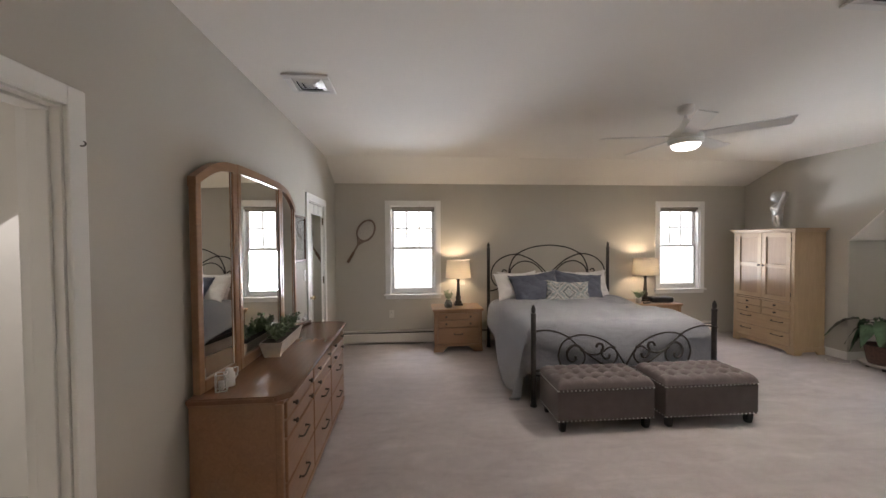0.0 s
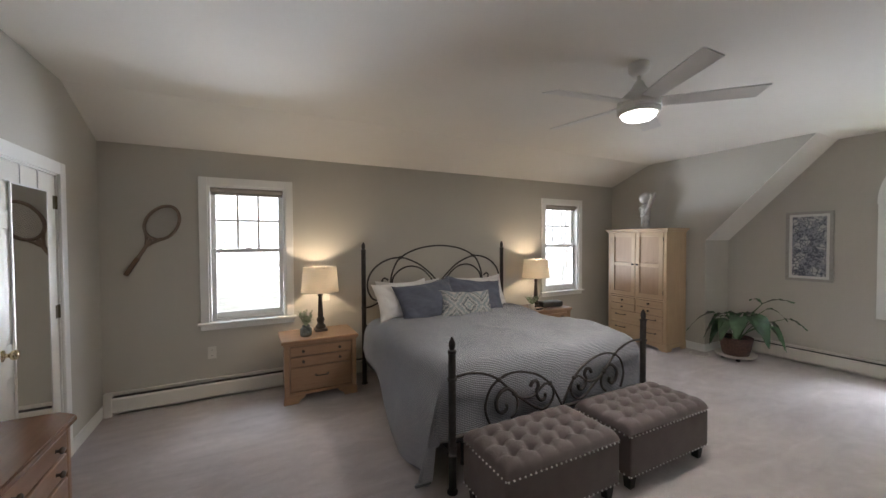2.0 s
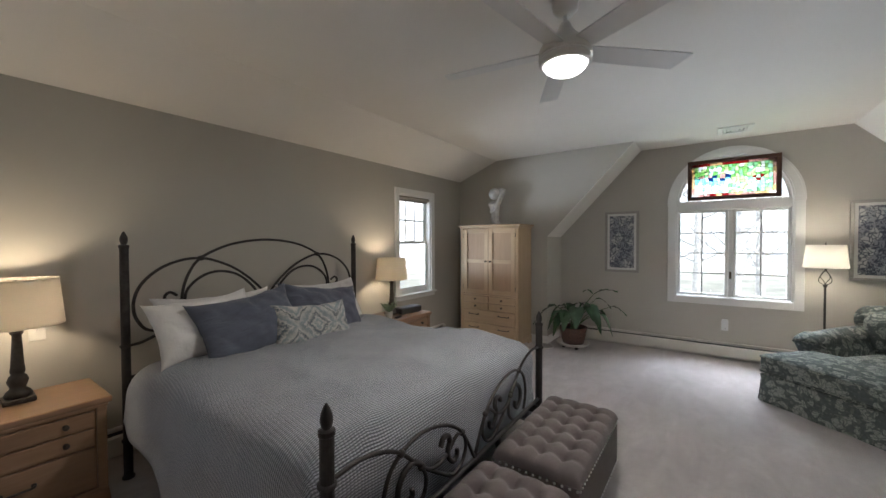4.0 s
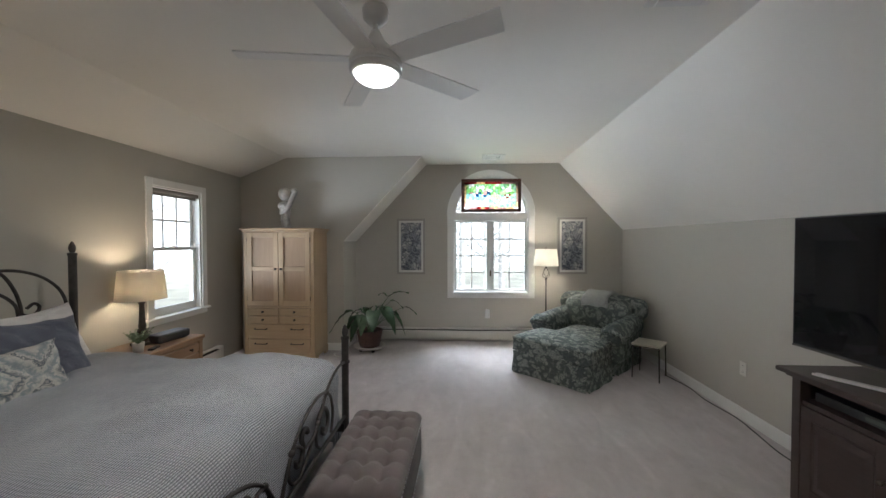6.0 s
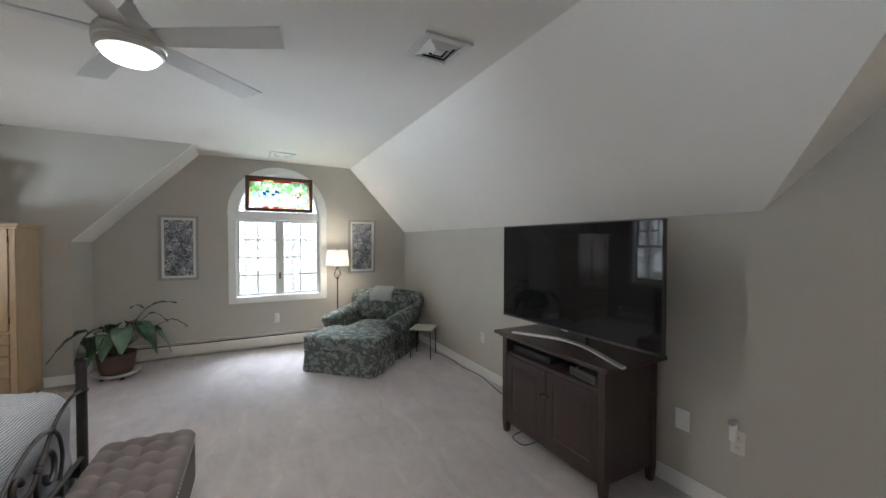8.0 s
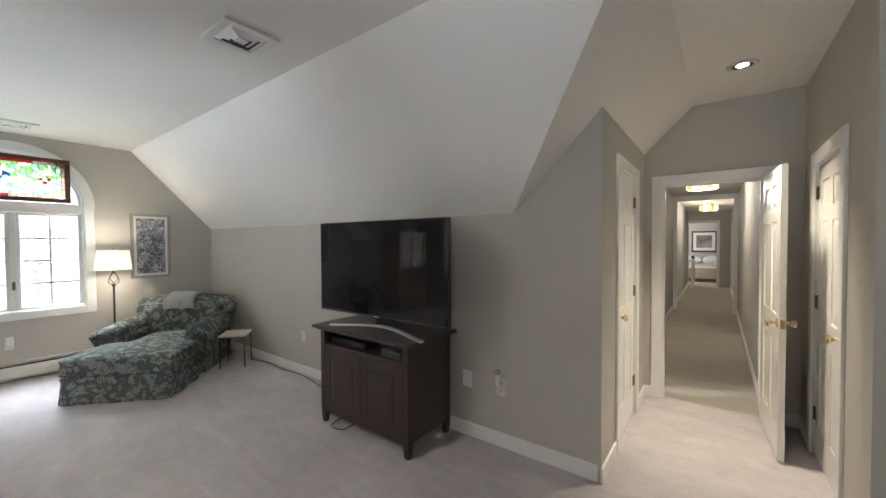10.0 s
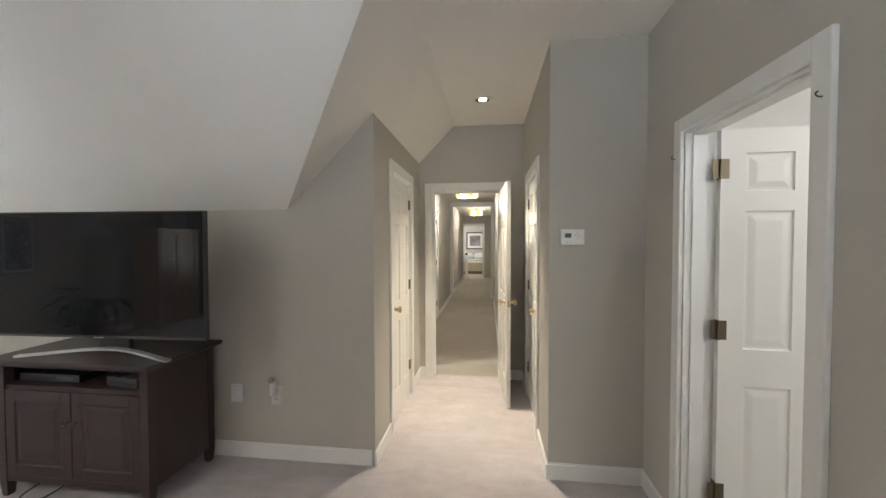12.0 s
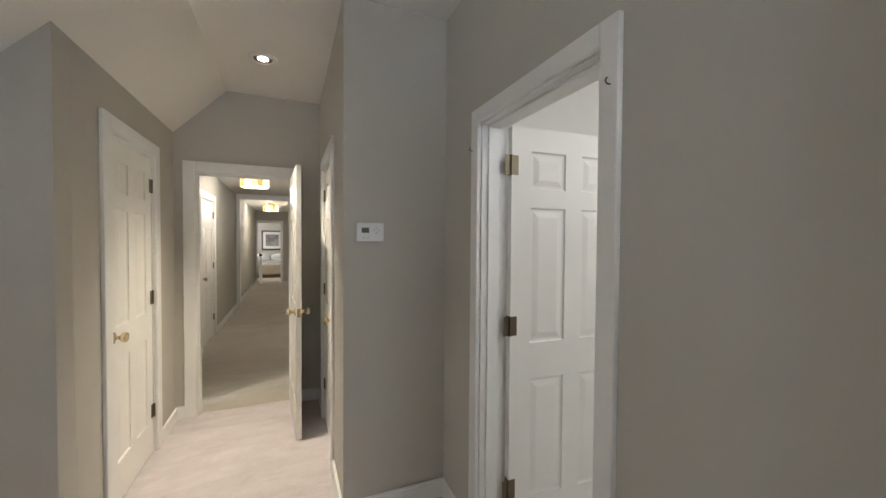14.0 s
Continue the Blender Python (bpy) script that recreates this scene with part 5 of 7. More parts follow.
def bar_pull(parent, x, y, z, axis, span=0.1):
    h = span / 2
    line = [(-h, 0, 0), (-h, 0, 0.024), (-h * 0.8, 0, 0.03), (h * 0.8, 0, 0.03), (h, 0, 0.024), (h, 0, 0)]
    bm = tube(line, 0.0055, 8)
    for s in (-h, h):
        lathe([(0, 0), (0.011, 0), (0.008, 0.006), (0, 0.006)], 10, bm, (s, 0, 0))
    m = {"-y": pose(x, y, z, 90, 0, 0), "+x": pose(x, y, z, 0, 90, 0) @ pose(0, 0, 0, 0, 0, 90), "-x": pose(x, y, z, 0, -90, 0) @ pose(0, 0, 0, 0, 0, 90)}[axis]
    part("pull", transformed(bm, m), PEWTER, parent, "dark pewter bar pull", smooth=True)


def bedside_table(m):
    """Front at y = 0, back at +y; x from -0.36 to 0.36."""
    ob = thing("nightstand", m, "honey oak nightstand with three drawers", "nightstand", "nightstands")
    w = 0.315
    bm = box(-w, w, 0.03, 0.47, 0.075, 0.565)
    part("body", bm, OAKX, ob)
    for s in (-1, 1):
        part("corner_post", box(s * w - 0.022, s * w + 0.022, 0.012, 0.05, 0.075, 0.565, 0.006), OAKX, ob)
        prof = [(s * (w + 0.03), 0.0), (s * (w + 0.03), 0.03), (s * (w + 0.022), 0.085), (s * (w - 0.17), 0.085), (s * (w - 0.15), 0.05), (s * (w - 0.11), 0.03), (s * (w - 0.1), 0.0)]
        part("foot", slab([(x, 0.006, z) for x, z in prof], (0, 0.03, 0)), OAKX, ob)
        part("foot", box(s * (w - 0.03) - 0.02, s * (w - 0.03) + 0.045, 0.42, 0.475, 0, 0.076), OAKX, ob)
    part("apron", box(-w + 0.02, w - 0.02, 0.012, 0.035, 0.075, 0.105, 0.003), OAKX, ob)
    part("top", box(-0.36, 0.36, 0.0, 0.485, 0.565, 0.60, 0.012, seg=3), OAKX, ob)
    part("top_moulding", box(-0.343, 0.343, 0.008, 0.48, 0.548, 0.566, 0.006), OAKX, ob)
    for z0, z1 in ((0.45, 0.535), (0.35, 0.438), (0.118, 0.335)):
        d = part("drawer", box(-w + 0.03, w - 0.03, 0.012, 0.05, z0, z1, 0.006), OAKX, ob)
        if z1 - z0 < 0.1:
            for x in (-0.17, 0.17):
                small_knob(d, x, 0.012, (z0 + z1) / 2, "-y", 1)
        else:
            bar_pull(d, 0, 0.012, (z0 + z1) / 2 + 0.02, "-y", 0.11)
    return ob


n1 = bedside_table(pose(0.655, 5.215, 0))
copy_thing(n1, pose(3.655, 5.225, 0))


def table_lamp(m):
    ob = thing("table_lamp", m, "lit bedside lamp with dark turned base and linen shade", "lamp", "bedside lamps")
    part("foot", box(-0.062, 0.062, -0.062, 0.062, 0, 0.028, 0.008), LAMPBASE, ob)
    prof = [(0.0, 0.028), (0.05, 0.028), (0.055, 0.04), (0.046, 0.06), (0.03, 0.075), (0.036, 0.095), (0.042, 0.115), (0.034, 0.14), (0.024, 0.15), (0.03, 0.165), (0.026, 0.2), (0.021, 0.3), (0.018, 0.36), (0.026, 0.37), (0.026, 0.38), (0.012, 0.388), (0.01, 0.43), (0.0, 0.43)]
    part("stem", lathe(prof, 20), LAMPBASE, ob, smooth=True)
    part("cap", lathe([(0.012, 0.39), (0.04, 0.41), (0.042, 0.415), (0.012, 0.42)], 16), LAMPBASE, ob, smooth=True)
    part("shade", lathe([(0.188, 0.41), (0.166, 0.665), (0.163, 0.665), (0.185, 0.41)], 40), SHADE, ob, "cream linen drum shade", smooth=True)
    for r, z in ((0.187, 0.414), (0.166, 0.661)):
        part("trim_ring", tube([(r * math.cos(6.28319 * k / 40), r * math.sin(6.28319 * k / 40), z) for k in range(40)], 0.0035, 6, closed=True), SHADE, ob)
    part("harp", tube(curve_points([(0, 0, 0.43), (0.06, 0, 0.5), (0.055, 0, 0.6), (0, 0, 0.655), (-0.055, 0, 0.6), (-0.06, 0, 0.5), (0, 0, 0.43)], 5), 0.003, 6), LAMPBASE, ob)
    part("bulb", blob((0, 0, 0.5), 0.03, squash=(1, 1, 1.4)), BULBGLASS, ob, smooth=True)
    return ob


BULBGLASS = glow("warm_bulb", (1.0, 0.82, 0.55), 4.0)
l1 = table_lamp(pose(0.696, 5.53, 0.60))
copy_thing(l1, pose(3.615, 5.52, 0.60))
for x, y in ((0.696, 5.53), (3.615, 5.52)):
    point("bedside_bulb", (x, y, 1.14), 13, WARM, 0.05)


def sprig(bm, base, rnd, n, r, h, leaf=0.02):
    """Small pointed leaves round rising stems."""
    for k in range(n):
        a, s = rnd.uniform(0, 6.28), rnd.uniform(0.3, 1.0)
        tip = Vector(base) + Vector((math.cos(a) * r * s, math.sin(a) * r * s, h * rnd.uniform(0.6, 1.0)))
        tube([base, Vector(base).lerp(tip, 0.6) + Vector((0, 0, 0.01)), tip], 0.0016, 4, bm)
        for q in range(7):
            p = Vector(base).lerp(tip, 0.35 + 0.65 * q / 6)
            d = Vector((rnd.uniform(-1, 1), rnd.uniform(-1, 1), rnd.uniform(-0.1, 0.9))).normalized()
            e = d.cross(Vector((0.3, 0.5, 0.8))).normalized() * leaf * 0.32
            f = d.cross(e).normalized() * leaf * 0.1
            v = [bm.verts.new(c) for c in (p, p + d * leaf * 0.5 + e + f, p + d * leaf, p + d * leaf * 0.5 - e + f)]
            bm.faces.new(v)


rnd = random.Random(11)
LEAFY = plain("succulent_green", (0.20, 0.27, 0.16), 0.5, var=0.4, scale=25)
jar = thing("glass_jar", pose(0.53, 5.36, 0.60), "smoky ribbed glass jar with a grey-green sprig", "jar")
part("vessel", lathe([(0, 0), (0.045, 0), (0.056, 0.012), (0.058, 0.04), (0.055, 0.075), (0.036, 0.092), (0.036, 0.108), (0.032, 0.108), (0.031, 0.09), (0.05, 0.072), (0.05, 0.02), (0, 0.012)], 28), JAR, jar, smooth=True)
part("ring_handle", tube(curve_points([(0.036, 0, 0.09), (0.06, 0, 0.075), (0.062, 0, 0.05), (0.056, 0, 0.04)], 4), 0.003, 6), SILVER, jar)
bm = bmesh.new()
sprig(bm, (0, 0, 0.09), rnd, 26, 0.075, 0.16, 0.028)
part("sprig", bm, SAGE, jar)
pot = thing("potted_plant", pose(3.40, 5.36, 0.60), "small green plant in a white ceramic pot", "plant")
part("pot", lathe([(0, 0), (0.034, 0), (0.043, 0.075), (0.043, 0.08), (0.038, 0.08), (0.036, 0.06), (0, 0.06)], 24), CERAMIC, pot, smooth=True)
bm = bmesh.new()
sprig(bm, (0, 0, 0.06), rnd, 40, 0.1, 0.12, 0.026)
part("leaves", bm, SAGE, pot)
rad = thing("clock_radio", pose(3.79, 5.42, 0.60, 0, 0, -8), "low black bedside radio", "radio")
part("case", box(-0.165, 0.165, -0.075, 0.075, 0.006, 0.078, 0.022, seg=4), BLACKP, rad, smooth=False)
part("speaker_cloth", box(-0.15, 0.15, -0.0765, -0.07, 0.018, 0.064, 0.002), DARKSLOT, rad)
part("base_strip", box(-0.14, 0.14, -0.06, 0.06, 0.0, 0.007), BLACKP, rad)
part("power_cord", tube(curve_points([(0.16, 0.03, 0.03), (0.2, 0.05, 0.05), (0.23, 0.12, 0.03), (0.24, 0.2, 0.01)], 6), 0.004, 6), CORD, rad)
ph = thing("remote_control", pose(3.5, 5.31, 0.60, 0, 0, 15), "small black remote control on the nightstand", "remote")
part("case", box(-0.06, 0.06, -0.02, 0.02, 0, 0.016, 0.005), BLACKP, ph)
part("button", box(0.02, 0.045, -0.01, 0.01, 0.015, 0.018, 0.002), PEWTER, ph)

# ---- armoire ----
ar = thing("armoire", pose(5.02, 4.985, 0), "pale pine armoire with two panelled doors and drawers", "armoire")
w = 0.455
part("body", box(0.02, 0.455, -w, w, 0.078, 1.645), PINE, ar)
part("plinth", box(0.006, 0.46, -w - 0.008, w + 0.008, 0.075, 0.10, 0.006), PINEH, ar)
arch = [(-w - 0.008, 0.0), (-w + 0.09, 0.0), (-w + 0.105, 0.025), (-w + 0.15, 0.045), (-0.12, 0.05), (0.0, 0.038), (0.12, 0.05), (w - 0.15, 0.045), (w - 0.105, 0.025), (w - 0.09, 0.0), (w + 0.008, 0.0), (w + 0.008, 0.076), (-w - 0.008, 0.076)]
part("bracket_apron", slab([(0.004, y, z) for y, z in arch], (0.024, 0, 0)), PINEH, ar)
for s in (-1, 1):
    part("bracket_foot", slab([(x, s * (w + 0.008), z) for x, z in ((0.028, 0.0), (0.11, 0.0), (0.13, 0.04), (0.33, 0.045), (0.36, 0.0), (0.455, 0.0), (0.455, 0.076), (0.028, 0.076))], (0, -s * 0.022, 0)), PINE, ar)
part("crown", box(-0.03, 0.47, -w - 0.035, w + 0.035, 1.665, 1.69, 0.008), PINEH, ar)
part("crown_moulding", box(-0.012, 0.462, -w - 0.018, w + 0.018, 1.64, 1.666, 0.01), PINEH, ar)
part("waist_moulding", box(-0.004, 0.03, -w + 0.015, w - 0.015, 0.682, 0.70, 0.004), PINEH, ar)
for s in (-1, 1):
    part("stile", box(0.002, 0.03, s * w - (0.045 if s > 0 else 0), s * w + (0.045 if s < 0 else 0), 0.10, 1.64, 0.004), PINE, ar)
for s in (-1, 1):
    y0, y1 = sorted((s * 0.003, s * (w - 0.048)))
    z0, z1, f = 0.706, 1.632, 0.062
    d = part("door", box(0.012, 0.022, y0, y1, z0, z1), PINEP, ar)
    for a, b, c, e in ((y0, y0 + f, z0, z1), (y1 - f, y1, z0, z1)):
        part("stile", box(-0.004, 0.0125, a, b, c, e, 0.003), PINE, d)
    for c, e in ((z0, z0 + f), (1.145, 1.2), (z1 - f, z1)):
        part("rail", box(-0.0038, 0.0125, y0 + f, y1 - f, c, e, 0.003), PINEH, d)
    small_knob(d, -0.004, s * 0.035, 1.172, "-x", 1)
    for z in (0.80, 1.54):
        part("hinge", tube([(0.0, s * (w - 0.046), z - 0.03), (0.0, s * (w - 0.046), z + 0.03)], 0.005, 8), PEWTER, d)
for s in (-1, 1):
    y0, y1 = sorted((s * 0.006, s * (w - 0.05)))
    for z0, z1 in ((0.585, 0.672), (0.483, 0.573)):
        d = part("drawer", box(-0.003, 0.025, y0, y1, z0, z1, 0.006), PINEH, ar)
        small_knob(d, -0.003, (y0 + y1) / 2, (z0 + z1) / 2, "-x", 1)
for z0, z1 in ((0.292, 0.47), (0.108, 0.28)):
    d = part("drawer", box(-0.003, 0.025, -w + 0.05, w - 0.05, z0, z1, 0.008), PINEH, ar)
    for y in (-0.235, 0.235):
        bar_pull(d, -0.003, y, (z0 + z1) / 2 + 0.03, "-x", 0.15)

# a pewter-coloured figure of plain shapes on the armoire
bm = lathe([(0, 0), (0.06, 0), (0.058, 0.012), (0.034, 0.02), (0.03, 0.06), (0.042, 0.13), (0.055, 0.2), (0.06, 0.25), (0.045, 0.285), (0.022, 0.31), (0.0, 0.312)], 28, sx=0.85, sy=1.0)
for v in bm.verts:
    v.co.y += 0.045 * math.sin(v.co.z * 6.5) - 0.01
    a = math.atan2(v.co.y, v.co.x)
    v.co.x *= 1 + 0.10 * math.sin(5 * a + 14 * v.co.z)
blob((-0.005, 0.05, 0.255), 0.06, bm, 3, (0.85, 1.1, 0.7))
blob((-0.01, 0.03, 0.385), 0.068, bm, 3, (0.95, 0.98, 1.02))
tube(curve_points([(0, 0.02, 0.27), (-0.03, -0.015, 0.235), (-0.03, -0.045, 0.26), (-0.015, -0.075, 0.34), (0, -0.10, 0.415)], 6), 0.031, 12, bm, r2=0.027)
tube(curve_points([(0, -0.10, 0.412), (0.01, -0.06, 0.42), (0.015, -0.02, 0.40)], 5), 0.026, 10, bm, r2=0.02)
tube(curve_points([(0.02, 0.07, 0.24), (-0.02, 0.06, 0.17), (-0.03, 0.0, 0.19), (-0.025, -0.04, 0.24)], 5), 0.026, 10, bm, r2=0.02)
tube(curve_points([(-0.02, 0.03, 0.16), (-0.03, 0.035, 0.09), (-0.015, 0.015, 0.015)], 5), 0.026, 10, bm)
st = tagged(new("statue", mesh_of("statue", bm, STATUE, True)), "pewter-coloured abstract statue on top of the armoire", "statue")
st.matrix_basis = pose(5.30, 4.99, 1.69, 0, 0, -15) @ Matrix.Diagonal((1.22, 1.25, 1.2, 1))

# ---- potted plant ----
pl = thing("house_plant", pose(5.56, 3.96, 0), "broad-leaved green plant in a brown pot on a saucer", "plant")
part("pot", lathe([(0, 0.06), (0.135, 0.06), (0.152, 0.12), (0.168, 0.22), (0.178, 0.262), (0.178, 0.285), (0.165, 0.285), (0.158, 0.24), (0, 0.24)], 36), POT, pl, smooth=True)
part("saucer", lathe([(0, 0.04), (0.19, 0.04), (0.215, 0.062), (0.22, 0.075), (0.21, 0.075), (0.19, 0.058), (0, 0.058)], 36), CERAMIC, pl, "off-white ceramic saucer on feet", smooth=True)
for k in range(4):
    a = 0.6 + k * 1.5708
    part("saucer_foot", lathe([(0, 0), (0.022, 0), (0.024, 0.02), (0.018, 0.042), (0, 0.042)], 12, at=(0.13 * math.cos(a), 0.13 * math.sin(a), 0)), BLACKLEG, pl, smooth=True)
part("soil", lathe([(0, 0.252), (0.1, 0.25), (0.154, 0.245), (0.154, 0.242), (0, 0.241)], 24), SOIL, pl)


def broad_leaf(base, tip, width, sag):
    """A blade from base to tip, folded a little along its rib and arched by sag."""
    b, t = Vector(base), Vector(tip)
    d = (t - b)
    side = d.cross(Vector((0, 0, 1)))
    side = side.normalized() if side.length > 1e-4 else Vector((1, 0, 0))

    def fn(u, v):
        p = b + d * u + Vector((0, 0, sag * 4 * u * (1 - u) * (1 - 0.3 * u)))
        k = width * (math.sin(math.pi * min(1, u ** 0.8)) ** 0.8) * (1 - 0.25 * u)
        s = v * 2 - 1
        rip = 0.006 * math.sin(u * 26) * abs(s)
        return p + side * (s * k / 2) + Vector((0, 0, abs(s) * k * 0.16 - 0.02 * abs(s) * u + rip))

    return sheet(fn, 14, 6)


rnd = random.Random(21)
# stem's end and tip: along the alcove wall, into the room, height; then the blade's width
SIDE, FRONT = Vector((0.242, -0.970, 0)), Vector((-0.970, -0.242, 0))
LEAVES = [
    (0.24, 0.02, 0.72, 0.55, 0.06, 0.80, 0.095), (0.25, 0.0, 0.73, 0.12, -0.04, 0.77, 0.060), (0.28, -0.04, 0.66, 0.48, -0.08, 0.55, 0.085),
    (0.44, 0.0, 0.57, 0.66, 0.04, 0.49, 0.055), (0.20, 0.10, 0.60, 0.35, 0.20, 0.25, 0.150), (0.34, 0.06, 0.47, 0.49, 0.10, 0.22, 0.105),
    (0.27, -0.02, 0.52, 0.44, -0.12, 0.34, 0.120), (0.14, 0.10, 0.58, 0.26, 0.22, 0.42, 0.110), (0.05, 0.08, 0.56, 0.04, 0.23, 0.31, 0.135),
    (-0.06, 0.06, 0.50, -0.12, 0.22, 0.26, 0.120), (-0.12, 0.02, 0.48, -0.26, 0.12, 0.16, 0.150), (-0.18, -0.02, 0.46, -0.34, 0.04, 0.22, 0.130),
    (-0.22, 0.0, 0.55, -0.54, 0.03, 0.28, 0.150), (-0.10, -0.06, 0.54, -0.30, -0.14, 0.42, 0.110), (0.0, -0.06, 0.56, -0.06, -0.22, 0.46, 0.110),
    (0.10, -0.10, 0.56, 0.22, -0.24, 0.48, 0.110), (0.18, -0.12, 0.50, 0.36, -0.22, 0.36, 0.120), (0.02, 0.02, 0.52, -0.08, 0.06, 0.60, 0.075),
    (0.08, 0.02, 0.54, 0.20, 0.08, 0.62, 0.080), (-0.04, -0.02, 0.46, -0.18, -0.04, 0.52, 0.080), (0.16, 0.0, 0.50, 0.30, 0.02, 0.56, 0.085)]
for k, (s1, d1, z1, s2, d2, z2, wd) in enumerate(LEAVES):
    p0 = Vector((rnd.uniform(-0.04, 0.04), rnd.uniform(-0.04, 0.04), 0.246))
    p1 = SIDE * s1 + FRONT * d1 + Vector((0, 0, z1))
    tip = SIDE * s2 + FRONT * d2 + Vector((0, 0, z2))
    part("stem", tube(curve_points([p0, p0.lerp(p1, 0.5) + Vector((0, 0, 0.05)), p1], 6), 0.006, 6, r2=0.004), STEM, pl, smooth=True)
    part("leaf", broad_leaf(p1, tip, wd * 1.6, 0.04 + 0.12 * abs(z1 - z2)), LEAF, pl, "broad glossy dark green leaf", smooth=True)
cp = thing("cable_loop", pose(5.43, 4.27, 0), "pale cable loop lying beside the plant", "cable")
part("cable", tube(curve_points([(0.07, 0.0, 0.03), (0.03, -0.05, 0.01), (-0.06, -0.1, 0.006), (-0.16, -0.07, 0.006), (-0.2, 0.02, 0.006), (-0.14, 0.1, 0.006), (-0.05, 0.12, 0.006)], 6), 0.005, 6), HEATER, cp)

# ---- pictures, racket, plates ----


def framed(name, m, w, h, frame_mat, label, fw=0.03, mw=0.04, art=None, flap=False):
    """A framed print on a wall, facing local +x, w along y."""
    ob = thing(name, m, label, "picture")
    for a, b, c, d in ((-w / 2, w / 2, -h / 2, -h / 2 + fw), (-w / 2, w / 2, h / 2 - fw, h / 2), (-w / 2, -w / 2 + fw, -h / 2 + fw, h / 2 - fw), (w / 2 - fw, w / 2, -h / 2 + fw, h / 2 - fw)):
        part("frame_rail", box(0, 0.028, a, b, c, d, 0.004), frame_mat, ob)
    part("mat", box(0.004, 0.012, -w / 2 + fw, w / 2 - fw, -h / 2 + fw, h / 2 - fw), MAT_BOARD, ob)
    part("print", box(0.0122, 0.0145, -w / 2 + fw + mw, w / 2 - fw - mw, -h / 2 + fw + mw, h / 2 - fw - mw), art, ob)
    return ob


framed("framed_print", pose(XA, 3.45, 1.44, 0, 0, 180), 0.435, 0.85, GREYFRAME, "white flowers on slate blue print in a silver frame", 0.032, 0.03, PRINT)
framed("framed_print", pose(XA, 1.022, 1.45, 0, 0, 180), 0.435, 0.85, GREYFRAME, "white flowers on slate blue print in a silver frame", 0.032, 0.03, PRINT)
wp = framed("framed_picture", pose(XW, 3.91, 1.585), 0.38, 0.46, BROWNFRAME, "small grey drawing with wide mat under reflecting glass", 0.022, 0.10, plain("pale_grey_drawing", (0.45, 0.45, 0.44), 0.7, var=0.3, scale=18))
part("glass", box(0.018, 0.0195, -0.168, 0.168, -0.208, 0.208), PANE, wp)

rk = thing("tennis_racket", pose(-0.735, YN - 0.03, 1.585, 0, 30, 0), "old wooden tennis racket hung on the wall", "racket")
c0 = Vector((0, 0, 0.14))
oval = [c0 + Vector((0.118 * math.sin(6.28319 * k / 40), 0, 0.165 * math.cos(6.28319 * k / 40) * (1.0 + 0.06 * math.cos(6.28319 * k / 40)))) for k in range(40)]
part("hoop", tube(oval, 0.0145, 8, closed=True), RACKET, rk, smooth=True)
part("throat", tube(curve_points([(-0.07, 0, 0.02), (-0.03, 0, -0.04), (0, 0, -0.09), (0.03, 0, -0.04), (0.07, 0, 0.02)], 6), 0.013, 8), RACKET, rk, smooth=True)
part("shaft", box(-0.014, 0.014, -0.011, 0.011, -0.24, -0.03, 0.004), RACKET, rk)
part("grip", box(-0.019, 0.019, -0.016, 0.016, -0.40, -0.22, 0.006), BROWNFRAME, rk, "worn dark leather grip")
strings = bmesh.new()
for k in range(-7, 8):
    x = k * 0.0148
    hh = 0.165 * math.sqrt(max(0, 1 - (x / 0.118) ** 2))
    tube([(x, 0, 0.14 - hh), (x, 0, 0.14 + hh)], 0.0028, 4, strings)
for k in range(-10, 11):
    z = k * 0.0152
    ww = 0.118 * math.sqrt(max(0, 1 - (z / 0.165) ** 2))
    tube([(-ww, 0.001, 0.14 + z), (ww, 0.001, 0.14 + z)], 0.0028, 4, strings)
part("strings", strings, STRINGS, rk, "loose old gut strings")


def wall_plate(m, label, kind="outlet", material=None, w=0.072, h=0.116):
    """Faces local -y."""
    ob = thing("outlet" if kind == "outlet" else "light_switch", m, label, "outlet" if kind == "outlet" else "switch")
    part("plate", box(-w / 2, w / 2, -0.006, 0, -h / 2, h / 2, 0.003), material or WHITEP, ob)
    if kind == "outlet":
        for z in (-0.027, 0.027):
            part("socket", box(-0.016, 0.016, -0.008, -0.005, z - 0.014, z + 0.014, 0.005), material or WHITEP, ob)
            part("slot", box(-0.007, -0.0045, -0.0084, -0.0078, z - 0.005, z + 0.006), DARKSLOT, ob)
            part("slot", box(0.0045, 0.007, -0.0084, -0.0078, z - 0.005, z + 0.006), DARKSLOT, ob)
    elif kind == "switch":
        part("toggle", box(-0.005, 0.005, -0.018, -0.004, -0.004, 0.012, 0.002), material or WHITEP, ob)
    else:
        part("rocker", box(-0.017, 0.017, -0.009, -0.004, -0.033, 0.033, 0.003), material or WHITEP, ob)
    return ob


wall_plate(pose(-0.294, YN, 0.445), "ivory duplex outlet above the heater", material=PLATE)
wall_plate(pose(0.80, YN, 0.93), "ivory double switch plate behind the lamp", "switch", PLATE)
wall_plate(pose(XW, 4.125, 1.2, 0, 0, 90), "white light switch beside the closet door", "switch")
wall_plate(pose(XA, 2.285, 0.40, 0, 0, -90), "white outlet with plug-in under the arched window", "outlet")
wall_plate(pose(3.72, YS, 0.435, 0, 0, 180), "ivory outlet on the knee wall", material=PLATE)
wall_plate(pose(2.86, YS, 0.40, 0, 0, 180), "ivory outlet behind the television stand", material=PLATE)
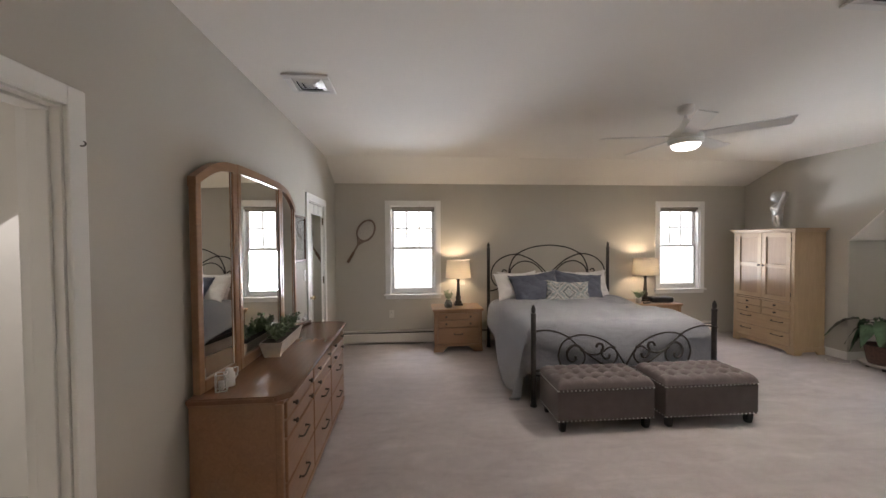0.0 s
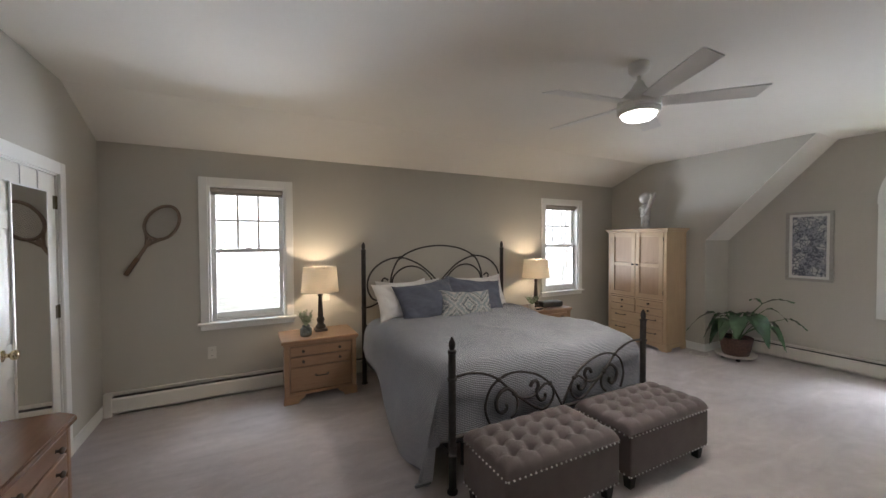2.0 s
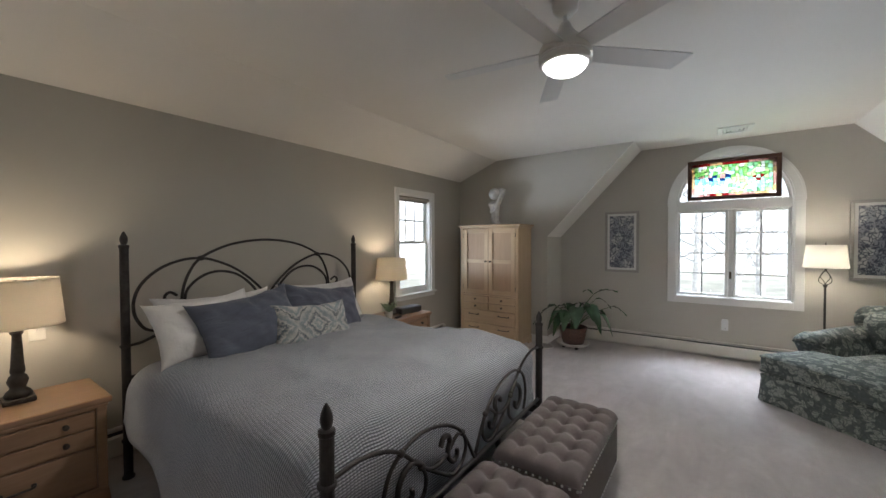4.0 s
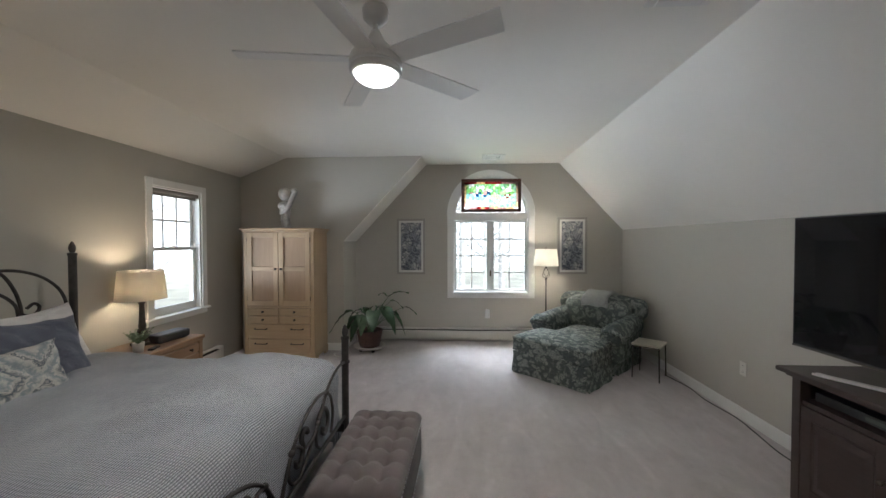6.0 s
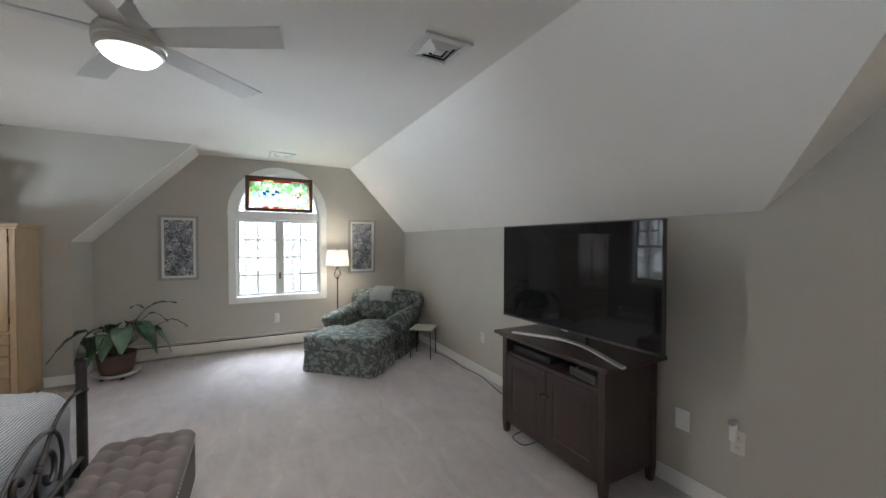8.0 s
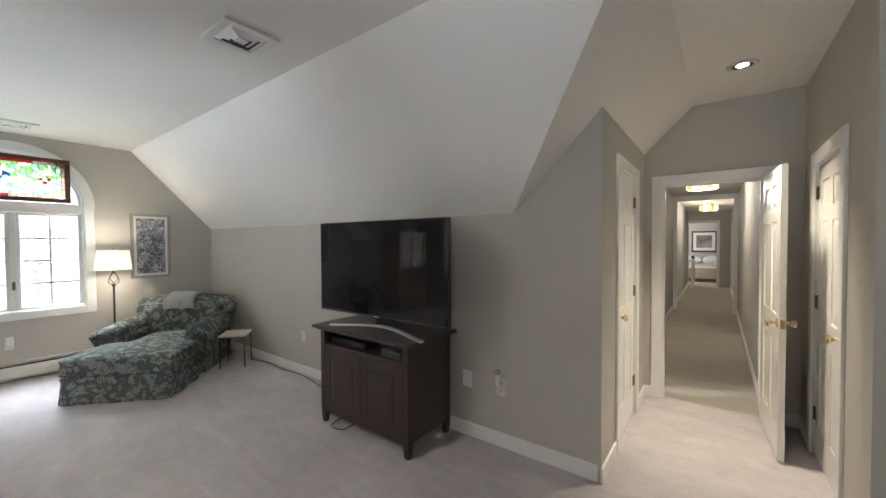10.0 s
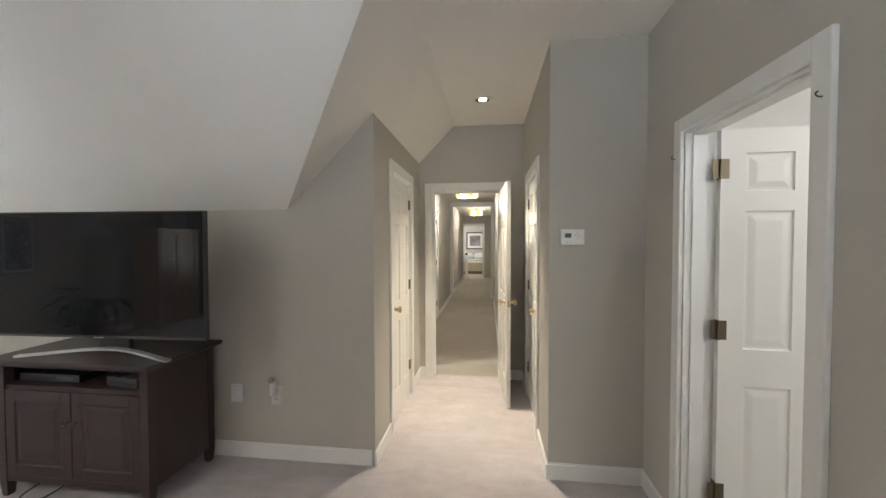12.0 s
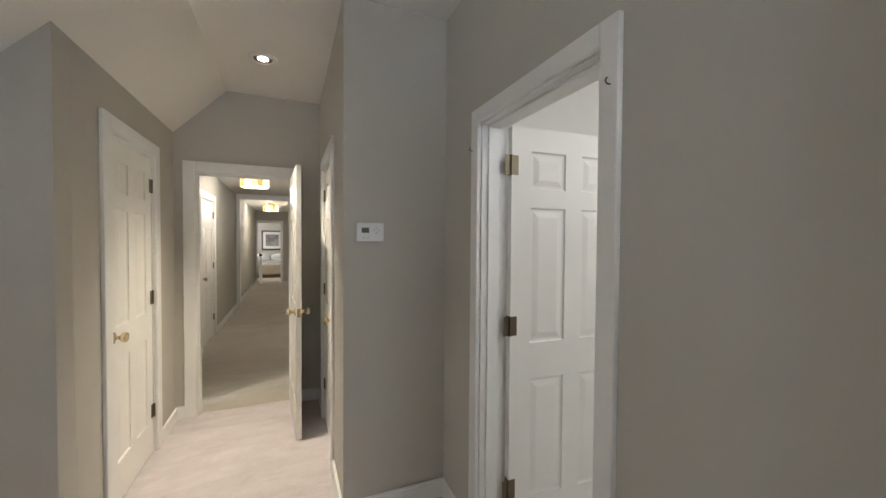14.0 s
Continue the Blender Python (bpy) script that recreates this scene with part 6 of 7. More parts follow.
wall_plate(pose(1.525, YS, 0.435, 0, 0, 180), "white rocker plate on the knee wall", "rocker", w=0.085, h=0.125)
wall_plate(pose(1.235, YS, 0.435, 0, 0, 180), "ivory outlet with a charger in it", material=PLATE, h=0.13)
hs = thing("cordless_trimmer", pose(1.245, YS + 0.009, 0.475, 0, 0, 180), "white handheld device charging at the outlet", "charger")
part("body", box(-0.015, 0.015, -0.04, 0.0, -0.03, 0.075, 0.01), WHITEP, hs)
part("head", box(-0.016, 0.016, -0.055, -0.01, 0.06, 0.09, 0.01), GREYFRAME, hs)
pi = thing("plug_in", pose(XA - 0.009, 2.285, 0.41, 0, 0, -90), "white plug-in night light in the outlet", "night light")
part("body", box(-0.032, 0.032, -0.04, 0.0, -0.03, 0.075, 0.012), WHITEP, pi)
part("lens", lathe([(0, -0.041), (0.02, -0.041), (0.016, -0.046), (0, -0.047)], 14), WHITEP, pi, at=pose(0, 0, 0.05, 90, 0, 0) @ pose(0, 0, 0.082))

th = thing("thermostat", pose(-0.691, YS, 1.50, 0, 0, 180), "white digital wall thermostat with small grey display", "thermostat")
part("case", box(-0.07, 0.07, -0.028, 0, -0.048, 0.048, 0.009), WHITEP, th)
part("display", box(-0.046, -0.008, -0.0292, -0.027, -0.004, 0.022, 0.001), LCD, th)
for x, z in ((0.03, 0.022), (0.03, -0.004), (0.043, 0.009), (0.017, 0.009), (-0.012, -0.03), (-0.036, -0.03)):
    part("button", box(x - 0.006, x + 0.006, -0.030, -0.027, z - 0.005, z + 0.005, 0.002), CERAMIC, th)


def ceiling_vent(m, w, label):
    ob = thing("ceiling_vent", m, label, "vent", "ceiling vents")
    h = w / 2
    bm = bmesh.new()
    f = 0.048
    for a, b, c, d in ((-h, h, -h, -h + f), (-h, h, h - f, h), (-h, -h + f, -h + f, h - f), (h - f, h, -h + f, h - f)):
        box(a, b, c, d, -0.014, 0.0, 0.004, bm, 1)
    part("frame", bm, FANW, ob)
    # flat near-black sheet stands in for the shade behind the louvres
    part("backing", box(-h + 0.03, h - 0.03, -h + 0.03, h - 0.03, -0.003, -0.0005), DARKSLOT, ob, "near-black sheet for the shade inside the duct")
    for k in range(3):
        r = h - 0.05 - 0.031 * k
        for q in range(4):
            bm = slab([(-r, -r, -0.007), (r, -r, -0.007), (r - 0.026, -r + 0.026, -0.020), (-r + 0.026, -r + 0.026, -0.020)], (0, 0.0016, 0.0016))
            part("louvre", transformed(bm, pose(0, 0, 0, 0, 0, 90 * q)), FANW, ob)
    part("centre_plate", box(-0.03, 0.03, -0.03, 0.03, -0.021, -0.017), FANW, ob)
    return ob


v1 = ceiling_vent(pose(-0.715, 2.865, ZC), 0.31, "white square ceiling diffuser")
copy_thing(v1, pose(2.225, 1.615, ZC))
copy_thing(v1, pose(5.615, 2.235, ZC))

dl = thing("downlight", pose(-0.14, -0.60, ZC), "lit recessed downlight in the hall ceiling", "downlight")
part("trim_ring", lathe([(0.062, -0.001), (0.092, -0.001), (0.09, -0.008), (0.066, -0.012), (0.06, -0.006)], 32), SILVER, dl, smooth=True)
part("baffle", lathe([(0.062, -0.006), (0.034, -0.003), (0.034, -0.0015), (0.062, -0.002)], 28), HINGE, dl, "grey inner baffle", smooth=True)
part("bulb", lathe([(0, -0.012), (0.02, -0.011), (0.033, -0.006), (0.033, -0.002), (0.0, -0.002)], 28), CANGLOW, dl, smooth=True)
sp = new("hall_downlight", bpy.data.lights.new("hall_downlight", "SPOT"))
sp.data.energy, sp.data.color, sp.data.spot_size, sp.data.spot_blend, sp.data.shadow_soft_size = 220, (1, 0.86, 0.64), radians(74), 1.0, 0.06
sp.matrix_world = look((-0.14, -0.60, ZC - 0.02), (-0.14, -0.601, 0))

# ---- ceiling fan ----
fan = thing("ceiling_fan", pose(2.335, 3.095, ZC + 0.001), "white five-blade ceiling fan with lit dome light", "ceiling fan")
part("canopy", lathe([(0, 0), (0.062, 0), (0.066, -0.012), (0.062, -0.05), (0.042, -0.072), (0.018, -0.078), (0, -0.078)], 32), FANW, fan, smooth=True)
part("downrod", tube([(0, 0, -0.07), (0, 0, -0.14)], 0.0125, 16), FANW, fan, smooth=True)
part("motor_housing", lathe([(0.0, -0.11), (0.022, -0.112), (0.03, -0.13), (0.05, -0.165), (0.085, -0.2), (0.115, -0.225), (0.128, -0.245), (0.132, -0.27), (0.132, -0.285), (0.0, -0.285)], 40), FANW, fan, smooth=True)
part("band", lathe([(0.128, -0.285), (0.134, -0.288), (0.134, -0.296), (0.128, -0.298)], 40), SILVER, fan, smooth=True)
part("light_ring", lathe([(0.128, -0.298), (0.13, -0.318), (0.118, -0.328), (0.11, -0.328), (0.11, -0.3)], 40), FANW, fan, smooth=True)
part("dome", lathe([(0.108, -0.328), (0.100, -0.345), (0.08, -0.361), (0.048, -0.370), (0.0, -0.374)], 40), FANGLOW, fan, "lit opal glass dome", smooth=True)
for k in range(5):
    m = pose(0, 0, 0, 0, 0, 26 + 72 * k)
    bl = bmesh.new()
    pts = [(0.10, -0.05), (0.10, 0.055), (0.30, 0.062), (0.66, 0.070), (0.69, -0.058), (0.30, -0.056)]
    slab([(x, y, -0.0035) for x, y in pts], (0, 0, 0.007), bl)
    b = part("blade", transformed(bl, pose(0, 0, -0.255, -12, 0, 0)), FANW, fan, at=m)
    part("blade_arm", transformed(box(0.09, 0.19, -0.02, 0.02, 0.0038, 0.011, 0.003), pose(0, 0, -0.255, -12, 0, 0)), FANW, b)
fl = area("fan_light", (2.335, 3.095, ZC - 0.381), (2.335, 3.096, 0), 0.2, 0.2, 21, (1, 0.92, 0.8))
fl.data.shape = "DISK"

# ---- armchair corner ----
CH = pose(5.30, 1.03, 0, 0, 0, -133.4)


def roll(path, r0, r1, n=18):
    return tube(path, r0, n, r2=r1)


def skirt(w, d, z1, bm=None, flare=0.03, cx=0, cy=0, pleats=True):
    """A hanging upholstery skirt with a pleat at each corner."""
    n = 160

    def fn(u, v):
        s = u * 4
        k, f = int(s) % 4, s - int(s)
        corners = [(-1, -1), (1, -1), (1, 1), (-1, 1)]
        a, b = corners[k], corners[(k + 1) % 4]
        x, y = a[0] + (b[0] - a[0]) * f, a[1] + (b[1] - a[1]) * f
        e = min(f, 1 - f)
        pin = -0.075 * math.exp(-(e / 0.016) ** 2) * (1 - v) if pleats else 0
        fl = flare * (1 - v) * (0.6 + 0.4 * math.sin(u * 60) * 0.5) + pin
        nx, ny = x, y
        return Vector((cx + x * (w / 2 + fl), cy + y * (d / 2 + fl), 0.008 + (z1 - 0.008) * v))

    return sheet(fn, n, 5, bm, closed_u=True)


def cushion(x0, x1, y0, y1, z0, z1, r=0.05, puff=0.03, bm=None):
    """A soft box cushion with bulging faces."""
    own = box(x0, x1, y0, y1, z0, z1)
    bmesh.ops.subdivide_edges(own, edges=own.edges[:], cuts=9, use_grid_fill=True)
    c = Vector(((x0 + x1) / 2, (y0 + y1) / 2, (z0 + z1) / 2))
    h = Vector(((x1 - x0) / 2, (y1 - y0) / 2, (z1 - z0) / 2))
    for v in own.verts:
        q = Vector(((v.co.x - c.x) / h.x, (v.co.y - c.y) / h.y, (v.co.z - c.z) / h.z))
        inner = Vector((max(-h.x + r, min(h.x - r, v.co.x - c.x)), max(-h.y + r, min(h.y - r, v.co.y - c.y)), max(-h.z + r, min(h.z - r, v.co.z - c.z))))
        off = (v.co - c) - inner
        if off.length > 1e-6:
            off = off.normalized() * r
        v.co = c + inner + off
        b = (1 - q.x * q.x) * (1 - q.y * q.y)
        v.co.z += puff * b * (1 if q.z > 0 else -0.2) * abs(q.z)
        v.co += Vector((0.008, 0.008, 0.008)) * noise.noise(v.co * 5)
    own.verts.index_update()
    return merge(bm, own)


ch = thing("armchair", CH, "rolled-arm armchair in dark green floral fabric", "armchair")
# local: faces -y; x across
part("base", cushion(-0.50, 0.50, -0.40, 0.38, 0.12, 0.32, 0.03, 0.0), CHAIRFAB, ch, smooth=True)
part("skirt", skirt(0.98, 0.80, 0.20), CHAIRFAB, ch, smooth=True)
part("seat_cushion", cushion(-0.31, 0.31, -0.43, 0.24, 0.24, 0.385, 0.05, 0.025), CHAIRFAB, ch, smooth=True)
part("back_cushion", cushion(-0.42, 0.42, 0.10, 0.44, 0.36, 0.755, 0.10, 0.045), CHAIRFAB, ch, smooth=True)
part("back_top_roll", roll(curve_points([(-0.49, 0.35, 0.685), (-0.42, 0.35, 0.70), (-0.2, 0.355, 0.715), (0, 0.355, 0.72), (0.2, 0.355, 0.715), (0.42, 0.35, 0.695), (0.49, 0.35, 0.675)], 6), 0.105, 0.105), CHAIRFAB, ch, smooth=True)
for s in (-1, 1):
    a = part("arm", cushion(s * 0.42 - 0.11, s * 0.42 + 0.11, -0.42, 0.36, 0.14, 0.48, 0.06, 0.02), CHAIRFAB, ch, smooth=True)
    bm = tube(curve_points([(s * 0.455, -0.445, 0.452), (s * 0.455, -0.40, 0.46), (s * 0.45, -0.1, 0.475), (s * 0.445, 0.3, 0.485)], 8), 0.13, 24, r2=0.115)
    for v in bm.verts:
        swell = noise.noise(v.co * 4.5 + Vector((s, 0, 0)))
        v.co += Vector((0.018 * swell * s, 0.006 * swell, 0.016 * swell))
    part("arm_roll", bm, CHAIRFAB, a, smooth=True)
    bm = blob((s * 0.455, -0.442, 0.452), 0.13, sub=3, squash=(1.0, 0.42, 1.0))
    for v in bm.verts:
        v.co += Vector((0.012, 0.008, 0.012)) * noise.noise(v.co * 9)
    part("arm_front", bm, CHAIRFAB, a, smooth=True)
    part("back_wing", blob((s * 0.50, 0.345, 0.655), 0.125, sub=3, squash=(0.62, 0.95, 1.05)), CHAIRFAB, ch, smooth=True)
tw = thing("throw_blanket", CH, "folded grey woven throw over the chair back", "blanket")
DRAPE = curve_points([(0, 0.485, 0.66), (0, 0.475, 0.75), (0, 0.42, 0.818), (0, 0.34, 0.838), (0, 0.25, 0.832), (0, 0.16, 0.812), (0, 0.095, 0.775), (0, 0.065, 0.72), (0, 0.055, 0.68)], 6)


def throw_fn(lift, wide):
    def fn(u, v):
        p = DRAPE[min(len(DRAPE) - 1, int(v * (len(DRAPE) - 1)))]
        q = Vector((0, -0.5, 0.85)).normalized() * lift
        return Vector((0.02 + (u - 0.5) * wide + 0.008 * math.sin(v * 9 + lift * 300), p.y + q.y + 0.006 * math.sin(u * 17), p.z + q.z + 0.005 * math.sin(u * 13 + v * 4)))
    return fn


for k in range(3):
    p = part("fold", sheet(throw_fn(0.012 * k, 0.33 - 0.012 * k), 20, 48), THROW, tw, smooth=True)
    md = p.modifiers.new("thickness", "SOLIDIFY")
    md.thickness = 0.011

ot = thing("footstool", pose(4.70, 1.55, 0, 0, 0, -133.4), "large upholstered footstool in dark green floral fabric", "footstool")
part("base", cushion(-0.44, 0.44, -0.28, 0.28, 0.10, 0.27, 0.03, 0.0), CHAIRFAB, ot, smooth=True)
part("skirt", skirt(0.90, 0.58, 0.245, flare=0.035), CHAIRFAB, ot, smooth=True)
part("cushion", cushion(-0.465, 0.465, -0.305, 0.305, 0.25, 0.43, 0.045, 0.022), CHAIRFAB, ot, smooth=True)
for z in (0.275, 0.405):
    pts = [(-0.44, -0.302, z), (0.44, -0.302, z), (0.46, -0.28, z), (0.46, 0.28, z), (0.44, 0.302, z), (-0.44, 0.302, z), (-0.46, 0.28, z), (-0.46, -0.28, z)]
    part("piping", tube(pts, 0.006, 6, closed=True), CHAIRFAB, ot, smooth=True)

sd = thing("side_table", pose(4.705, 0.575, 0, 0, 0, -40), "small stone-topped side table with thin iron legs", "side table")
part("tabletop", box(-0.155, 0.155, -0.145, 0.145, 0.365, 0.387, 0.004), STONETOP, sd)
part("apron_frame", box(-0.145, 0.145, -0.135, 0.135, 0.353, 0.3655), IRON, sd)
for sx in (-1, 1):
    for sy in (-1, 1):
        part("leg", tube([(sx * 0.138, sy * 0.128, 0.355), (sx * 0.145, sy * 0.135, 0.0)], 0.0075, 8), IRON, sd)

lp = thing("floor_lamp", pose(5.80, 1.475, 0), "lit iron floor lamp with white drum shade", "floor lamp")
part("foot", lathe([(0, 0), (0.14, 0), (0.14, 0.012), (0.05, 0.026), (0.016, 0.04), (0, 0.04)], 32), IRON, lp, smooth=True)
part("pole", tube([(0, 0, 0.03), (0, 0, 1.0)], 0.010, 12), IRON, lp, smooth=True)
for k in range(4):
    a = k * 1.5708
    part("cage_wire", tube(curve_points([(0, 0, 0.985), (0.045 * math.cos(a), 0.045 * math.sin(a), 1.02), (0.055 * math.cos(a + 0.5), 0.055 * math.sin(a + 0.5), 1.07), (0.02 * math.cos(a + 0.8), 0.02 * math.sin(a + 0.8), 1.125), (0, 0, 1.14)], 5), 0.004, 6), IRON, lp)
part("collar", lathe([(0.010, 0.97), (0.018, 0.972), (0.018, 0.99), (0.010, 0.992)], 14), IRON, lp, smooth=True)
part("shade", lathe([(0.172, 1.17), (0.148, 1.405), (0.145, 1.405), (0.169, 1.17)], 40), SHADEW, lp, "white fabric drum shade", smooth=True)
part("socket", tube([(0, 0, 1.13), (0, 0, 1.22)], 0.012, 10), IRON, lp)
part("bulb", blob((0, 0, 1.265), 0.03, squash=(1, 1, 1.4)), BULBGLASS, lp, smooth=True)
part("finial", tube([(0, 0, 1.36), (0, 0, 1.43)], 0.004, 8), IRON, lp)
point("floor_lamp_bulb", (5.80, 1.475, 1.29), 17, (1, 0.86, 0.66), 0.08)

cd = thing("power_cord", pose(3.6, YS, 0), "dark power cord lying along the baseboard", "cord")
part("cord", tube(curve_points([(1.15, 0.10, 0.006), (0.8, 0.045, 0.006), (0.5, 0.07, 0.006), (0.15, 0.04, 0.006), (-0.1, 0.07, 0.006), (-0.4, 0.12, 0.006), (-0.62, 0.09, 0.006), (-0.75, 0.04, 0.03), (-0.74, 0.022, 0.2), (-0.735, 0.015, 0.36)], 8), 0.0045, 6), CORD, cd, smooth=True)

# ---- television ----
sx0, sx1, sy0, sy1 = 1.655, 2.625, 0.335, 0.825
ts = thing("tv_stand", pose((sx0 + sx1) / 2, sy1, 0, 0, 0, 180), "espresso wooden media cabinet with two panelled doors", "tv stand")
hw, dp = (sx1 - sx0) / 2, sy1 - sy0
part("top", box(-hw - 0.055, hw + 0.055, -0.05, dp + 0.02, 0.785, 0.812, 0.010), WALNUT, ts)
part("top_moulding", box(-hw - 0.02, hw + 0.02, -0.02, dp + 0.01, 0.768, 0.786, 0.006), WALNUT, ts)
for s in (-1, 1):
    for y0, y1 in ((0.0, 0.05), (dp - 0.05, dp)):
        x0, x1 = sorted((s * hw, s * (hw - 0.05)))
        part("post", box(x0, x1, y0, y1, 0.085, 0.77, 0.003), WALNUT, ts)
        part("foot", box(x0, x1, y0, y1, 0.0, 0.0855, 0.003, taper=0.72), WALNUT, ts)
    x0, x1 = sorted((s * (hw - 0.008), s * (hw - 0.028)))
    part("side_panel", box(x0, x1, 0.05, dp - 0.05, 0.1, 0.77), WALNUT, ts)
part("bottom", box(-hw + 0.03, hw - 0.03, 0.02, dp - 0.01, 0.1, 0.125), WALNUT, ts)
part("back_panel", box(-hw + 0.03, hw - 0.03, dp - 0.02, dp - 0.008, 0.125, 0.768), WALNUT, ts)
part("shelf", box(-hw + 0.03, hw - 0.03, 0.012, dp - 0.021, 0.632, 0.654), WALNUT, ts)
part("lower_rail", box(-hw + 0.05, hw - 0.05, 0.006, 0.03, 0.092, 0.13, 0.003), WALNUT, ts)
for s in (-1, 1):
    x0, x1 = sorted((s * 0.003, s * (hw - 0.053)))
    z0, z1, f = 0.133, 0.628, 0.062
    d = part("door", box(x0, x1, 0.014, 0.028, z0, z1), WALNUT, ts)
    for a, b, c, e in ((x0, x0 + f, z0, z1), (x1 - f, x1, z0, z1), (x0 + f, x1 - f, z0, z0 + f), (x0 + f, x1 - f, z1 - f, z1)):
        part("door_rail", box(a, b, 0.002, 0.0145, c, e, 0.003), WALNUT, d)
    pm = panel_mesh(x1 - x0 - 2 * f, z1 - z0 - 2 * f)
    part("panel", transformed(pm, pose((x0 + x1) / 2, 0.0135, (z0 + z1) / 2)), WALNUT, d)
    small_knob(d, s * 0.03, 0.002, 0.46, "-y", 1)

tvm = thing("television", pose(2.045, 0.73, 0.812, 0, 0, 181.5), "large flat black television switched off on a silver stand", "television")
part("panel", box(-0.660, 0.660, -0.012, 0.02, 0.112, 0.838, 0.004), TVBODY, tvm)
part("screen", box(-0.652, 0.652, -0.0135, -0.0115, 0.125, 0.830), SCREEN, tvm, "glossy black screen")
part("back_bulge", box(-0.5, 0.5, 0.02, 0.055, 0.1, 0.55, 0.015), TVBODY, tvm)
part("bezel_edge", box(-0.662, 0.662, -0.0145, 0.004, 0.109, 0.117, 0.002), PEWTER, tvm)
part("neck", box(-0.10, 0.10, 0.075, 0.11, 0.004, 0.16, 0.01), TVBODY, tvm)
arc = [(-0.475, -0.058, 0.012), (-0.42, -0.045, 0.014), (-0.2, 0.025, 0.026), (-0.06, 0.05, 0.032), (0.06, 0.05, 0.032), (0.2, 0.025, 0.026), (0.42, -0.045, 0.014), (0.475, -0.058, 0.012)]
bm = bmesh.new()
cpnts = curve_points(arc, 6)
for p, q in zip(cpnts, cpnts[1:]):
    slab([p + Vector((0, -0.018, 0)), q + Vector((0, -0.018, 0)), q + Vector((0, 0.018, 0)), p + Vector((0, 0.018, 0))], (0, 0, -0.012), bm)
bmesh.ops.remove_doubles(bm, verts=bm.verts, dist=1e-4)
part("stand", bm, SILVER, tvm, "curved satin silver stand", smooth=False)
part("badge", box(-0.03, 0.03, -0.0155, -0.0135, 0.110, 0.116), SILVER, tvm)
dvd = thing("disc_player", pose(2.36, 0.73, 0.654, 0, 0, 180), "slim black disc player on the cabinet shelf", "disc player")
part("case", box(-0.20, 0.20, -0.03, 0.24, 0.006, 0.05, 0.004), BLACKP, dvd)
part("tray", box(-0.12, 0.02, -0.0315, -0.029, 0.026, 0.04), TVBODY, dvd)
part("display", box(0.05, 0.16, -0.0315, -0.029, 0.018, 0.038), LCD, dvd)
for x in (-0.17, 0.17):
    part("foot", box(x - 0.015, x + 0.015, -0.01, 0.02, 0, 0.0065), BLACKP, dvd)
cb = thing("cable_box", pose(1.86, 0.76, 0.654, 0, 0, 172), "grey cable box on the cabinet shelf", "cable box")
part("case", box(-0.115, 0.115, -0.02, 0.2, 0.004, 0.058, 0.004), plain("grey_box", (0.06, 0.06, 0.062), 0.5), cb)
part("front_strip", box(-0.1, 0.1, -0.0215, -0.019, 0.02, 0.03), BLACKP, cb)
rc = thing("remote_control", pose(1.86, 0.70, 0.712, 0, 0, 60), "black remote control lying on the cable box", "remote")
part("case", box(-0.09, 0.09, -0.022, 0.022, 0.0, 0.018, 0.006), BLACKP, rc)
part("keys", box(-0.03, 0.07, -0.014, 0.014, 0.0175, 0.0195, 0.001), PEWTER, rc)
wc = thing("cable_loop", pose(2.45, 0.78, 0), "thin dark cable loop under the cabinet", "cable")
part("cable", tube(curve_points([(0.1, -0.3, 0.006), (0.06, 0.0, 0.006), (0.0, 0.06, 0.006), (-0.1, 0.03, 0.006), (-0.08, -0.2, 0.006)], 6), 0.004, 6), CORD, wc)

# ---- dresser ----
DX0, DX1, DY0, DY1, DZ = -1.10, -0.635, 1.985, 3.705, 0.80
dr = thing("dresser", pose(DX0, (DY0 + DY1) / 2, 0), "long honey oak dresser with twelve drawers", "dresser")
hl, dd = (DY1 - DY0) / 2, DX1 - DX0
part("body", box(0.0, dd - 0.03, -hl + 0.03, hl - 0.03, 0.07, DZ - 0.032), OAK, dr)
ch_ = 0.05
top = [(0.0, -hl), (dd - ch_, -hl), (dd + 0.02, -hl + ch_ + 0.01), (dd + 0.02, hl - ch_ - 0.01), (dd - ch_, hl), (0.0, hl)]
bm = slab([(x, y, DZ - 0.03) for x, y in top], (0, 0, 0.03))
bmesh.ops.bevel(bm, geom=bm.edges[:], offset=0.007, segments=2, affect="EDGES")
part("top", bm, OAKTOP, dr, "glossy honey oak top")
part("top_moulding", box(0.0, dd - 0.012, -hl + 0.016, hl - 0.016, DZ - 0.045, DZ - 0.029, 0.005), OAK, dr)
part("plinth", box(0.0, dd - 0.012, -hl + 0.014, hl - 0.014, 0.045, 0.085, 0.006), OAK, dr)
for y in (-hl + 0.03, hl - 0.13):
    for x in (0.02, dd - 0.09):
        part("foot", box(x, x + 0.07, y, y + 0.1, 0.0, 0.047, 0.006), OAK, dr)
for s in (-1, 1):
    part("corner_post", box(dd - 0.055, dd - 0.018, s * (hl - 0.03) - 0.02, s * (hl - 0.03) + 0.02, 0.085, DZ - 0.045, 0.01), OAK, dr)
cw = (2 * hl - 0.12) / 3
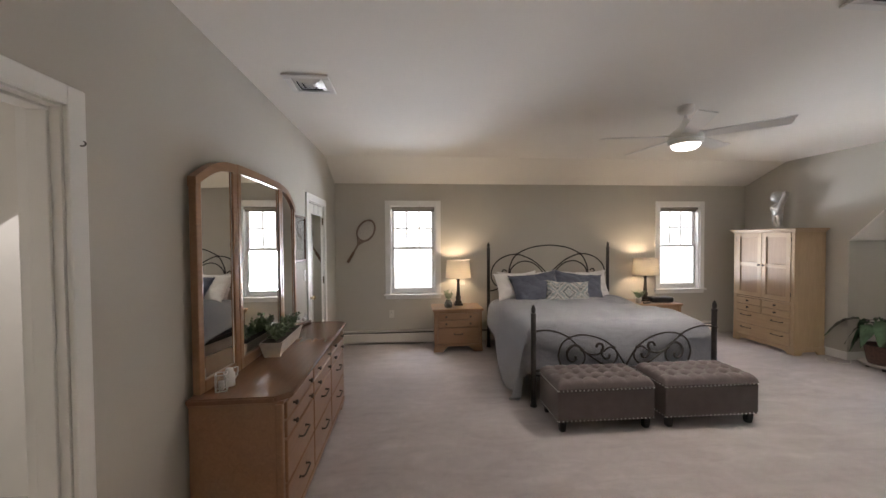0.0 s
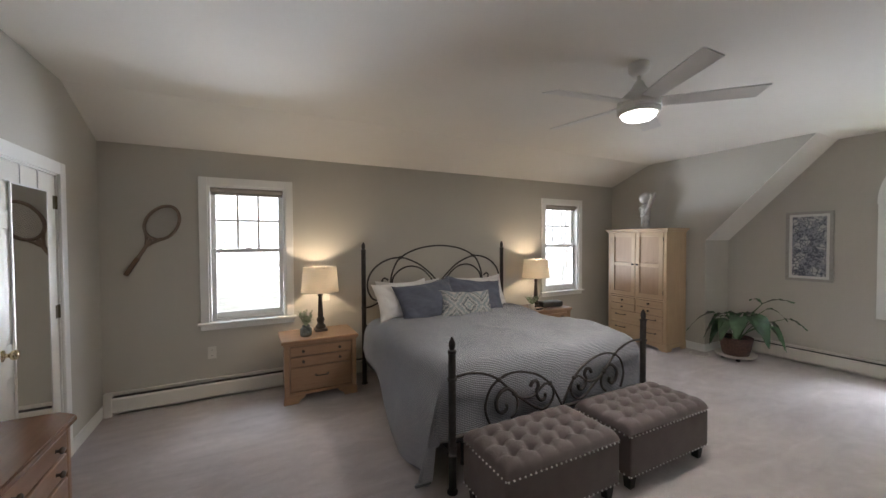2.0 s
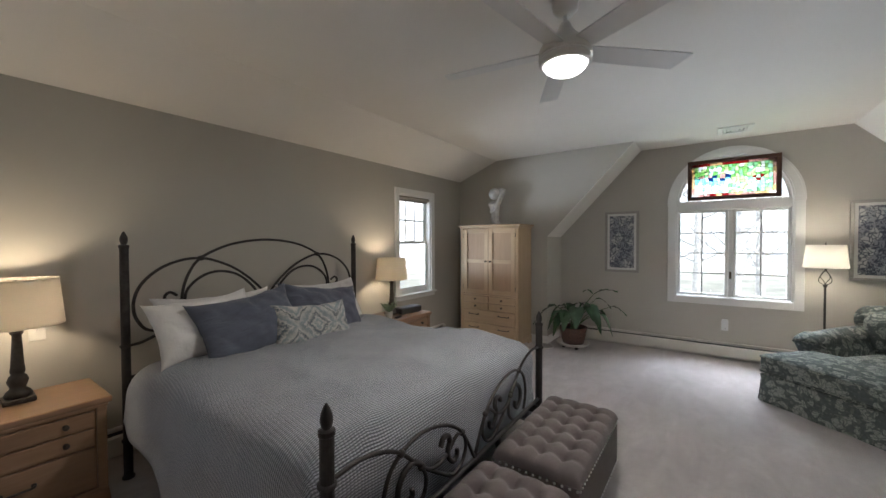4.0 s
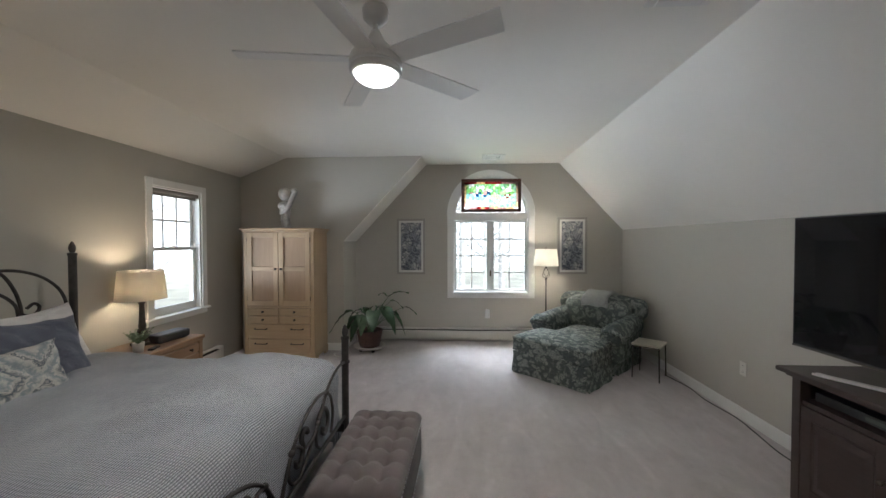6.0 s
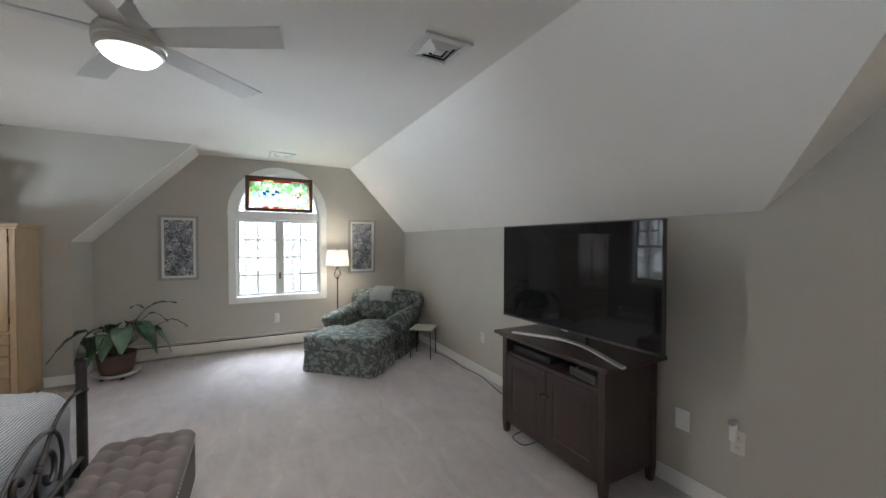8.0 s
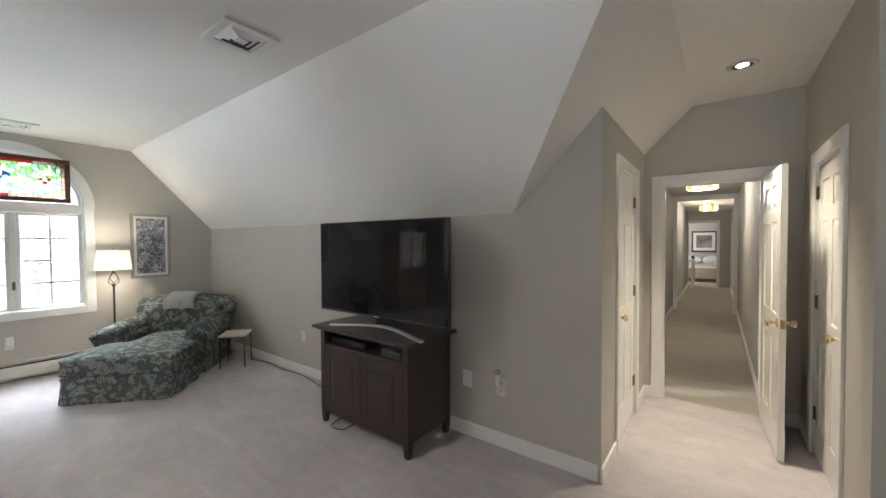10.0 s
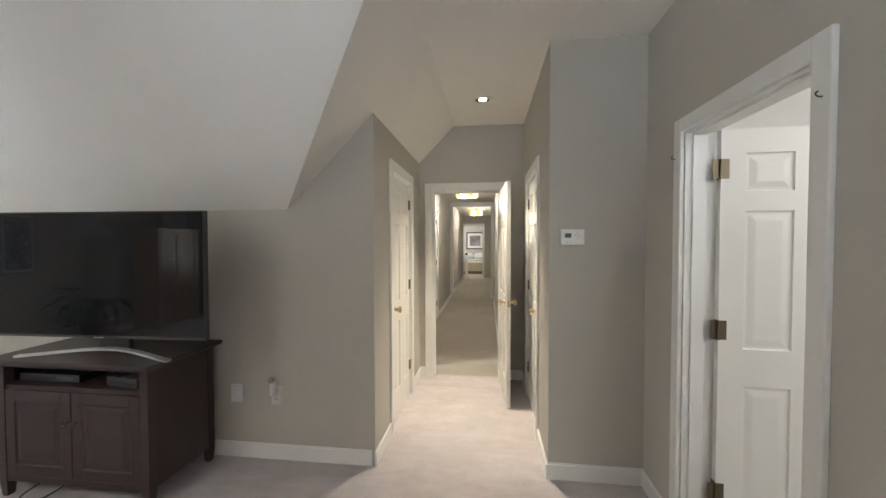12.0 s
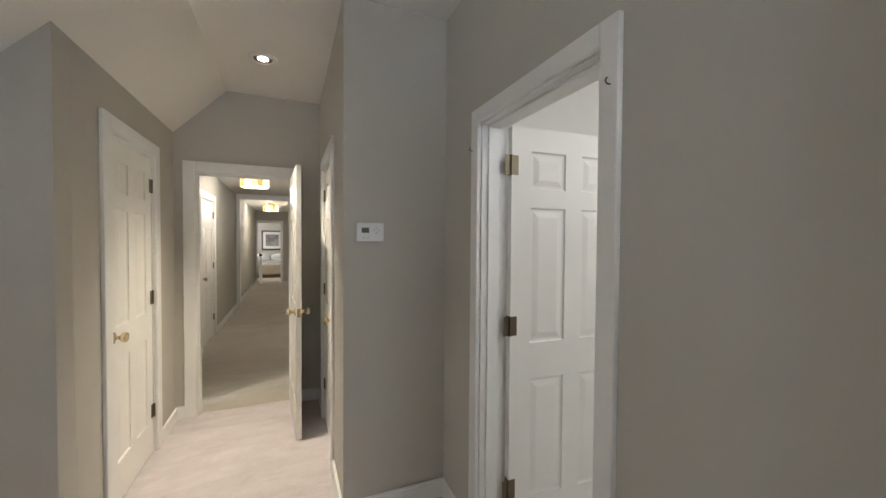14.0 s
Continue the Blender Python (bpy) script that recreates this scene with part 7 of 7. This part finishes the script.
for k in range(3):
    y0 = -hl + 0.06 + k * cw + 0.008
    y1 = y0 + cw - 0.016
    for z0, z1 in ((0.655, 0.742), (0.558, 0.645)):
        d = part("drawer", box(dd - 0.04, dd - 0.012, y0, y1, z0, z1, 0.009, seg=3), OAK, dr)
        for f in (0.2, 0.8):
            small_knob(d, dd - 0.014, y0 + (y1 - y0) * f, (z0 + z1) / 2, "+x", 1)
    for z0, z1 in ((0.325, 0.545), (0.095, 0.315)):
        d = part("drawer", box(dd - 0.04, dd - 0.012, y0, y1, z0, z1, 0.009, seg=3), OAK, dr)
        bar_pull(d, dd - 0.014, (y0 + y1) / 2, (z0 + z1) / 2 + 0.03, "+x", 0.13)

# triple mirror on the dresser
mr = thing("dresser_mirror", pose(-1.045, 2.765, DZ), "three-part oak-framed dresser mirror with arched top", "mirror")


def mirror_leaf(y0, y1, za, zb, m, bow, f=0.043):
    """One framed leaf, its top rising from za at y0 to zb at y1."""
    n = 12

    def topz(y, inset=0.0):
        t = (y - y0) / (y1 - y0)
        return za + (zb - za) * t + bow * math.sin(math.pi * t) - inset

    ys = [y0 + (y1 - y0) * i / n for i in range(n + 1)]
    g = [(0.012, y0 + f - 0.004, 0.055)] + [(0.012, y1 - f + 0.004, 0.055)] + [(0.012, y, topz(y, f - 0.004)) for y in ys[::-1] if y0 + f < y < y1 - f]
    leaf = part("mirror_glass", slab(g, (0.004, 0, 0)), MIRROR, mr, at=m)
    bm = box(-0.010, 0.029, y0 + 0.002, y0 + f, 0.0, topz(y0 + 0.004, 0.012), 0.006)
    box(-0.010, 0.029, y1 - f, y1 - 0.002, 0.0, topz(y1 - 0.004, 0.012), 0.006, bm)
    box(-0.012, 0.03, y0 + f, y1 - f, 0.0, 0.06, 0.006, bm)
    part("frame", bm, OAK, leaf)
    bm = bmesh.new()
    for a, b in zip(ys, ys[1:]):
        slab([(-0.012, a, topz(a, f)), (-0.012, b, topz(b, f)), (-0.012, b, topz(b, -0.006)), (-0.012, a, topz(a, -0.006))], (0.044, 0, 0), bm)
    bmesh.ops.remove_doubles(bm, verts=bm.verts, dist=1e-4)
    part("top_rail", bm, OAK, leaf)
    for a, b, y in ((y0 + f, y0 + f + 0.008, y0 + f), (y1 - f - 0.008, y1 - f, y1 - f)):
        part("bevel", box(0.016, 0.0175, a, b, 0.062, topz(y, f)), SILVER, leaf)


mirror_leaf(-0.365, 0.365, 1.205, 1.205, pose(0, 0, 0), 0.004)
mirror_leaf(-0.725, -0.367, 1.075, 1.20, pose(0, -0.366, 0) @ pose(0, 0, 0, 0, 0, -6.5) @ pose(0, 0.366, 0), 0.04)
mirror_leaf(0.367, 0.775, 1.20, 1.06, pose(0, 0.366, 0) @ pose(0, 0, 0, 0, 0, 2.2) @ pose(0, -0.366, 0), 0.04)

pb = thing("planter_box", pose(-0.93, 2.86, DZ, 0, 0, 2), "white wooden planter box of green succulents", "planter")
for y in (-0.22, 0.22):
    part("foot", box(-0.05, 0.05, y - 0.01, y + 0.01, 0, 0.011), PLANTER, pb)
prof = [(-0.05, 0.01), (0.05, 0.01), (0.072, 0.10), (-0.072, 0.10)]
bm = slab([(x, -0.26, z) for x, z in prof], (0, 0.52, 0))
for v in bm.verts:
    if v.co.z < 0.05:
        v.co.y *= 0.93
part("box", bm, PLANTER, pb)
part("soil", box(-0.062, 0.062, -0.25, 0.25, 0.1, 0.104), SOIL, pb)
rnd = random.Random(8)
for k in range(9):
    y = -0.22 + 0.055 * k
    bm = bmesh.new()
    if k % 3 == 1:
        for q in range(24):
            a, e = rnd.uniform(0, 6.28), rnd.uniform(0.2, 1.2)
            d = Vector((math.cos(a) * math.cos(e), math.sin(a) * math.cos(e), math.sin(e)))
            tube([(0, 0, 0), d * 0.035, d * 0.07 + Vector((0, 0, -0.008))], 0.006, 5, bm, r2=0.001)
    else:
        sprig(bm, (0, 0, 0), rnd, 12, 0.07, 0.075 if k % 2 else 0.10, 0.030)
    part("succulent", bm, SAGE if k % 3 else LEAFY, pb, at=pose(rnd.uniform(-0.025, 0.03), y, 0.103))

cl = thing("candle_holder", pose(-0.985, 2.10, DZ, 0, 0, 20) @ Matrix.Diagonal((0.62, 0.62, 0.78, 1)), "small glass lantern box on the dresser", "lantern")
bm = bmesh.new()
for sx in (-0.04, 0.04):
    for sy in (-0.04, 0.04):
        box(sx - 0.003, sx + 0.003, sy - 0.003, sy + 0.003, 0, 0.11, bm=bm)
for z in (0.0, 0.106):
    for a in (-0.04, 0.04):
        box(-0.04, 0.04, a - 0.003, a + 0.003, z, z + 0.005, bm=bm)
        box(a - 0.003, a + 0.003, -0.04, 0.04, z, z + 0.005, bm=bm)
part("frame", bm, SILVER, cl)
for a in (-0.04, 0.04):
    part("pane", box(-0.037, 0.037, a - 0.001, a + 0.001, 0.005, 0.106), PANE, cl)
    part("pane", box(a - 0.001, a + 0.001, -0.037, 0.037, 0.005, 0.106), PANE, cl)
part("candle", lathe([(0, 0.004), (0.022, 0.004), (0.022, 0.06), (0, 0.06)], 20), SHEETW, cl, smooth=True)
tp = thing("watering_pot", pose(-0.975, 2.165, DZ), "tiny white metal watering pot beside the lantern", "ornament")
part("body", lathe([(0, 0), (0.026, 0), (0.028, 0.06), (0.02, 0.075), (0.018, 0.09), (0, 0.09)], 20), WHITEP, tp, smooth=True)
part("handle", tube(curve_points([(0.01, 0.02, 0.085), (0.02, 0.05, 0.08), (0.015, 0.052, 0.04), (0.01, 0.027, 0.02)], 5), 0.004, 6), SILVER, tp)
part("spout", tube([(0, -0.02, 0.03), (0, -0.06, 0.085)], 0.006, 8, r2=0.004), WHITEP, tp)
og = thing("bird_ornament", pose(-0.98, 3.56, DZ), "small driftwood and silver ornament on the dresser", "ornament")
part("driftwood", tube(curve_points([(-0.03, -0.1, 0.012), (0.0, -0.04, 0.02), (0.01, 0.03, 0.018), (0.03, 0.1, 0.012)], 6), 0.012, 8, r2=0.016), BROWNFRAME, og, smooth=True)
part("figure", blob((0, 0.02, 0.05), 0.022, squash=(0.8, 1.4, 0.8)), SILVER, og, smooth=True)
part("twig", tube(curve_points([(0, 0.04, 0.05), (0, 0.06, 0.08), (0.0, 0.05, 0.1)], 4), 0.003, 6), SILVER, og)
